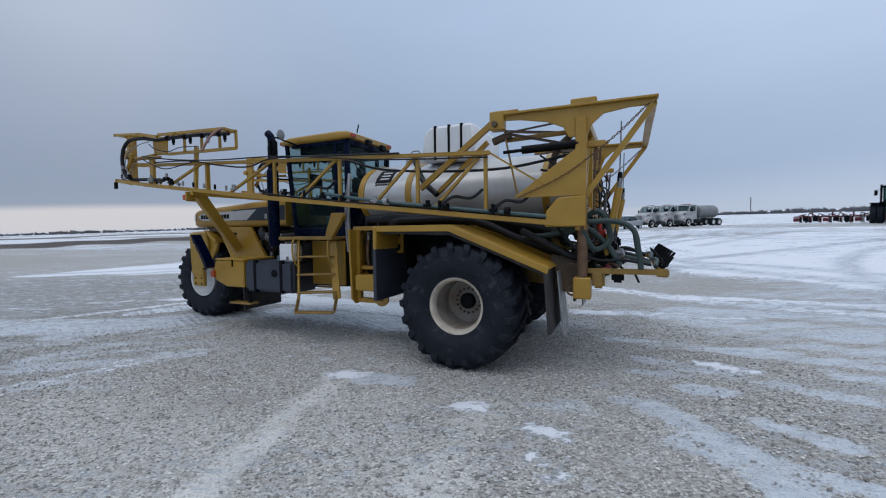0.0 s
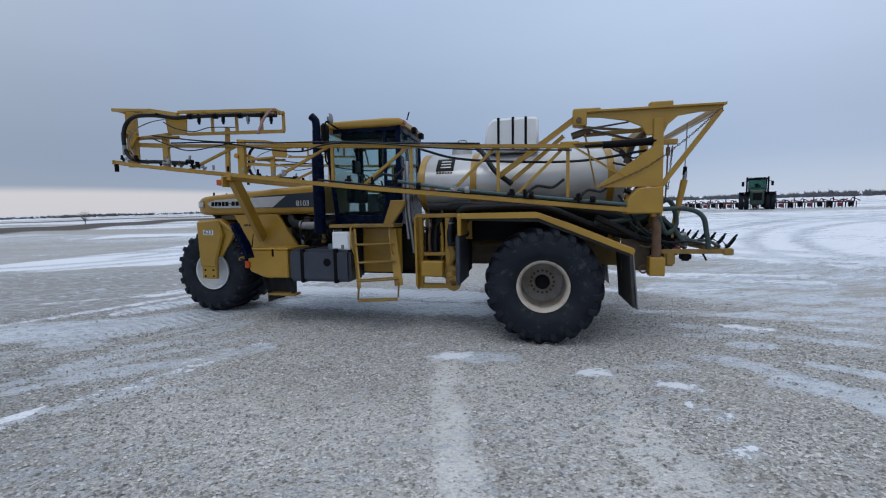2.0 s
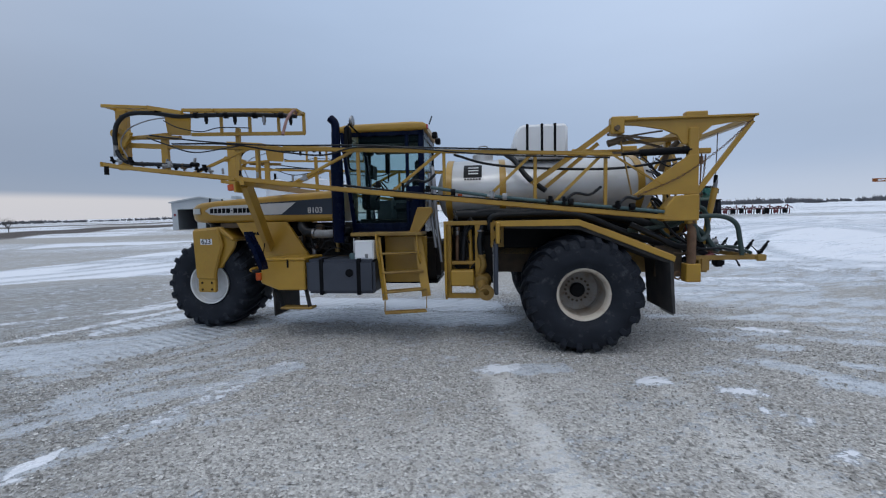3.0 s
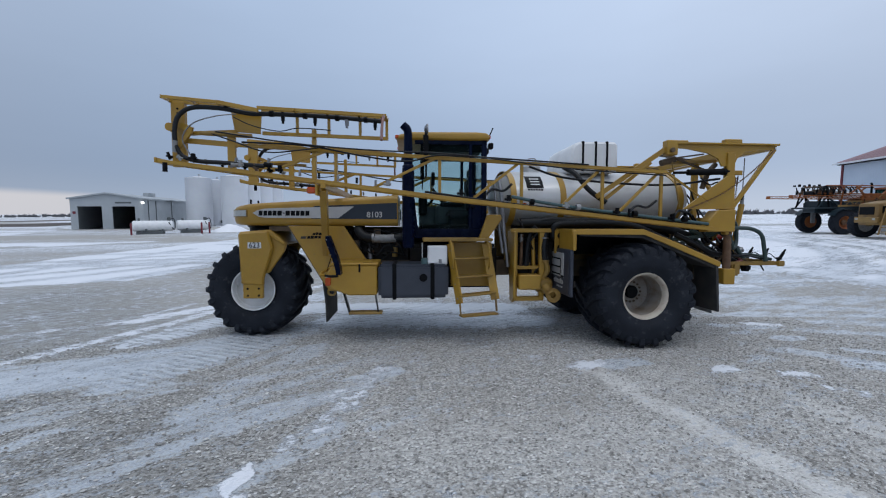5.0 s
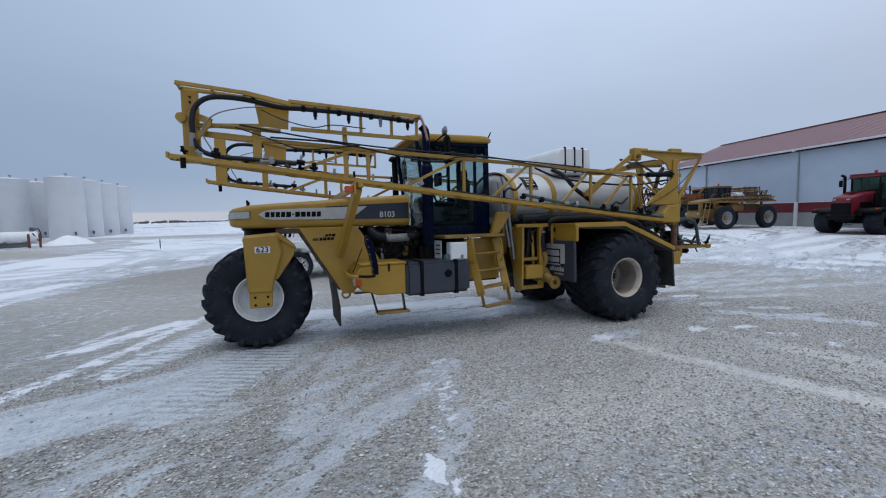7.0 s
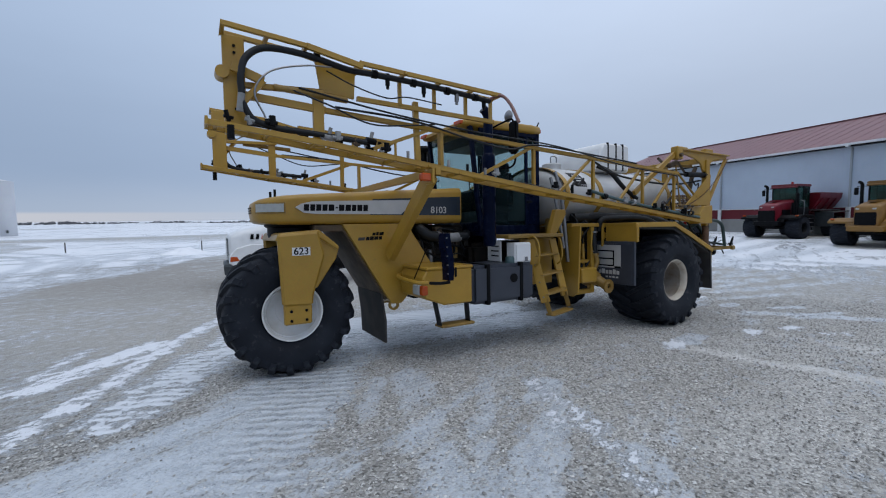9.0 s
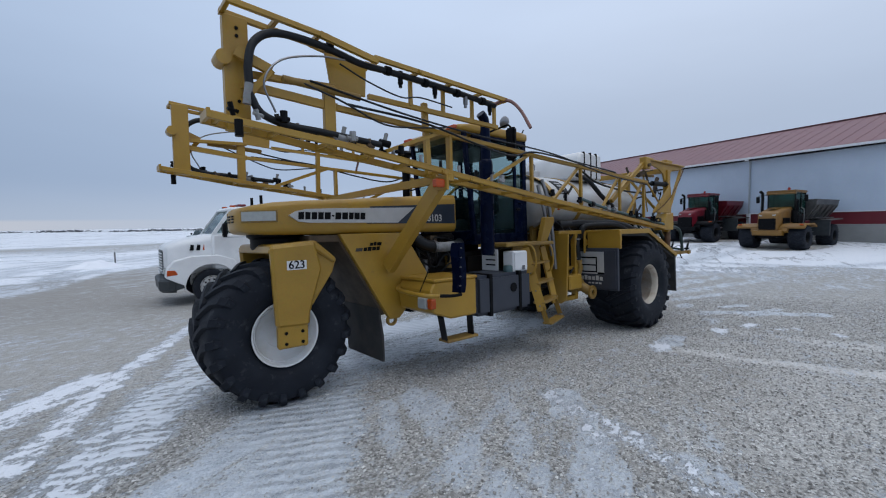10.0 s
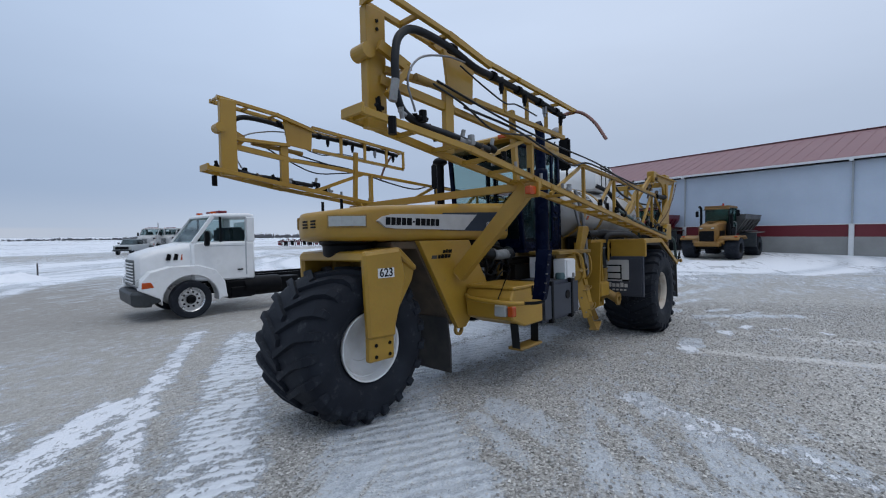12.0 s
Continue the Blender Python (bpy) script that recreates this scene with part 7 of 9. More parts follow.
def barn():
    b = thing("storage_barn", pose(25.7, -10.3, 0.0, 0, 0, 52.4), "long pale metal barn with maroon roof and red wall band", "barn")
    x0, x1, D, H, R = -34.0, 37.6, 15.6, 7.02, 10.2
    part("base_wall", box(x0, x1, -D, 0.0, -0.3, 1.76, 0.02), CONCRETE, b)
    part("red_band", box(x0, x1, -D + 0.02, -0.03, 1.76, 2.62, 0.0), BARN_RED, b)
    part("wall", box(x0, x1, -D + 0.05, -0.06, 2.62, H, 0.0), BARN_WALL, b)
    ribs = bmesh.new()
    for k in range(int((x1 - x0) / 0.3)):
        box(x0 + 0.15 + 0.3 * k, x0 + 0.18 + 0.3 * k, -0.06, -0.054, 2.64, H - 0.15, 0.0, ribs)
    tagged(part("wall_ribs", ribs, BARN_WALL, b), kind="stuff")
    part("drip_edge", box(x0, x1, -0.03, 0.02, 2.60, 2.66, 0.0), WHITE_PAINT, b)
    for s in (x0, x1):
        part("gable", prism([(-0.1, H), (-D / 2, R - 0.25), (-D + 0.1, H)], s - 0.1, s + 0.1, "x", 0.0), BARN_WALL, b)
        part("corner_trim", box(s - 0.12, s + 0.12, -0.14, 0.02, 1.76, H, 0.0), BARN_RED, b)
    part("roof", prism([(0.45, H - 0.05), (0.45, H + 0.12), (-D / 2, R), (-D - 0.45, H + 0.12), (-D - 0.45, H - 0.05), (-D / 2, R - 0.2)], x0 - 0.5, x1 + 0.5, "x", 0.0), BARN_ROOF, b)
    ribs = bmesh.new()
    for k in range(int((x1 - x0) / 0.91)):
        x = x0 + 0.4 + 0.91 * k
        bar((x, 0.45, H + 0.135), (x, -D / 2, R + 0.015), 0.04, 0.012, ribs, 0.0)
    tagged(part("roof_ribs", ribs, BARN_ROOF, b), kind="stuff")
    part("ridge_cap", bar((x0 - 0.5, -D / 2, R + 0.03), (x1 + 0.5, -D / 2, R + 0.03), 0.4, 0.06), BARN_ROOF, b)
    part("gutter", bar((x0 - 0.5, 0.52, H + 0.03), (x1 + 0.5, 0.52, H + 0.03), 0.18, 0.15), WHITE_PAINT, b, "white gutter with snow along the eave")
    # black strip under the eave makes the dark line below the gutter
    part("dark_eave_strip", box(x0, x1, 0.0, 0.45, H - 0.12, H - 0.04, 0.0), BLACK, b)
    for x in (0.0, 10.9, 20.85, 31.2, -10.6, -21.0):
        part("downpipe", box(x - 0.13, x + 0.13, 0.0, 0.16, 0.2, 2.65, 0.01), WHITE_PAINT, b)
        part("downpipe", box(x - 0.05, x + 0.05, -0.05, 0.08, 2.65, H, 0.01), SHED_GREY, b)
        part("gutter_outlet", box(x - 0.10, x + 0.10, 0.40, 0.64, H - 0.16, H - 0.02, 0.01), WHITE_PAINT, b)


def silo(x, y, H=9.0, R=2.2):
    b = thing("silo", place(x, y, 0), "tall white cylindrical liquid storage tank with low conical top", "silo", "storage tanks")
    part("shell", lathe([(0.0, -0.2), (R, -0.2), (R, H - 0.02), (R - 0.03, H), (0.45, H + 0.35), (0.0, H + 0.36)], 40, "z"), SILO_WHITE, b, smooth=True)
    for z in (H - 0.05,):
        part("seam_ring", lathe([(R - 0.01, z - 0.03), (R + 0.025, z - 0.03), (R + 0.025, z + 0.03), (R - 0.01, z + 0.03)], 40, "z"), SILO_WHITE, b)
    part("vent", lathe([(0.0, H + 0.75), (0.22, H + 0.7), (0.22, H + 0.6), (0.12, H + 0.58), (0.12, H + 0.3)], 14, "z", (0.2, -0.4, 0)), SHED_GREY, b)
    part("outlet_valve", box(0.5, 0.75, -R - 0.25, -R + 0.05, 0.5, 1.0, 0.03), SHED_DARK, b)
    return b


def shed():
    m = place(-26.0, 85.0, -14)
    b = thing("machine_shed", m, "pale grey metal shed with two open dark doorways", "shed")
    W, D, H, P = 9.7, 30.0, 4.7, 5.5
    d = [(0.0, 0.95), (0.95, 4.15), (4.15, 5.55), (5.55, 8.65), (8.65, W)]
    for (x0, x1), lo in zip(d, (0, 3.55, 0, 3.55, 0)):
        part("front_wall", box(x0, x1, 0.0, 0.2, lo - (0.3 if lo == 0 else 0), H, 0.0), SHED_GREY, b)
    part("gable", prism([(0.0, H), (W / 2, P), (W, H)], 0.0, 0.2, "y", 0.0), SHED_GREY, b)
    part("side_wall", box(W - 0.2, W, 0.2, D, -0.3, H, 0.0), SHED_GREY, b)
    part("side_wall", box(0, 0.2, 0.2, D, -0.3, H, 0.0), SHED_GREY, b)
    part("back_wall", box(0.2, W - 0.2, D - 0.2, D, -0.3, H, 0.0), SHED_DARK, b)
    part("roof", prism([(-0.3, H - 0.05), (W / 2, P + 0.0), (W + 0.3, H - 0.05), (W + 0.3, H + 0.15), (W / 2, P + 0.22), (-0.3, H + 0.15)], -0.3, D + 0.2, "y", 0.0), SHED_GREY, b)
    part("partition", box(4.6, 4.8, 0.2, D - 0.2, 0.0, H, 0.0), SHED_DARK, b)
    part("floor_slab", box(0.2, W - 0.2, 0.2, D - 0.2, -0.2, 0.02, 0.0), SHED_DARK, b)
    for z in (1.6, 2.9):
        part("girt", box(0.95, 4.15, 8.0, 8.15, z, z + 0.2, 0.0), SHED_GREY, b)
    part("girt", box(5.9, 8.4, 7.0, 8.0, 0.0, 1.3, 0.05), SHED_GREY, b)
    for x in (11.0, 14.0, 21.0):
        part("downpipe", box(W, W + 0.1, x - 9, x - 8.85, 0.3, H - 0.2, 0.0), SHED_DARK, b)
    part("roof_vent", box(W / 2 + 0.4, W / 2 + 1.3, 12.0, 15.0, P - 0.2, P + 0.7, 0.05), SHED_GREY, b)
    part("wall_lamp", box(W - 0.1, W + 0.25, -0.25, 0.1, H - 0.70, H - 0.42, 0.05), LIT_LENS, b, "lit white wall lamp")
    part("sign_bars", box(6.0, 8.2, -0.04, 0.0, 4.0, 4.25, 0.0), SHED_DARK, b, "dark sign above the doorway")
    part("wall_sign", box(0.3, 0.7, -0.04, 0.0, 2.4, 2.8, 0.0), BARN_RED, b)


def fuel_store(x, y, L):
    b = thing("fuel_store_tank", place(x, y, 4), "white horizontal fuel tank on a dark skid", "fuel tank", "fuel tanks")
    R = 0.62
    prof = [(0.0, -L / 2 - 0.14), (0.35, -L / 2 - 0.10), (0.55, -L / 2), (R, -L / 2 + 0.08), (R, L / 2 - 0.08), (0.55, L / 2), (0.35, L / 2 + 0.10), (0.0, L / 2 + 0.14)]
    part("shell", lathe(prof, 28, "x", (0, 0, 0.95)), WHITE_PAINT, b, smooth=True)
    part("skid", box(-L / 2 + 0.3, L / 2 - 0.8, -0.5, 0.5, -0.05, 0.34, 0.03), SHED_DARK, b)
    for s in (-0.7, 0.9):
        part("saddle", box(s - 0.1, s + 0.1, -0.55, 0.55, 0.2, 0.6, 0.02), SHED_DARK, b)
    part("pump", box(L / 2 - 0.55, L / 2 - 0.2, -0.15, 0.2, 1.5, 1.95, 0.04), SHED_DARK, b)
    part("pump_hose", pipe([(L / 2 - 0.2, 0, 1.7), (L / 2 + 0.1, -0.2, 1.8), (L / 2 + 0.25, -0.3, 1.1), (L / 2 + 0.1, -0.5, 0.5), (L / 2 - 0.4, -0.6, 1.4)], 0.05), HOSE, b)
    part("vent_pipe", rod((-L / 2 + 0.6, 0, 1.5), (-L / 2 + 0.6, 0, 1.85), 0.12, n=10), SHED_DARK, b)


def bollard(x, y):
    b = thing("bollard", place(x, y, 0), "red steel guard post beside the fuel tanks", "bollard", "guard posts")
    part("post", lathe([(0.0, -0.1), (0.10, -0.1), (0.10, 1.28), (0.06, 1.36), (0.0, 1.38)], 14, "z"), BARN_RED, b, smooth=True)


def snow_mound(name, x, y, a, c, h, label):
    n, rings = 40, 10
    sec = []
    for k in range(rings):
        f = k / (rings - 1)
        z = h * (1 - f * f) * (1 - 0.3 * f)
        sec.append([(a * max(f, 0.01) * math.cos(t) * (1 + 0.18 * noise.noise(Vector((math.cos(t) * 2, math.sin(t) * 2, x)))), c * max(f, 0.01) * math.sin(t), z * (1 + 0.35 * noise.noise(Vector((math.cos(t) * f * 3, math.sin(t) * f * 3, y)))) - 0.02) for t in (2 * math.pi * j / n for j in range(n))])
    ob = link(name, loft(sec), SNOW, smooth=True)
    ob.matrix_world = place(x, y, 10)
    return tagged(ob, label, "snow pile", kind="stuff")


WHEELS = {}


def yard_wheel(parent, x, y, R, w, rim, tyre_mat=RUBBER, rim_r=0.5, lugs=22, z=None):
    """A wheel on its parent: tyre and rim; rim_r is the rim's share of the radius."""
    key = (round(R, 2), round(w, 2), rim_r, lugs)
    if key not in WHEELS:
        h, b = w / 2, R * rim_r
        body = lathe([(b, h * 0.8), (b + 0.05 * R, h * 0.95), (R * 0.75, h), (R * 0.93, h * 0.92), (R * 0.965, h * 0.6), (R * 0.965, -h * 0.6), (R * 0.93, -h * 0.92), (R * 0.75, -h), (b + 0.05 * R, -h * 0.95), (b, -h * 0.8)], 36, closed=True)
        for k in range(lugs):
            for s in (1, -1):
                t0 = 2 * math.pi * (k + 0.25 * s) / lugs
                rings = []
                for a, dt, r in ((0.0, 0.0, R), (0.6 * h * s, 0.12, R), (1.0 * h * s, 0.2, R * 0.93)):
                    rings.append([(rr * math.cos(t0 + dt + dw), a, rr * math.sin(t0 + dt + dw)) for rr, dw in ((r * 0.95, -0.05), (r * 0.95, 0.05), (r, 0.035), (r, -0.035))])
                loft(rings, body)
        disc = lathe([(0.0, 0.06 * w), (b * 0.3, 0.10 * w), (b * 0.35, 0.0), (b * 0.8, 0.05 * w), (b * 0.9, 0.3 * w), (b, h * 0.8), (b * 1.04, h * 0.86), (b * 1.04, h * 0.78), (b * 0.97, 0.0), (b, -h * 0.8)], 36)
        WHEELS[key] = (finished(body, "tyre", tyre_mat), finished(disc, "rim", rim))
    tm, rm = WHEELS[key]
    wh = new("wheel")
    wh.parent = parent
    wh.matrix_local = pose(x, y, R - 0.02 if z is None else z, 0, 0, 0 if y >= 0 else 180)
    t = new("tyre", tm)
    t.parent = wh
    if rm.materials[0] != rim:
        rm = rm.copy()
        rm.materials[0] = rim
    r = new("rim", rm)
    r.parent = wh
    return wh


def glazed_cab(parent, x0, x1, hw, z0, z1, body, roof, sill=0.45, overhang=0.12, glass=None):
    """Cab with corner posts, panes all round and a rounded roof; front at x1."""
    c = new("cab")
    c.parent = parent
    glass = glass or DARK_GLASS
    zs = z0 + sill
    part("cab_base", box(x0, x1, -hw, hw, z0, zs, 0.03), body, c)
    for s in (1, -1):
        for x in (x0, (x0 + x1) / 2 - 0.1, x1 - 0.08):
            part("cab_post", box(x, x + 0.08, min(s * (hw - 0.07), s * hw), max(s * (hw - 0.07), s * hw), zs, z1, 0.0), BLACK, c)
        part("window_pane", box(x0 + 0.08, (x0 + x1) / 2 - 0.1, s * (hw - 0.04), s * (hw - 0.03), zs, z1, 0.0), glass, c)
        part("window_pane", box((x0 + x1) / 2 - 0.02, x1 - 0.08, s * (hw - 0.04), s * (hw - 0.03), zs, z1, 0.0), glass, c)
    part("windscreen", box(x1 - 0.04, x1 - 0.03, -hw + 0.07, hw - 0.07, zs, z1, 0.0), glass, c)
    part("rear_pane", box(x0 + 0.03, x0 + 0.04, -hw + 0.07, hw - 0.07, zs, z1, 0.0), glass, c)
    part("seat", box(x0 + 0.25, x0 + 0.75, -0.28, 0.28, zs - 0.1, zs + 0.65, 0.1, seg=2), SEAT_CLOTH, c)
    part("roof", box(x0 - overhang, x1 + overhang, -hw - 0.05, hw + 0.05, z1, z1 + 0.16, 0.05, seg=2), roof, c, smooth=True)
    return c


def sided(s, x0, x1, y0, y1, z0, z1, bev=0.0, seg=1):
    """A box on one side of the centre line: s is 1 or -1."""
    return box(x0, x1, min(s * y0, s * y1), max(s * y0, s * y1), z0, z1, bev, seg=seg)


def floater(m, paint, dusty, label, hopper=RUSTY, guards=None, grille=(1.22, 1.92, 0.46)):
    """Four-wheeled spreader tractor with a hopper body behind the cab; front at +x."""
    b = thing("spreader_truck", m, label, "farm truck", "parked spreaders")
    guards = guards or paint
    for x in (0.0, -4.6):
        for s in (1, -1):
            yard_wheel(b, x, s * 1.32, 0.76, 0.85, BLACK, rim_r=0.45)
    part("frame", box(-6.6, 0.9, -0.45, 0.45, 0.72, 1.1, 0.03), BLACK, b)
    part("front_axle", box(-0.16, 0.16, -1.1, 1.1, 0.62, 0.9, 0.04), BLACK, b)
    bonnet = part("bonnet", loft([[(x, y, z) for y, z in rounded(hw, z0, z1, 0.14)] for x, hw, z0, z1 in ((1.12, 0.46, 1.02, 2.16), (1.02, 0.53, 0.98, 2.28), (0.2, 0.56, 1.0, 2.48), (-0.95, 0.60, 1.0, 2.64))]), paint, b, smooth=True)
    z0, z1, hw = grille
    part("grille", box(1.06, 1.16, -hw, hw, z0, z1, 0.03, seg=2), BLACK, bonnet)
    for k in range(5):
        z = z0 + (z1 - z0) * (k + 0.5) / 5
        part("grille_bar", box(1.155, 1.172, -hw + 0.05, hw - 0.05, z - 0.012, z + 0.012, 0.0), BLACK, bonnet)
    part("bonnet_vent", box(-0.5, 0.5, -0.2, 0.2, 2.50, 2.60, 0.04, seg=2), paint, bonnet)
    part("bumper", prism([(1.18, 0.86), (1.22, 0.95), (1.20, 1.16), (0.7, 1.20), (0.7, 0.86)], -0.78, 0.78, "y", 0.03), guards, b)
    for s in (1, -1):
        part("headlamp", sided(s, 1.04, 1.13, 0.26, 0.44, 2.06, 2.16, 0.02), CLEAR_LENS, bonnet)
        part("bonnet_louvre", sided(s, -0.6, 0.4, 0.555, 0.60, 1.5, 1.95, 0.02), BLACK, bonnet)
        part("fender_apron", prism([(0.66, 1.0), (0.95, 1.12), (0.78, 1.40), (0.58, 1.40)], min(s * 0.5, s * 0.95), max(s * 0.5, s * 0.95), "y", 0.02), guards, b)
        fender = part("fender", prism([(0.82, 1.28), (0.84, 1.40), (0.58, 1.58), (-0.78, 1.60), (-1.12, 1.44), (-1.12, 1.34), (-0.75, 1.50), (0.5, 1.48)], min(s * 0.60, s * 1.80), max(s * 0.60, s * 1.80), "y", 0.02), guards, b)
        part("marker_lamp", sided(s, 0.70, 0.80, 1.52, 1.70, 1.50, 1.58, 0.01), AMBER, fender)
        part("exhaust_pipe", pipe([(-0.72, s * 0.95, 1.6), (-0.72, s * 0.95, 3.35), (-0.68, s * 0.96, 3.58), (-0.5, s * 1.0, 3.68)] if s < 0 else [(-0.72, 0.92, 1.6), (-0.72, 0.92, 2.9), (-0.66, 0.92, 3.06)], 0.085, n=12), BLACK, b, smooth=True)
        part("air_filter", rod((-0.55, s * 0.82, 1.65), (-0.55, s * 0.82, 2.42), 0.15, n=16), BLACK, b, smooth=True)
        part("mirror", sided(s, -0.95, -0.85, 1.18, 1.38, 2.95, 3.38, 0.03), BLACK, b)
        part("mirror_arm", bar((-1.0, s * 0.75, 3.45), (-0.9, s * 1.28, 3.42), 0.03, 0.03), BLACK, b)
        part("side_panel", sided(s, -2.7, -1.15, 0.5, 1.05, 0.9, 1.55, 0.04), BLACK, b)
        for k in range(4):
            part("step", sided(s, -1.75, -1.2, 1.05, 1.42, 0.45 + 0.29 * k, 0.50 + 0.29 * k), STEEL, b)
        for x in (-1.72, -1.22):
            part("step_side", bar((x, s * 1.40, 0.42), (x, s * 1.12, 1.55), 0.05, 0.03), BLACK, b)
        part("hand_rail", pipe([(-1.15, s * 1.1, 1.5), (-1.12, s * 1.14, 2.4), (-1.05, s * 1.0, 2.6)], 0.025, n=6), STEEL, b)
        part("rear_fender", prism([(-3.45, 1.72), (-3.45, 1.78), (-5.7, 1.85), (-5.7, 1.79)], min(s * 0.7, s * 1.80), max(s * 0.7, s * 1.80), "y", 0.0), HOPPER_GREY, b)
        part("fender_skirt", sided(s, -3.62, -3.45, 0.72, 1.76, 0.75, 1.78, 0.01), BUMPER_GREY, b)
    glazed_cab(b, -2.6, -0.95, 0.76, 1.5, 3.56, BLACK, paint, 0.62, 0.13, TRACTOR_GLASS)
    part("roof_visor", box(-0.98, -0.74, -0.80, 0.80, 3.46, 3.56, 0.03), paint, b)
    part("wiper", bar((-0.93, -0.1, 2.1), (-0.92, 0.25, 2.75), 0.02, 0.02), BLACK, b)
    part("beacon", lathe([(0.0, 3.92), (0.07, 3.90), (0.08, 3.76), (0.1, 3.71)], 14, "z", (-1.5, 0.2, 0)), RED_LENS, b)
    # the hopper: sloping sides, an upright rim, ribs and a deck over the rear wheels
    def ring(x0, x1, w, z):
        return [(x0, w, z), (x1, w, z), (x1, -w, z), (x0, -w, z)]
    hop = part("hopper", loft([ring(-3.1, -6.5, 0.55, 1.75), ring(-2.9, -7.0, 1.22, 2.80), ring(-2.9, -7.0, 1.24, 3.12), ring(-2.95, -6.95, 1.19, 3.12), ring(-2.95, -6.95, 1.17, 2.82), ring(-3.15, -6.45, 0.5, 1.82)]), hopper, b)
    part("rim_bar", box(-7.02, -2.88, -1.28, -1.23, 3.05, 3.14, 0.0), dusty, hop)
    part("rim_bar", box(-7.02, -2.88, 1.23, 1.28, 3.05, 3.14, 0.0), dusty, hop)
    part("rim_bar", box(-2.92, -2.86, -1.28, 1.28, 3.05, 3.14, 0.0), dusty, hop)
    for x in (-3.3, -4.2, -5.1, -6.0, -6.8):
        for s in (1, -1):
            part("hopper_rib", bar((x, s * 0.58, 1.75), (x, s * 1.23, 2.74), 0.06, 0.06), hopper, hop)
    part("hopper_deck", box(-6.3, -2.95, -1.2, 1.2, 1.88, 1.96, 0.0), HOPPER_GREY, b)
    part("hydraulic_tank", box(-3.3, -2.8, -1.0, 0.2, 1.2, 2.3, 0.05, seg=2), BLACK, b)
    part("spinner_guard", box(-7.3, -6.5, -1.0, 1.0, 0.8, 1.3, 0.05), BLACK, b)
    return b


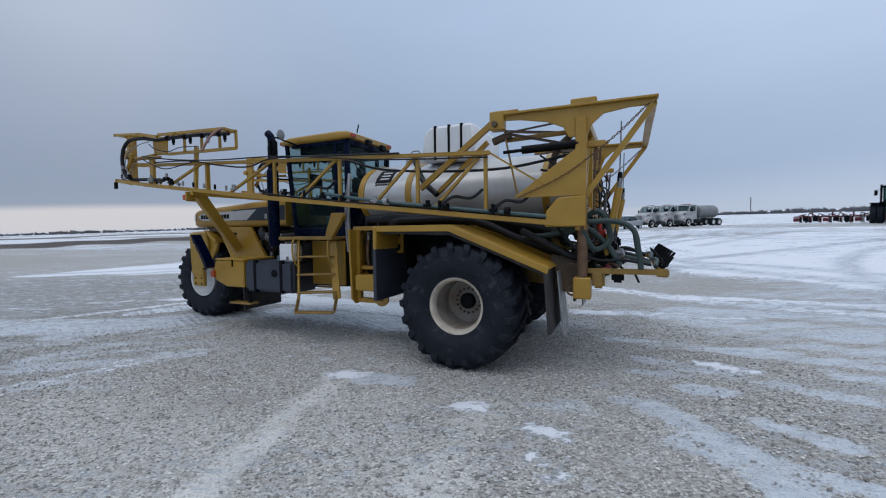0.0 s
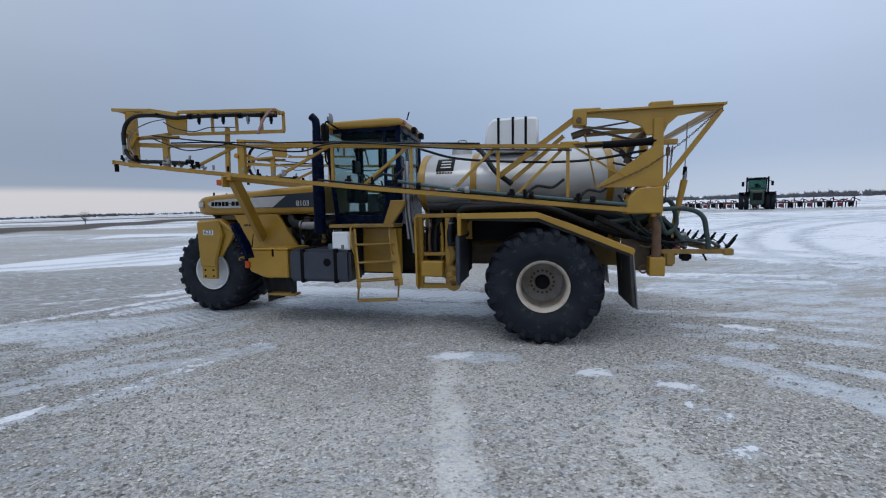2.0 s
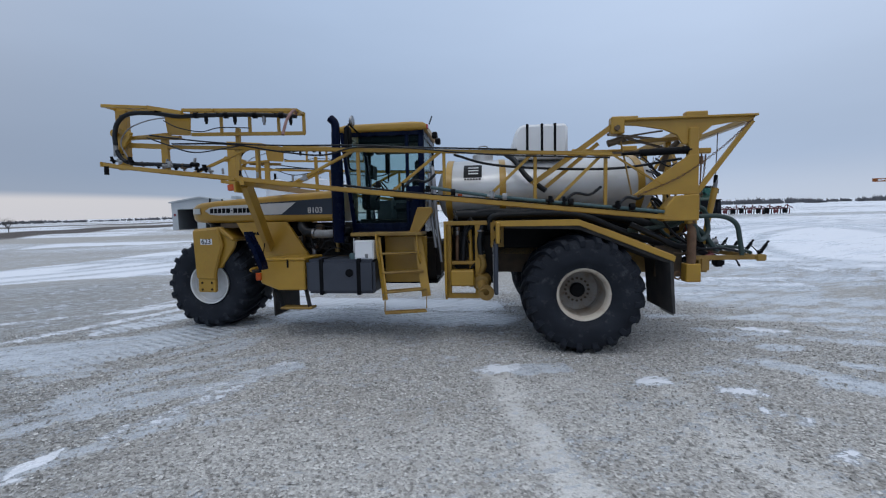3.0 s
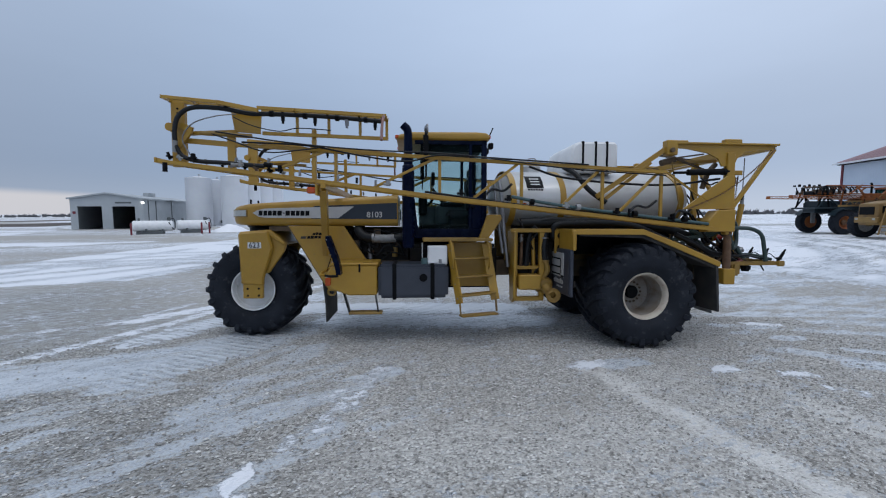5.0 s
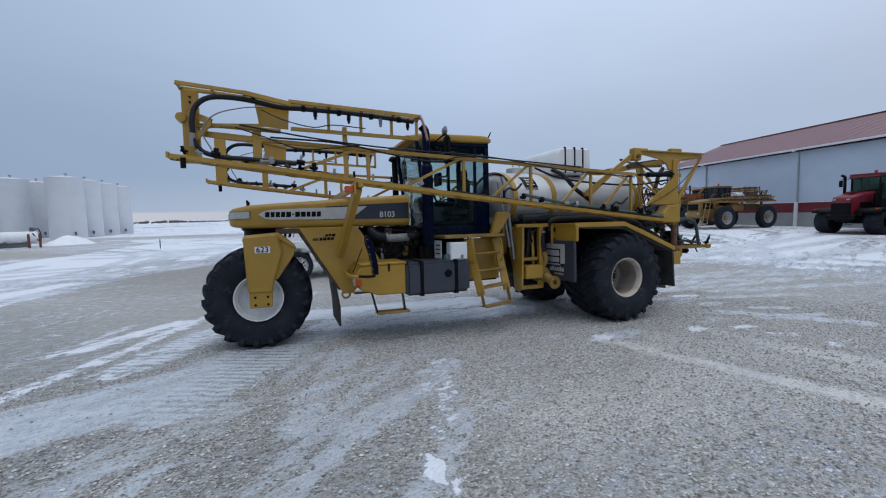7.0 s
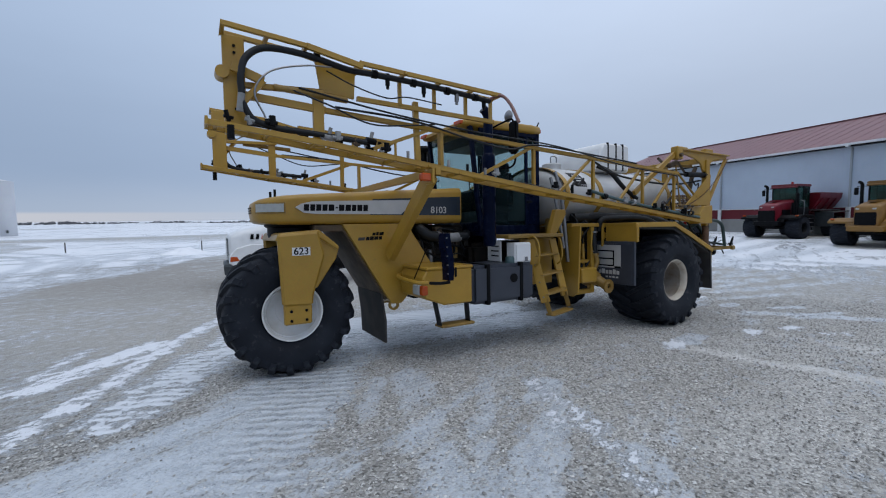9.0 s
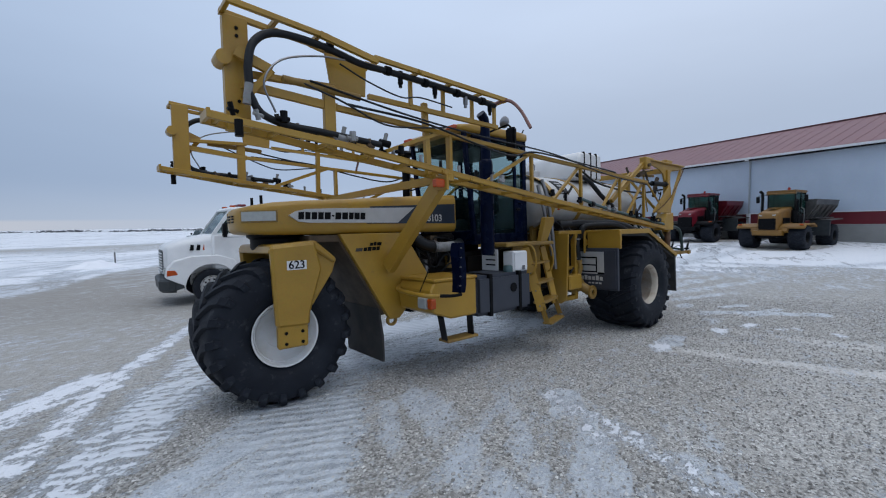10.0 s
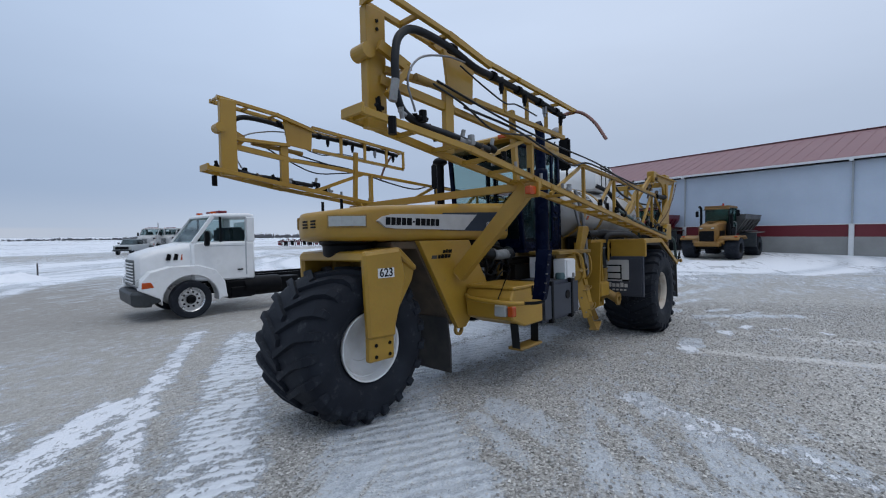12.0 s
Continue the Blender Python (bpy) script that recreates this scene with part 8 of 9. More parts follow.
def field_rig(m, paint, label, tank_mat=GOLD_DUSTY, rim=GOLD_DUSTY, hub=ORANGE):
    """High-clearance row-crop sprayer with folded booms; front at +x."""
    b = thing("row_crop_sprayer", m, label, "sprayer", "parked sprayers")
    for x in (0.0, -4.6):
        part("axle", box(x - 0.12, x + 0.12, -1.5, 1.5, 1.72, 1.95, 0.03), paint, b)
        for s in (1, -1):
            w = yard_wheel(b, x, s * 1.80, 0.99, 0.56, rim, rim_r=0.56)
            part("hub", rod((0, -0.05, 0), (0, 0.13, 0), 0.18, n=16), hub, w)
            part("wheel_leg", sided(s, x - 0.15, x + 0.15, 1.25, 1.45, 0.85, 2.0, 0.03), paint, b)
    part("frame", box(-5.9, 1.0, -0.62, 0.62, 1.72, 2.05, 0.04), GRIME, b)
    for s in (1, -1):
        part("side_tank", sided(s, -2.9, -1.3, 0.62, 1.2, 1.5, 2.15, 0.1, 2), tank_mat, b, smooth=True)
        part("side_box", sided(s, -4.3, -3.1, 0.62, 1.1, 1.55, 2.15, 0.04), RUSTY, b)
    nose = part("nose", loft([[(x, y, z) for y, z in rounded(hw, z0, z1, 0.12)] for x, hw, z0, z1 in ((1.50, 0.58, 1.12, 2.30), (1.40, 0.70, 1.05, 2.42), (0.4, 0.78, 1.15, 2.60), (-0.44, 0.80, 1.5, 2.66))]), paint, b, smooth=True)
    part("grille", box(1.44, 1.55, -0.52, 0.52, 1.66, 2.20, 0.02), BLACK, nose)
    part("bumper", box(1.35, 1.62, -0.80, 0.80, 1.10, 1.50, 0.04), paint, nose)
    part("tool_box", box(0.2, 1.3, -0.8, 0.8, 0.95, 1.2, 0.03), paint, nose)
    for s in (1, -1):
        part("nose_vent", sided(s, -0.1, 1.2, 0.72, 0.785, 1.75, 2.25, 0.01), BLACK, nose)
        part("headlamp", sided(s, 1.56, 1.64, 0.50, 0.72, 1.30, 1.42, 0.02), CLEAR_LENS, nose)
    glazed_cab(b, -1.80, -0.44, 0.74, 2.1, 3.58, BLACK, paint, 0.55, 0.16, DARK_GLASS)
    part("exhaust_pipe", pipe([(-1.95, -0.6, 2.3), (-1.95, -0.6, 3.5), (-2.05, -0.6, 3.65)], 0.07, n=10), BLACK, b, smooth=True)
    part("beacon", lathe([(0.0, 3.96), (0.06, 3.94), (0.07, 3.80), (0.09, 3.74)], 12, "z", (-0.9, 0.3, 0)), RED_LENS, b)
    part("engine_hood", box(-3.0, -1.9, -0.65, 0.65, 2.05, 2.8, 0.1, seg=2), tank_mat, b)
    part("tank", box(-3.4, -1.9, -0.85, 0.85, 2.62, 3.20, 0.22, seg=3), WHITE_PAINT, b, smooth=True)
    for s in (1, -1):
        y = s * 1.62
        rail = part("hand_rail", pipe([(-0.5, s * 1.15, 2.5), (-0.5, s * 1.15, 3.0), (-1.9, s * 1.15, 3.0), (-1.9, s * 1.15, 2.5)], 0.028, n=6), paint, b)
        for k in range(4):
            part("rail_post", rod((-0.8 - 0.28 * k, s * 1.15, 2.45), (-0.8 - 0.28 * k, s * 1.15, 3.0), 0.02, n=6), paint, rail)
        part("walkway", sided(s, -2.2, -0.3, 0.76, 1.25, 2.38, 2.46, 0.01), GRIME, b)
        boom = part("folded_boom", bar((-5.9, y, 2.36), (2.0, y, 2.30), 0.10, 0.12), paint, b)
        for dy, za, zb, x0, x1, mat in ((0.0, 2.72, 2.60, -5.7, 1.6, paint), (-0.20, 2.46, 2.40, -5.9, 1.2, RUSTY), (-0.38, 2.58, 2.50, -5.9, 0.4, paint), (-0.20, 2.86, 2.74, -5.6, -0.4, RUSTY), (-0.40, 2.78, 2.68, -5.6, -1.0, GRIME)):
            part("boom_chord", bar((x0, y + s * dy, za), (x1, y + s * dy, zb), 0.09, 0.09), mat, boom)
        for k in range(12):
            x = -5.7 + 0.6 * k
            part("boom_brace", bar((x, y, 2.36), (x + 0.3, y, 2.68), 0.045, 0.045), paint, boom)
            part("boom_brace", bar((x + 0.3, y, 2.68), (x + 0.6, y, 2.34), 0.045, 0.045), paint, boom)
        for k in range(7):
            part("boom_hose", pipe([(-5.4 + 0.8 * k, y - 0.1 * s, 2.86), (-5.1 + 0.8 * k, y + 0.07 * s, 2.55), (-4.7 + 0.8 * k, y + 0.06 * s, 2.50), (-4.5 + 0.8 * k, y - 0.1 * s, 2.78)], 0.03, n=6, steps=4), HOSE, boom, smooth=True)
        part("rear_post", sided(s, -5.2, -5.05, 0.85, 1.0, 1.7, 3.0), RUSTY, b)
        part("chemical_box", sided(s, -4.2, -3.2, 0.95, 1.4, 2.2, 2.62, 0.05, 2), tank_mat, b, smooth=True)
    ladder = part("ladder", bar((1.25, 1.05, 2.15), (2.05, 1.45, 0.35), 0.07, 0.06), paint, b)
    part("ladder_rail", bar((0.85, 1.10, 2.15), (1.65, 1.55, 0.35), 0.07, 0.06), paint, ladder)
    part("ladder_rail", pipe([(0.8, 1.12, 2.1), (0.7, 1.1, 2.9), (0.2, 1.08, 3.0)], 0.025, n=6), paint, ladder)
    for k in range(6):
        f = 0.10 + 0.16 * k
        part("ladder_rung", bar((1.25 + 0.8 * f, 1.05 + 0.4 * f, 2.15 - 1.8 * f), (0.85 + 0.8 * f, 1.10 + 0.45 * f, 2.15 - 1.8 * f), 0.10, 0.04), paint, ladder)
    # folded boom ends stacked high over the rear axle
    rack = part("rear_rack", box(-5.5, -3.2, -1.0, 1.0, 2.70, 2.82, 0.03), RUSTY, b)
    for k in range(4):
        z = 2.86 + 0.20 * k
        for x0, x1, y in ((-4.7 + 0.05 * k, -3.2, -0.75), (-4.6, -3.3 - 0.06 * k, 0.0), (-4.75, -3.25, 0.75)):
            part("stacked_boom", box(x0, x1, y - 0.18, y + 0.18, z, z + 0.15, 0.02), (GRIME, RUSTY, paint, RUSTY)[k], rack)
    for x in (-4.85, -4.3, -3.75, -3.15):
        for s in (1, -1):
            part("rack_post", bar((x, s * 1.0, 2.75), (x + 0.05, s * 0.96, 3.66), 0.06, 0.06), RUSTY, rack)
    for k in range(6):
        part("rack_hose", pipe([(-5.0 - 0.13 * k, -0.9 + 0.35 * k, 2.8), (-5.2 - 0.1 * k, -0.8 + 0.35 * k, 3.25), (-5.5, -0.9 + 0.36 * k, 3.0), (-5.7, -0.7 + 0.3 * k, 2.5)], 0.04, n=6, steps=4), (HOSE, RUSTY)[k % 2], rack, smooth=True)
    part("rear_strut", bar((-5.0, 1.0, 3.3), (-6.0, 1.1, 2.4), 0.07, 0.07), paint, rack)
    part("rear_strut", bar((-4.8, 0.5, 3.22), (-6.4, 0.5, 3.30), 0.07, 0.07), RUSTY, rack)
    return b


def boom_rig(m, paint, label):
    """High-clearance sprayer seen from its boom end: valve rack over the rear axle, long boom tips trailing; front at +x."""
    b = thing("boom_sprayer", m, label, "sprayer")
    for x in (0.0, -4.6):
        part("axle", box(x - 0.14, x + 0.14, -1.5, 1.5, 1.72, 1.98, 0.03), DEEP_TEAL, b)
        for s in (1, -1):
            w = yard_wheel(b, x, s * 1.66, 0.99, 0.62, paint, rim_r=0.52)
            part("hub", rod((0, -0.05, 0), (0, 0.14, 0), 0.20, n=16), RUSTY, w)
            part("wheel_leg", sided(s, x - 0.16, x + 0.16, 1.12, 1.32, 0.85, 2.05, 0.03), FITTING_GREY, b)
            arc = [(x + 1.14 * math.cos(radians(a)), 0.97 + 1.14 * math.sin(radians(a))) for a in range(40, 151, 11)]
            arc += [(x + 1.09 * math.cos(radians(a)), 0.97 + 1.09 * math.sin(radians(a))) for a in range(150, 39, -11)]
            part("fender", prism(arc, min(s * 1.35, s * 1.98), max(s * 1.35, s * 1.98), "y", 0.0), DEEP_TEAL, b)
    part("frame", box(-6.0, 1.2, -0.6, 0.6, 1.75, 2.1, 0.04), DEEP_TEAL, b)
    part("under_tank", box(-5.8, -2.4, -0.95, 0.95, 2.1, 2.72, 0.12, seg=2), DEEP_TEAL, b, "dark teal tank under the boom rack")
    part("rear_table", box(-6.5, -4.2, -1.25, 1.25, 2.06, 2.20, 0.03), DEEP_TEAL, b)
    part("engine_hood", box(-2.3, -0.2, -0.8, 0.8, 2.1, 3.3, 0.15, seg=2), paint, b, smooth=True)
    part("spray_tank", box(-4.3, -2.3, -0.85, 0.85, 2.9, 3.55, 0.25, seg=3), WHITE_PAINT, b, smooth=True)
    glazed_cab(b, 0.1, 1.6, 0.8, 2.05, 3.7, paint, paint, 0.5, 0.12, TRACTOR_GLASS)
    part("exhaust_pipe", pipe([(-0.3, 0.7, 3.0), (-0.3, 0.7, 4.1), (-0.4, 0.7, 4.25)], 0.08, n=10), BLACK, b, smooth=True)
    rnd = random.Random(12)
    for s in (1, -1):
        y = s * 1.25
        boom = part("folded_boom", bar((-8.5, y, 2.98), (0.6, y, 2.88), 0.07, 0.07), paint, b)
        part("boom_chord", bar((-8.5, y, 3.16), (0.6, y, 3.16), 0.05, 0.05), paint, boom)
        part("boom_chord", bar((-6.2, y - 0.3 * s, 3.34), (0.4, y - 0.3 * s, 3.26), 0.07, 0.07), paint, boom)
        part("boom_chord", bar((-5.6, y - 0.2 * s, 3.98), (0.2, y - 0.2 * s, 3.90), 0.08, 0.08), paint, boom)
        part("boom_tip", box(-8.65, -8.35, y - 0.06, y + 0.06, 2.94, 3.20, 0.02), paint, boom)
        for k in range(22):
            x = -8.4 + 0.4 * k
            part("boom_brace", bar((x, y, 2.97), (x + 0.2, y, 3.15), 0.03, 0.03), paint, boom)
            part("boom_brace", bar((x + 0.2, y, 3.15), (x + 0.4, y, 2.97), 0.03, 0.03), paint, boom)
        for x0, x1, z0, z1 in ((-3.9, -2.8, 3.2, 4.0), (-2.6, -3.3, 3.2, 3.95), (-1.2, -0.4, 3.2, 3.9), (-6.2, -5.6, 2.2, 3.0), (-4.4, -5.4, 2.2, 2.95)):
            part("boom_arm", bar((x0, y - 0.1 * s, z0), (x1, y - 0.1 * s, z1), 0.10, 0.10), paint if x0 > -4.0 else DEEP_TEAL, boom)
        for k in range(7):
            x = -6.3 + 0.45 * k
            part("valve", rod((x, y * 0.8, 3.30), (x + 0.05, y * 0.8, 3.62 + 0.1 * rnd.random()), 0.08, n=10), (BLACK, RUSTY, HOSE)[k % 3], b)
            part("hose_loop", pipe([(x, y * 0.85, 3.9), (x + 0.2, y * 0.95, 3.55 + 0.1 * rnd.random()), (x + 0.45, y * 0.9, 3.4), (x + 0.5, y * 0.7, 3.85)], 0.045, n=6, steps=4), HOSE, b, smooth=True)
    rack = part("boom_rack", box(-6.0, -4.3, -0.9, 0.9, 3.86, 3.94, 0.03), GRIME, b)
    for x, lean in ((-6.2, 0.5), (-5.3, -0.3), (-4.4, 0.2)):
        for s in (1, -1):
            part("rack_post", bar((x, s * 1.1, 2.2), (x + lean, s * 1.1, 3.95), 0.09, 0.09), BLACK if x < -5 else paint, rack)
        part("rack_bar", bar((x, -1.1, 3.45), (x, 1.1, 3.45), 0.07, 0.07), RUSTY, rack)
    for k in range(6):
        part("nozzle_body", box(-6.5 + 0.42 * k, -6.35 + 0.42 * k, 1.02, 1.2, 3.98, 4.12 + 0.08 * (k % 2), 0.02), BLACK, rack)
        part("rack_block", box(-6.3 + 0.36 * k, -6.05 + 0.36 * k, -0.7 + 0.2 * (k % 3), 0.3 + 0.2 * (k % 2), 3.1, 3.5 + 0.1 * (k % 3), 0.03), (BLACK, GRIME, RUSTY)[k % 3], rack)
    return b


def green_tractor(m):
    b = thing("tractor", m, "dark green four-wheel-drive tractor with dual wheels facing the yard", "tractor")
    for x in (0.0, -3.4):
        for s in (1, -1):
            for y in (0.98, 1.48):
                yard_wheel(b, x, s * y, 0.98, 0.46, BLACK, rim_r=0.48)
    part("bonnet", loft([[(x, y, z) for y, z in rounded(hw, z0, z1, 0.15)] for x, hw, z0, z1 in ((1.6, 0.5, 0.9, 2.0), (1.45, 0.62, 0.8, 2.2), (-0.8, 0.68, 0.9, 2.55))]), GREEN_PAINT, b, smooth=True)
    part("grille", box(1.58, 1.66, -0.42, 0.42, 1.1, 1.9, 0.03), BLACK, b)
    part("front_weight", box(1.2, 1.75, -0.55, 0.55, 0.55, 0.9, 0.05), GREEN_PAINT, b)
    part("frame", box(-4.2, 1.2, -0.5, 0.5, 0.7, 1.2, 0.05), BLACK, b)
    glazed_cab(b, -2.4, -0.7, 0.88, 1.5, 3.52, BLACK, BLACK, 0.80, 0.22, TRACTOR_GLASS)
    part("sun_visor", box(-0.62, -0.50, -0.95, 0.95, 3.40, 3.56, 0.02), BLACK, b)
    for y in (-0.8, -0.5, 0.5, 0.8):
        part("work_lamp", box(-0.55, -0.45, y - 0.08, y + 0.08, 3.58, 3.70, 0.02), CLEAR_LENS, b)
    for s in (1, -1):
        part("fender", prism([(-0.9, 1.9), (0.9, 1.9), (1.0, 2.0), (-0.9, 2.0)], min(s * 0.7, s * 1.72), max(s * 0.7, s * 1.72), "y", 0.02), BLACK, b)
        part("mirror", box(-0.75, -0.65, min(s * 1.25, s * 1.5), max(s * 1.25, s * 1.5), 2.7, 3.2, 0.03), BLACK, b)
        part("mirror_arm", bar((-0.8, s * 0.8, 3.3), (-0.7, s * 1.5, 3.2), 0.04, 0.04), BLACK, b)
        part("exhaust_pipe", rod((-0.55, s * 1.0, 1.9), (-0.55, s * 1.0, 3.75), 0.09, n=12), BLACK, b)
    return b


def cultivator(m, width, label, paint=WINE):
    """A wide folding tillage tool, working width along y."""
    b = thing("cultivator", m, label, "cultivator")
    n = int(width / 1.1)
    for x in (0.0, 0.9, 1.8):
        part("tool_bar", bar((x, -width / 2, 0.95), (x, width / 2, 0.95), 0.18, 0.18), paint, b)
    for k in range(n):
        y = -width / 2 + 0.4 + k * (width - 0.8) / (n - 1)
        for j, x in enumerate((0.0, 0.9, 1.8)):
            shank = pipe([(x, y + 0.3 * j, 0.95), (x + 0.2, y + 0.3 * j, 0.75), (x + 0.22, y + 0.3 * j, 0.35), (x, y + 0.3 * j, 0.1)], 0.075, n=6, steps=3)
            part("shank", shank, BLACK if (k + j) % 3 else paint, b)
        part("stringer", bar((-0.2, y, 0.98), (2.0, y, 0.98), 0.08, 0.08), paint, b)
        if k % 4 == 1:
            for dy in (-0.25, 0.25):
                yard_wheel(b, 0.5, y + dy if y + dy >= 0 else y + dy, 0.42, 0.28, BLACK, rim_r=0.45, lugs=10, z=0.42)
        lift = 0.25 + 0.35 * abs(math.sin(1.9 * k))
        part("truss_post", bar((0.9, y, 0.95), (0.9, y + 0.2, 0.95 + lift), 0.10, 0.10), paint, b)
        part("truss_rail", bar((0.9, y + 0.2, 0.95 + lift), (0.9, y + 1.1, 1.05), 0.12, 0.12), paint, b)
        part("spring_gang", box(1.9, 2.5, y - 0.32, y + 0.32, 0.25, 0.8 + 0.15 * (k % 3), 0.05), BLACK if k % 3 else paint, b)
        part("seed_tower", bar((0.3, y + 0.5, 0.95), (0.45, y + 0.45, 1.35 + 0.3 * (k % 2)), 0.16, 0.16), paint if k % 2 else BLACK, b)
        if k % 3 == 0:
            part("wing_cylinder", rod((0.6, y, 1.1), (0.6, y + 0.9, 1.35), 0.06), BLACK, b)
    part("hitch", bar((0.0, -0.8, 0.9), (-3.2, 0, 0.6), 0.15, 0.15), paint, b)
    part("hitch", bar((0.0, 0.8, 0.9), (-3.2, 0, 0.6), 0.15, 0.15), paint, b)
    part("centre_mast", bar((0.9, 0, 0.95), (0.9, 0, 1.8), 0.12, 0.12), paint, b)
    return b


def lorry(m, label, cab_paint=WHITE_PAINT, back="frame", group=""):
    """Bonneted day-cab lorry; front axle at the origin, front at +x."""
    b = thing("lorry", m, label, "truck", group)
    for s in (1, -1):
        w = yard_wheel(b, 0.0, s * 1.02, 0.54, 0.30, CHROME, rim_r=0.62, lugs=0)
        part("wheel_hub", lathe([(0.0, 0.16), (0.08, 0.15), (0.1, 0.08), (0.13, 0.06)], 16, "y"), BLACK, w)
        for k in range(10):
            a = 2 * math.pi * k / 10
            part("hand_hole", rod((0.205 * math.cos(a), 0.0, 0.205 * math.sin(a)), (0.205 * math.cos(a), 0.022, 0.205 * math.sin(a)), 0.03, n=8), BLACK, w)
        for x in (-5.2, -6.5):
            for y in (0.78, 1.08):
                yard_wheel(b, x, s * y, 0.52, 0.27, RIM_WHITE, rim_r=0.56, lugs=0)
    # bonnet: tapers to the grille, sits between the wings
    hood = loft([[(x, y, z) for y, z in rounded(hw, z0, z1, r)] for x, hw, z0, z1, r in ((1.16, 0.62, 0.95, 1.70, 0.14), (1.08, 0.72, 0.86, 1.80, 0.18), (0.7, 0.78, 0.86, 1.93, 0.2), (0.1, 0.88, 0.95, 2.06, 0.22), (-0.32, 0.95, 1.0, 2.12, 0.22))])
    part("bonnet", hood, cab_paint, b, smooth=True)
    part("grille", box(1.13, 1.20, -0.46, 0.46, 0.98, 1.64, 0.03), SHED_DARK, b)
    for k in range(7):
        part("grille_bar", box(1.17, 1.225, -0.45, 0.45, 1.02 + 0.085 * k, 1.055 + 0.085 * k, 0.005), cab_paint, b)
    part("bumper", loft([[(x, y, z) for x, y in pts] for z, pts in ((0.42, [(1.04, -1.04), (1.20, -0.8), (1.24, 0.8), (1.04, 1.04), (0.92, 1.04), (0.92, -1.04)]), (0.48, [(1.10, -1.10), (1.29, -0.82), (1.32, 0.82), (1.10, 1.10), (0.92, 1.10), (0.92, -1.10)]), (0.76, [(1.12, -1.13), (1.31, -0.84), (1.34, 0.84), (1.12, 1.13), (0.92, 1.13), (0.92, -1.13)]), (0.82, [(1.08, -1.10), (1.27, -0.82), (1.30, 0.82), (1.08, 1.10), (0.92, 1.10), (0.92, -1.10)]))]), BUMPER_GREY, b)
    for s in (1, -1):
        part("bumper_end", prism([(0.96, 0.48), (0.72, 0.54), (0.74, 0.80), (0.96, 0.80)], min(s * 1.06, s * 1.13), max(s * 1.06, s * 1.13), "y", 0.02), BUMPER_GREY, b)
    for s in (1, -1):
        arch = []
        for k in range(15):
            a = radians(-8 + 196 * k / 14)
            arch.append((0.70 * math.cos(a), 0.52 + 0.68 * math.sin(a)))
        outer = [(1.18, 0.86), (1.16, 1.1), (0.95, 1.34), (0.5, 1.46), (-0.2, 1.46), (-0.62, 1.32), (-0.88, 0.95), (-0.92, 0.62)]
        wing = [(0.74, 0.62)] + arch + [(-0.80, 0.50), (-0.95, 0.50)] + outer[::-1]
        y0, y1 = sorted((s * 0.74, s * 1.16))
        part("wing", prism(wing, y0, y1, "y", 0.03), cab_paint, b)
        part("headlamp", box(1.02, 1.20, min(s * 0.66, s * 0.92), max(s * 0.66, s * 0.92), 0.92, 1.14, 0.04), CLEAR_LENS, b)
        part("turn_signal", prism([(1.15, 0.92), (1.14, 1.08), (0.95, 1.08), (0.87, 0.94)], min(s * 1.12, s * 1.172), max(s * 1.12, s * 1.172), "y", 0.01), AMBER, b)
        for k in range(3):
            part("bonnet_vent", prism([(0.52 - 0.17 * k, 1.62), (0.42 - 0.17 * k, 1.62), (0.40 - 0.17 * k, 1.78), (0.48 - 0.17 * k, 1.80)], min(s * 0.74, s * 0.875), max(s * 0.74, s * 0.875), "y", 0.0), AMBER if k == 2 else BLACK, b)
        part("mirror", box(-0.42, -0.30, min(s * 1.25, s * 1.42), max(s * 1.25, s * 1.42), 2.0, 2.42, 0.03), BLACK, b)
        part("mirror_arm", bar((-0.5, s * 1.05, 2.1), (-0.38, s * 1.30, 2.1), 0.03, 0.03), BLACK, b)
        part("battery_cover", box(-1.70, -0.98, min(s * 0.55, s * 1.08), max(s * 0.55, s * 1.08), 0.42, 0.94, 0.03), BLACK, b)
        part("fuel_tank", lathe([(0.0, -1.55), (0.28, -1.5), (0.30, -1.45), (0.30, -2.55), (0.28, -2.6), (0.0, -2.65)], 20, "x", (0, s * 0.85, 0.72)), BLACK, b, smooth=True)
        part("step", box(-1.75, -1.05, min(s * 0.85, s * 1.12), max(s * 0.85, s * 1.12), 0.45, 0.75, 0.02), BLACK, b)
    cabn = new("cab")
    cabn.parent = b
    cabn.location = (0.56, 0, 0)
    side = [(-0.62, 1.0), (-0.62, 2.10), (-2.35, 2.12), (-2.35, 0.95)]
    part("cab_lower", prism(side, -1.06, 1.06, "y", 0.06), cab_paint, cabn, smooth=True)
    part("roof", loft([[(x, y, z) for y, z in rounded(hw, z0, z1, 0.1)] for x, hw, z0, z1 in ((-1.10, 0.86, 2.92, 2.97), (-1.22, 0.98, 2.90, 3.05), (-2.2, 1.0, 2.90, 3.10), (-2.36, 0.98, 2.90, 3.06))]), cab_paint, cabn, smooth=True)
    for s in (1, -1):
        part("pillar", bar((-0.66, s * 1.0, 2.08), (-1.20, s * 0.94, 2.95), 0.08, 0.10), cab_paint, cabn)
        part("pillar", box(-2.36, -2.12, min(s * 0.94, s * 1.04), max(s * 0.94, s * 1.04), 2.1, 2.95, 0.02), cab_paint, cabn)
        part("pillar", box(-1.42, -1.36, min(s * 0.98, s * 1.02), max(s * 0.98, s * 1.02), 2.1, 2.93, 0.0), BLACK, cabn)
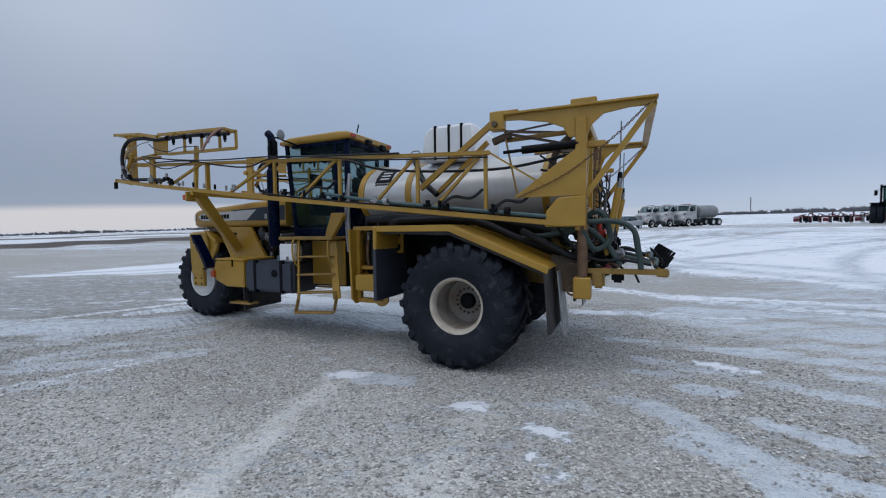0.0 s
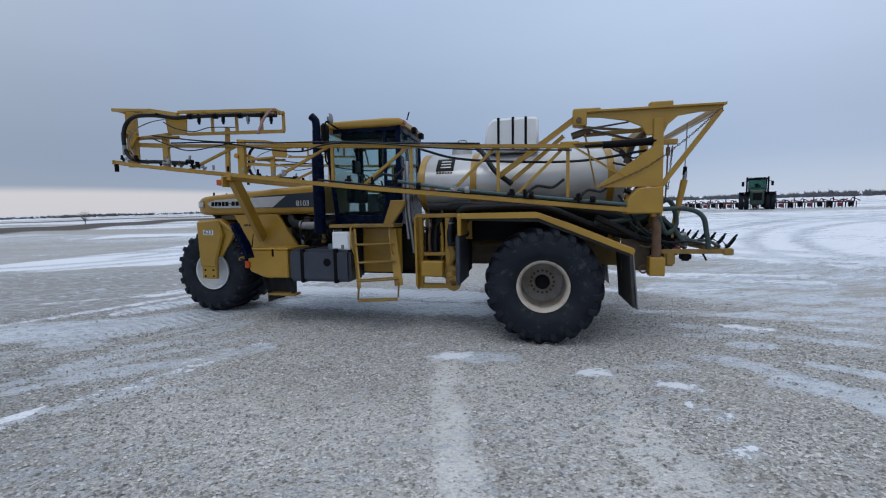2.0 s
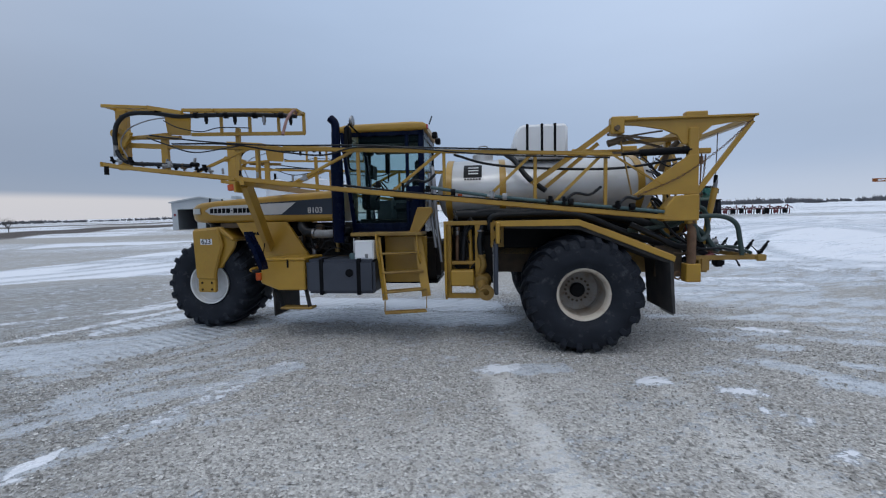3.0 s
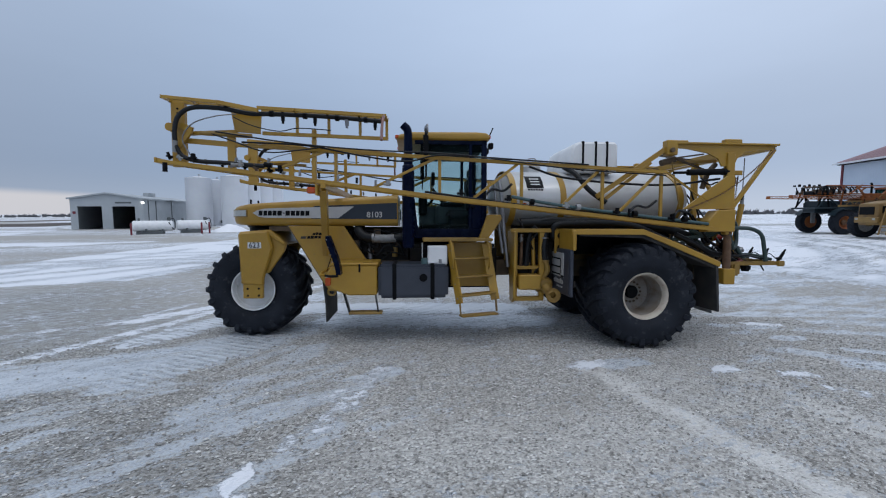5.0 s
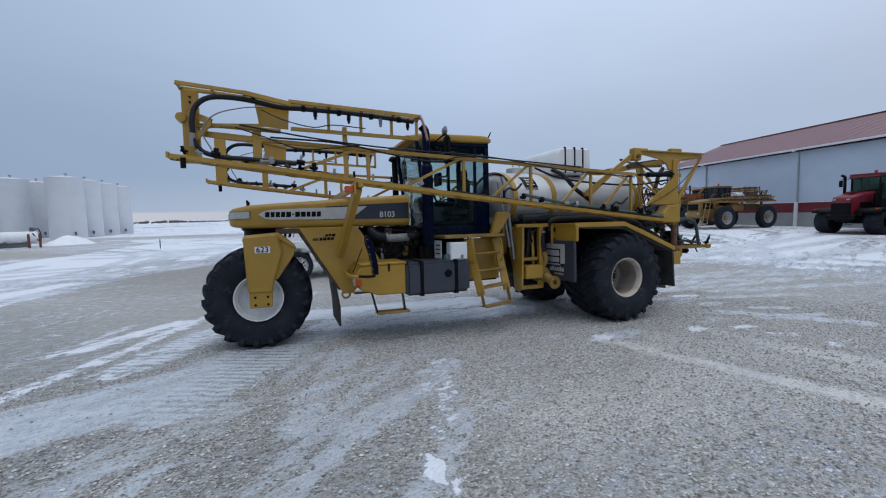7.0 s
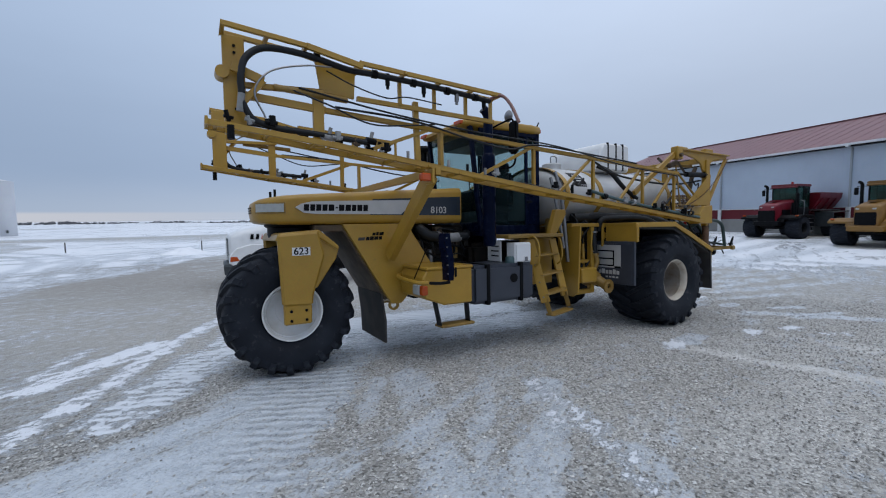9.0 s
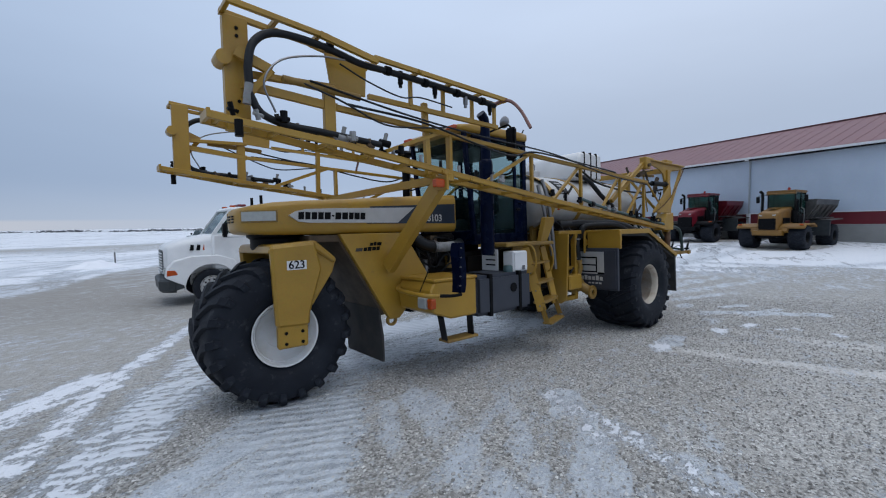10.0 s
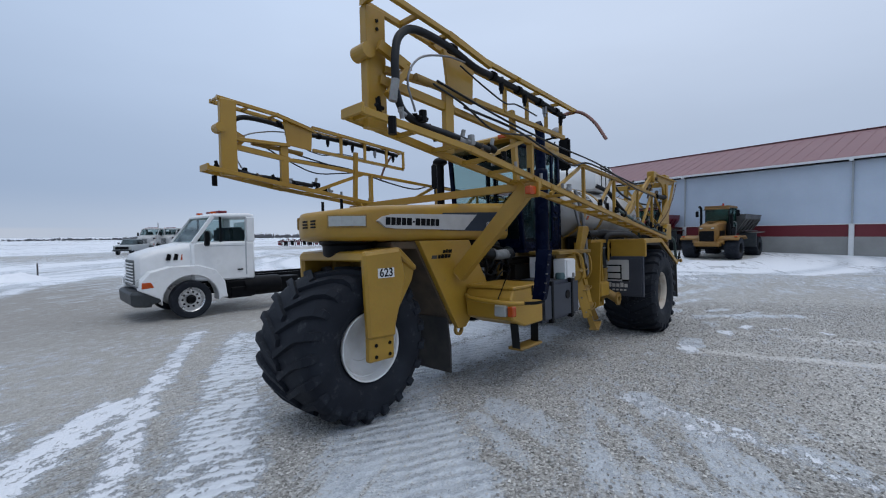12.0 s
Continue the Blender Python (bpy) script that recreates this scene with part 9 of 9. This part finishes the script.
        part("window_pane", prism([(-0.74, 2.12), (-1.20, 2.86), (-2.12, 2.88), (-2.12, 2.12)], min(s * 0.985, s * 0.997), max(s * 0.985, s * 0.997), "y", 0.0), PALE_GLASS, cabn)
        part("door_seam", box(-2.06, -0.95, min(s * 1.055, s * 1.066), max(s * 1.055, s * 1.066), 1.98, 2.0, 0.0), SHED_GREY, cabn)
        part("door_handle", box(-1.98, -1.82, min(s * 1.06, s * 1.085), max(s * 1.06, s * 1.085), 1.25, 1.29, 0.0), BLACK, cabn)
        part("air_cleaner_seam", box(-2.10, -2.06, min(s * 1.055, s * 1.066), max(s * 1.055, s * 1.066), 1.1, 2.9, 0.0), SHED_GREY, cabn)
        part("roof_marker", box(-1.4, -1.25, s * 0.6 - 0.06, s * 0.6 + 0.06, 3.06, 3.13, 0.01), AMBER, cabn)
    part("windscreen", loft([[(-0.66, -0.96, 2.11), (-0.66, 0.96, 2.11), (-0.67, 0.96, 2.10), (-0.67, -0.96, 2.10)], [(-1.16, -0.90, 2.92), (-1.16, 0.90, 2.92), (-1.17, 0.90, 2.91), (-1.17, -0.90, 2.91)]]), PALE_GLASS, cabn)
    part("seat", box(-2.2, -1.75, -0.75, -0.25, 2.0, 2.6, 0.08, seg=2), SEAT_CLOTH, cabn)
    part("seat", box(-2.2, -1.75, 0.25, 0.75, 2.0, 2.6, 0.08, seg=2), SEAT_CLOTH, cabn)
    part("steering_wheel", lathe([(0.2, -0.012), (0.215, 0.0), (0.2, 0.012), (0.185, 0.0)], 24, "x", (-1.2, 0.5, 2.22), None, True), BLACK, cabn)
    part("light_bar", box(-1.75, -1.5, -0.55, 0.55, 3.10, 3.18, 0.02), BARN_RED, cabn)
    part("rear_pane", box(-2.37, -2.35, -0.6, 0.6, 2.2, 2.8, 0.0), PALE_GLASS, cabn)
    # low cab roof
    for piece in cabn.children:
        for v in piece.data.vertices:
            if v.co.z > 2.12:
                v.co.z = 2.12 + (v.co.z - 2.12) * 0.87
    for s in (1, -1):
        part("frame_rail", box(-7.4, -0.6, s * 0.42 - 0.05, s * 0.42 + 0.05, 0.78, 1.04, 0.01), BLACK, b)
    part("battery_box", box(-3.2, -2.5, 0.5, 1.05, 0.45, 0.95, 0.02), BLACK, b)
    if back == "tank":
        part("tank_body", lathe([(0.0, -2.7), (0.7, -2.72), (0.88, -2.85), (0.88, -6.7), (0.7, -6.85), (0.0, -6.9)], 28, "x", (0, 0, 1.95)), TANK_GREY, b, smooth=True)
    elif back == "box":
        part("cargo_box", box(-6.6, -2.7, -1.05, 1.05, 1.1, 2.8, 0.05), SHED_GREY, b)
    return b


def pickup(m, paint, label):
    b = thing("pickup", m, label, "pickup")
    for x in (0.0, -3.4):
        for s in (1, -1):
            yard_wheel(b, x, s * 0.85, 0.40, 0.27, CHROME, rim_r=0.58, lugs=0)
    body = loft([[(x, y, z) for y, z in rounded(hw, z0, z1, 0.12)] for x, hw, z0, z1 in ((0.95, 0.88, 0.5, 1.0), (0.85, 0.98, 0.45, 1.12), (-0.6, 1.0, 0.45, 1.2), (-4.5, 1.0, 0.5, 1.25), (-4.6, 0.96, 0.55, 1.2))])
    part("body", body, paint, b, smooth=True)
    part("cab", loft([[(x, y, z) for y, z in rounded(hw, 1.1, z1, 0.1)] for x, hw, z1 in ((-0.55, 0.85, 1.25), (-1.1, 0.78, 1.82), (-2.5, 0.78, 1.86), (-2.8, 0.82, 1.3))]), DARK_GLASS, b, smooth=True)
    part("roof", box(-2.55, -1.1, -0.78, 0.78, 1.80, 1.89, 0.04), paint, b)
    for s in (1, -1):
        part("headlamp", box(0.90, 0.98, min(s * 0.70, s * 0.92), max(s * 0.70, s * 0.92), 0.78, 0.98, 0.02), CLEAR_LENS, b)
        part("mirror", box(-0.85, -0.75, min(s * 0.98, s * 1.2), max(s * 0.98, s * 1.2), 1.25, 1.48, 0.03), BLACK, b)
    part("bumper", box(0.85, 1.04, -0.98, 0.98, 0.42, 0.62, 0.03), BUMPER_GREY, b)
    part("grille", box(0.93, 1.0, -0.7, 0.7, 0.65, 0.98, 0.02), BLACK, b)
    return b


def tree_belt(name, az0, az1, d0, d1, h, n, label):
    """Leafless far woods: many thin twigs."""
    rnd = random.Random(len(name))
    verts, faces = [], []
    for k in range(n):
        az = radians(az0 + (az1 - az0) * rnd.random())
        d = d0 + (d1 - d0) * rnd.random()
        cx, cy = d * math.cos(az), d * math.sin(az)
        hh = h * (0.45 + 0.75 * rnd.random() ** 1.5) * (0.75 + 0.5 * noise.noise(Vector((az * 9, 0, 3))))
        hh *= 1 - 0.5 * min(max((az - radians(50)) / radians(8), 0), 1) * (az < radians(67))
        sx, sy = -math.sin(az), math.cos(az)
        for j in range(11):
            off, lean, top = (rnd.random() - 0.5) * hh * 0.6, (rnd.random() - 0.5) * hh * 0.8, hh * (0.35 + 0.65 * rnd.random())
            w = 0.10 * hh * (0.6 + rnd.random())
            i = len(verts)
            for u, z, v in ((off - w, -0.5, 0), (off + w, -0.5, 0), (off, -0.5, w), (off + lean, top, 0), (off + lean * 0.6, top * 0.75, w * 1.5), (off + lean * 0.4 - w * 1.6, top * 0.6, 0)):
                verts.append((cx + sx * u + math.cos(az) * v, cy + sy * u + math.sin(az) * v, z))
            faces += [(i, i + 1, i + 3), (i + 1, i + 2, i + 3), (i + 2, i, i + 3), (i, i + 4, i + 5), (i + 1, i + 5, i + 4)]
    me = bpy.data.meshes.new(name)
    me.from_pydata(verts, [], faces)
    me.materials.append(HAZED_WOOD)
    return tagged(new(name, me), label, "trees", kind="stuff")


def bare_tree(x, y, h):
    b = thing("bare_tree", place(x, y, 0), "small leafless tree standing in the snowy field", "tree")
    rnd = random.Random(5)
    trunk = rod((0, 0, -0.1), (0, 0, h * 0.3), 0.12 * h / 4, n=8, r2=0.08 * h / 4)
    part("trunk", trunk, BARK, b)
    crown = bmesh.new()
    for k in range(26):
        a = rnd.random() * 6.28
        base = Vector((0, 0, h * (0.12 + 0.25 * rnd.random())))
        mid = base + Vector((math.cos(a) * h * 0.22, math.sin(a) * h * 0.22, h * 0.3))
        rod(base, mid, 0.03 * h / 4, crown, 5, 0.018 * h / 4)
        for j in range(5):
            tip = mid + Vector(((rnd.random() - 0.5) * h * 0.4, (rnd.random() - 0.5) * h * 0.4, h * (0.12 + 0.3 * rnd.random())))
            rod(mid, tip, 0.014 * h / 4, crown, 4, 0.006 * h / 4)
    part("crown", crown, BARK, b)


barn()
for x, y in ((-9.06, 93.1), (-6.1, 99.0), (-3.22, 86.9), (-0.69, 91.9), (2.19, 97.7), (5.26, 104.3), (-0.6, 103.0)):
    silo(x, y)
shed()
fuel_store(-12.9, 61.0, 3.9)
fuel_store(-8.9, 62.3, 3.4)
for x, y in ((-14.7, 58.7), (-7.9, 59.2), (-7.1, 59.8)):
    bollard(x, y)
snow_mound("snow_pile", -4.7, 63.3, 2.4, 1.6, 0.9, "ploughed heap of white snow")
snow_mound("snow_pile", 4.0, 35.7, 1.6, 1.2, 0.4, "low ploughed heap of white snow")
lorry(place(-0.40, 19.04, 154.3, 1.02), "white bonneted day-cab lorry with bare chassis parked on gravel")
floater(place(22.9, -1.25, 148, 0.97), GOLD, HOPPER_GREY, "golden yellow spreader tractor with grey hopper beside the barn", hopper=HOPPER_GREY)
floater(place(28.2, 2.7, 150, 1.0), RED_PAINT, RED_PAINT, "deep red spreader tractor with red hopper parked by the barn", hopper=RED_PAINT, guards=BLACK, grille=(1.05, 1.90, 0.52))
field_rig(place(32.48, 11.59, 150, 0.95), TAN_PAINT, "tan-yellow high-clearance sprayer with folded booms beside the barn", rim=FITTING_GREY, hub=GOLD_DUSTY)
boom_rig(place(41.3, 14.4, -30, 0.965), ORANGE, "orange high-clearance sprayer with a dark teal frame, boom end outward")
green_tractor(place(44.5, 41.1, 222, 1.03))
cultivator(place(48.5, 44.2, 218, 0.75), 23.0, "wide wine-red folding cultivator lying in the snow")
pickup(place(23.4, 55.0, 212, 0.9), SHED_GREY, "grey pickup parked in the snow beside a row of lorries")
for x, y, back in ((27.8, 57.4, "frame"), (30.1, 57.2, "box"), (32.5, 57.0, "tank")):
    lorry(place(x, y, 205), cab_paint=GRIMY_WHITE, label={"frame": "white bonneted lorry with bare chassis parked in snow", "box": "white bonneted lorry with a pale box body parked in snow", "tank": "white bonneted lorry with a pale round tank parked in snow"}[back], back=back, group="lorries parked in the snow")
for x, y in ((5.8, 37.1), (-0.2, 44.4)):
    ob = link("marker_post", rod((0, 0, -0.1), (0, 0, 0.75), 0.04, n=8), BARK)
    ob.matrix_world = place(x, y, 0)
    tagged(ob, "short dark wooden marker post standing in snow", "post", "marker posts")
tree_belt("far_woods", 30, 66, 330, 420, 5.0, 700, "dark leafless far woods along the field edge")
tree_belt("far_hedgerow", 66, 150, 430, 620, 3.4, 1500, "thin leafless hedgerow on the horizon")
tree_belt("distant_hedge", -10, 30, 380, 520, 6.5, 400, "dark leafless hedge beyond the barn")
bare_tree(-62.0, 110.0, 3.0)
ob = link("radio_mast", bar((0, 0, -1), (0, 0, 13), 0.35, 0.35), BARK)
ob.matrix_world = Matrix.Translation((237.0, 322.0, 0))
tagged(ob, "thin dark mast far beyond the field", "mast")
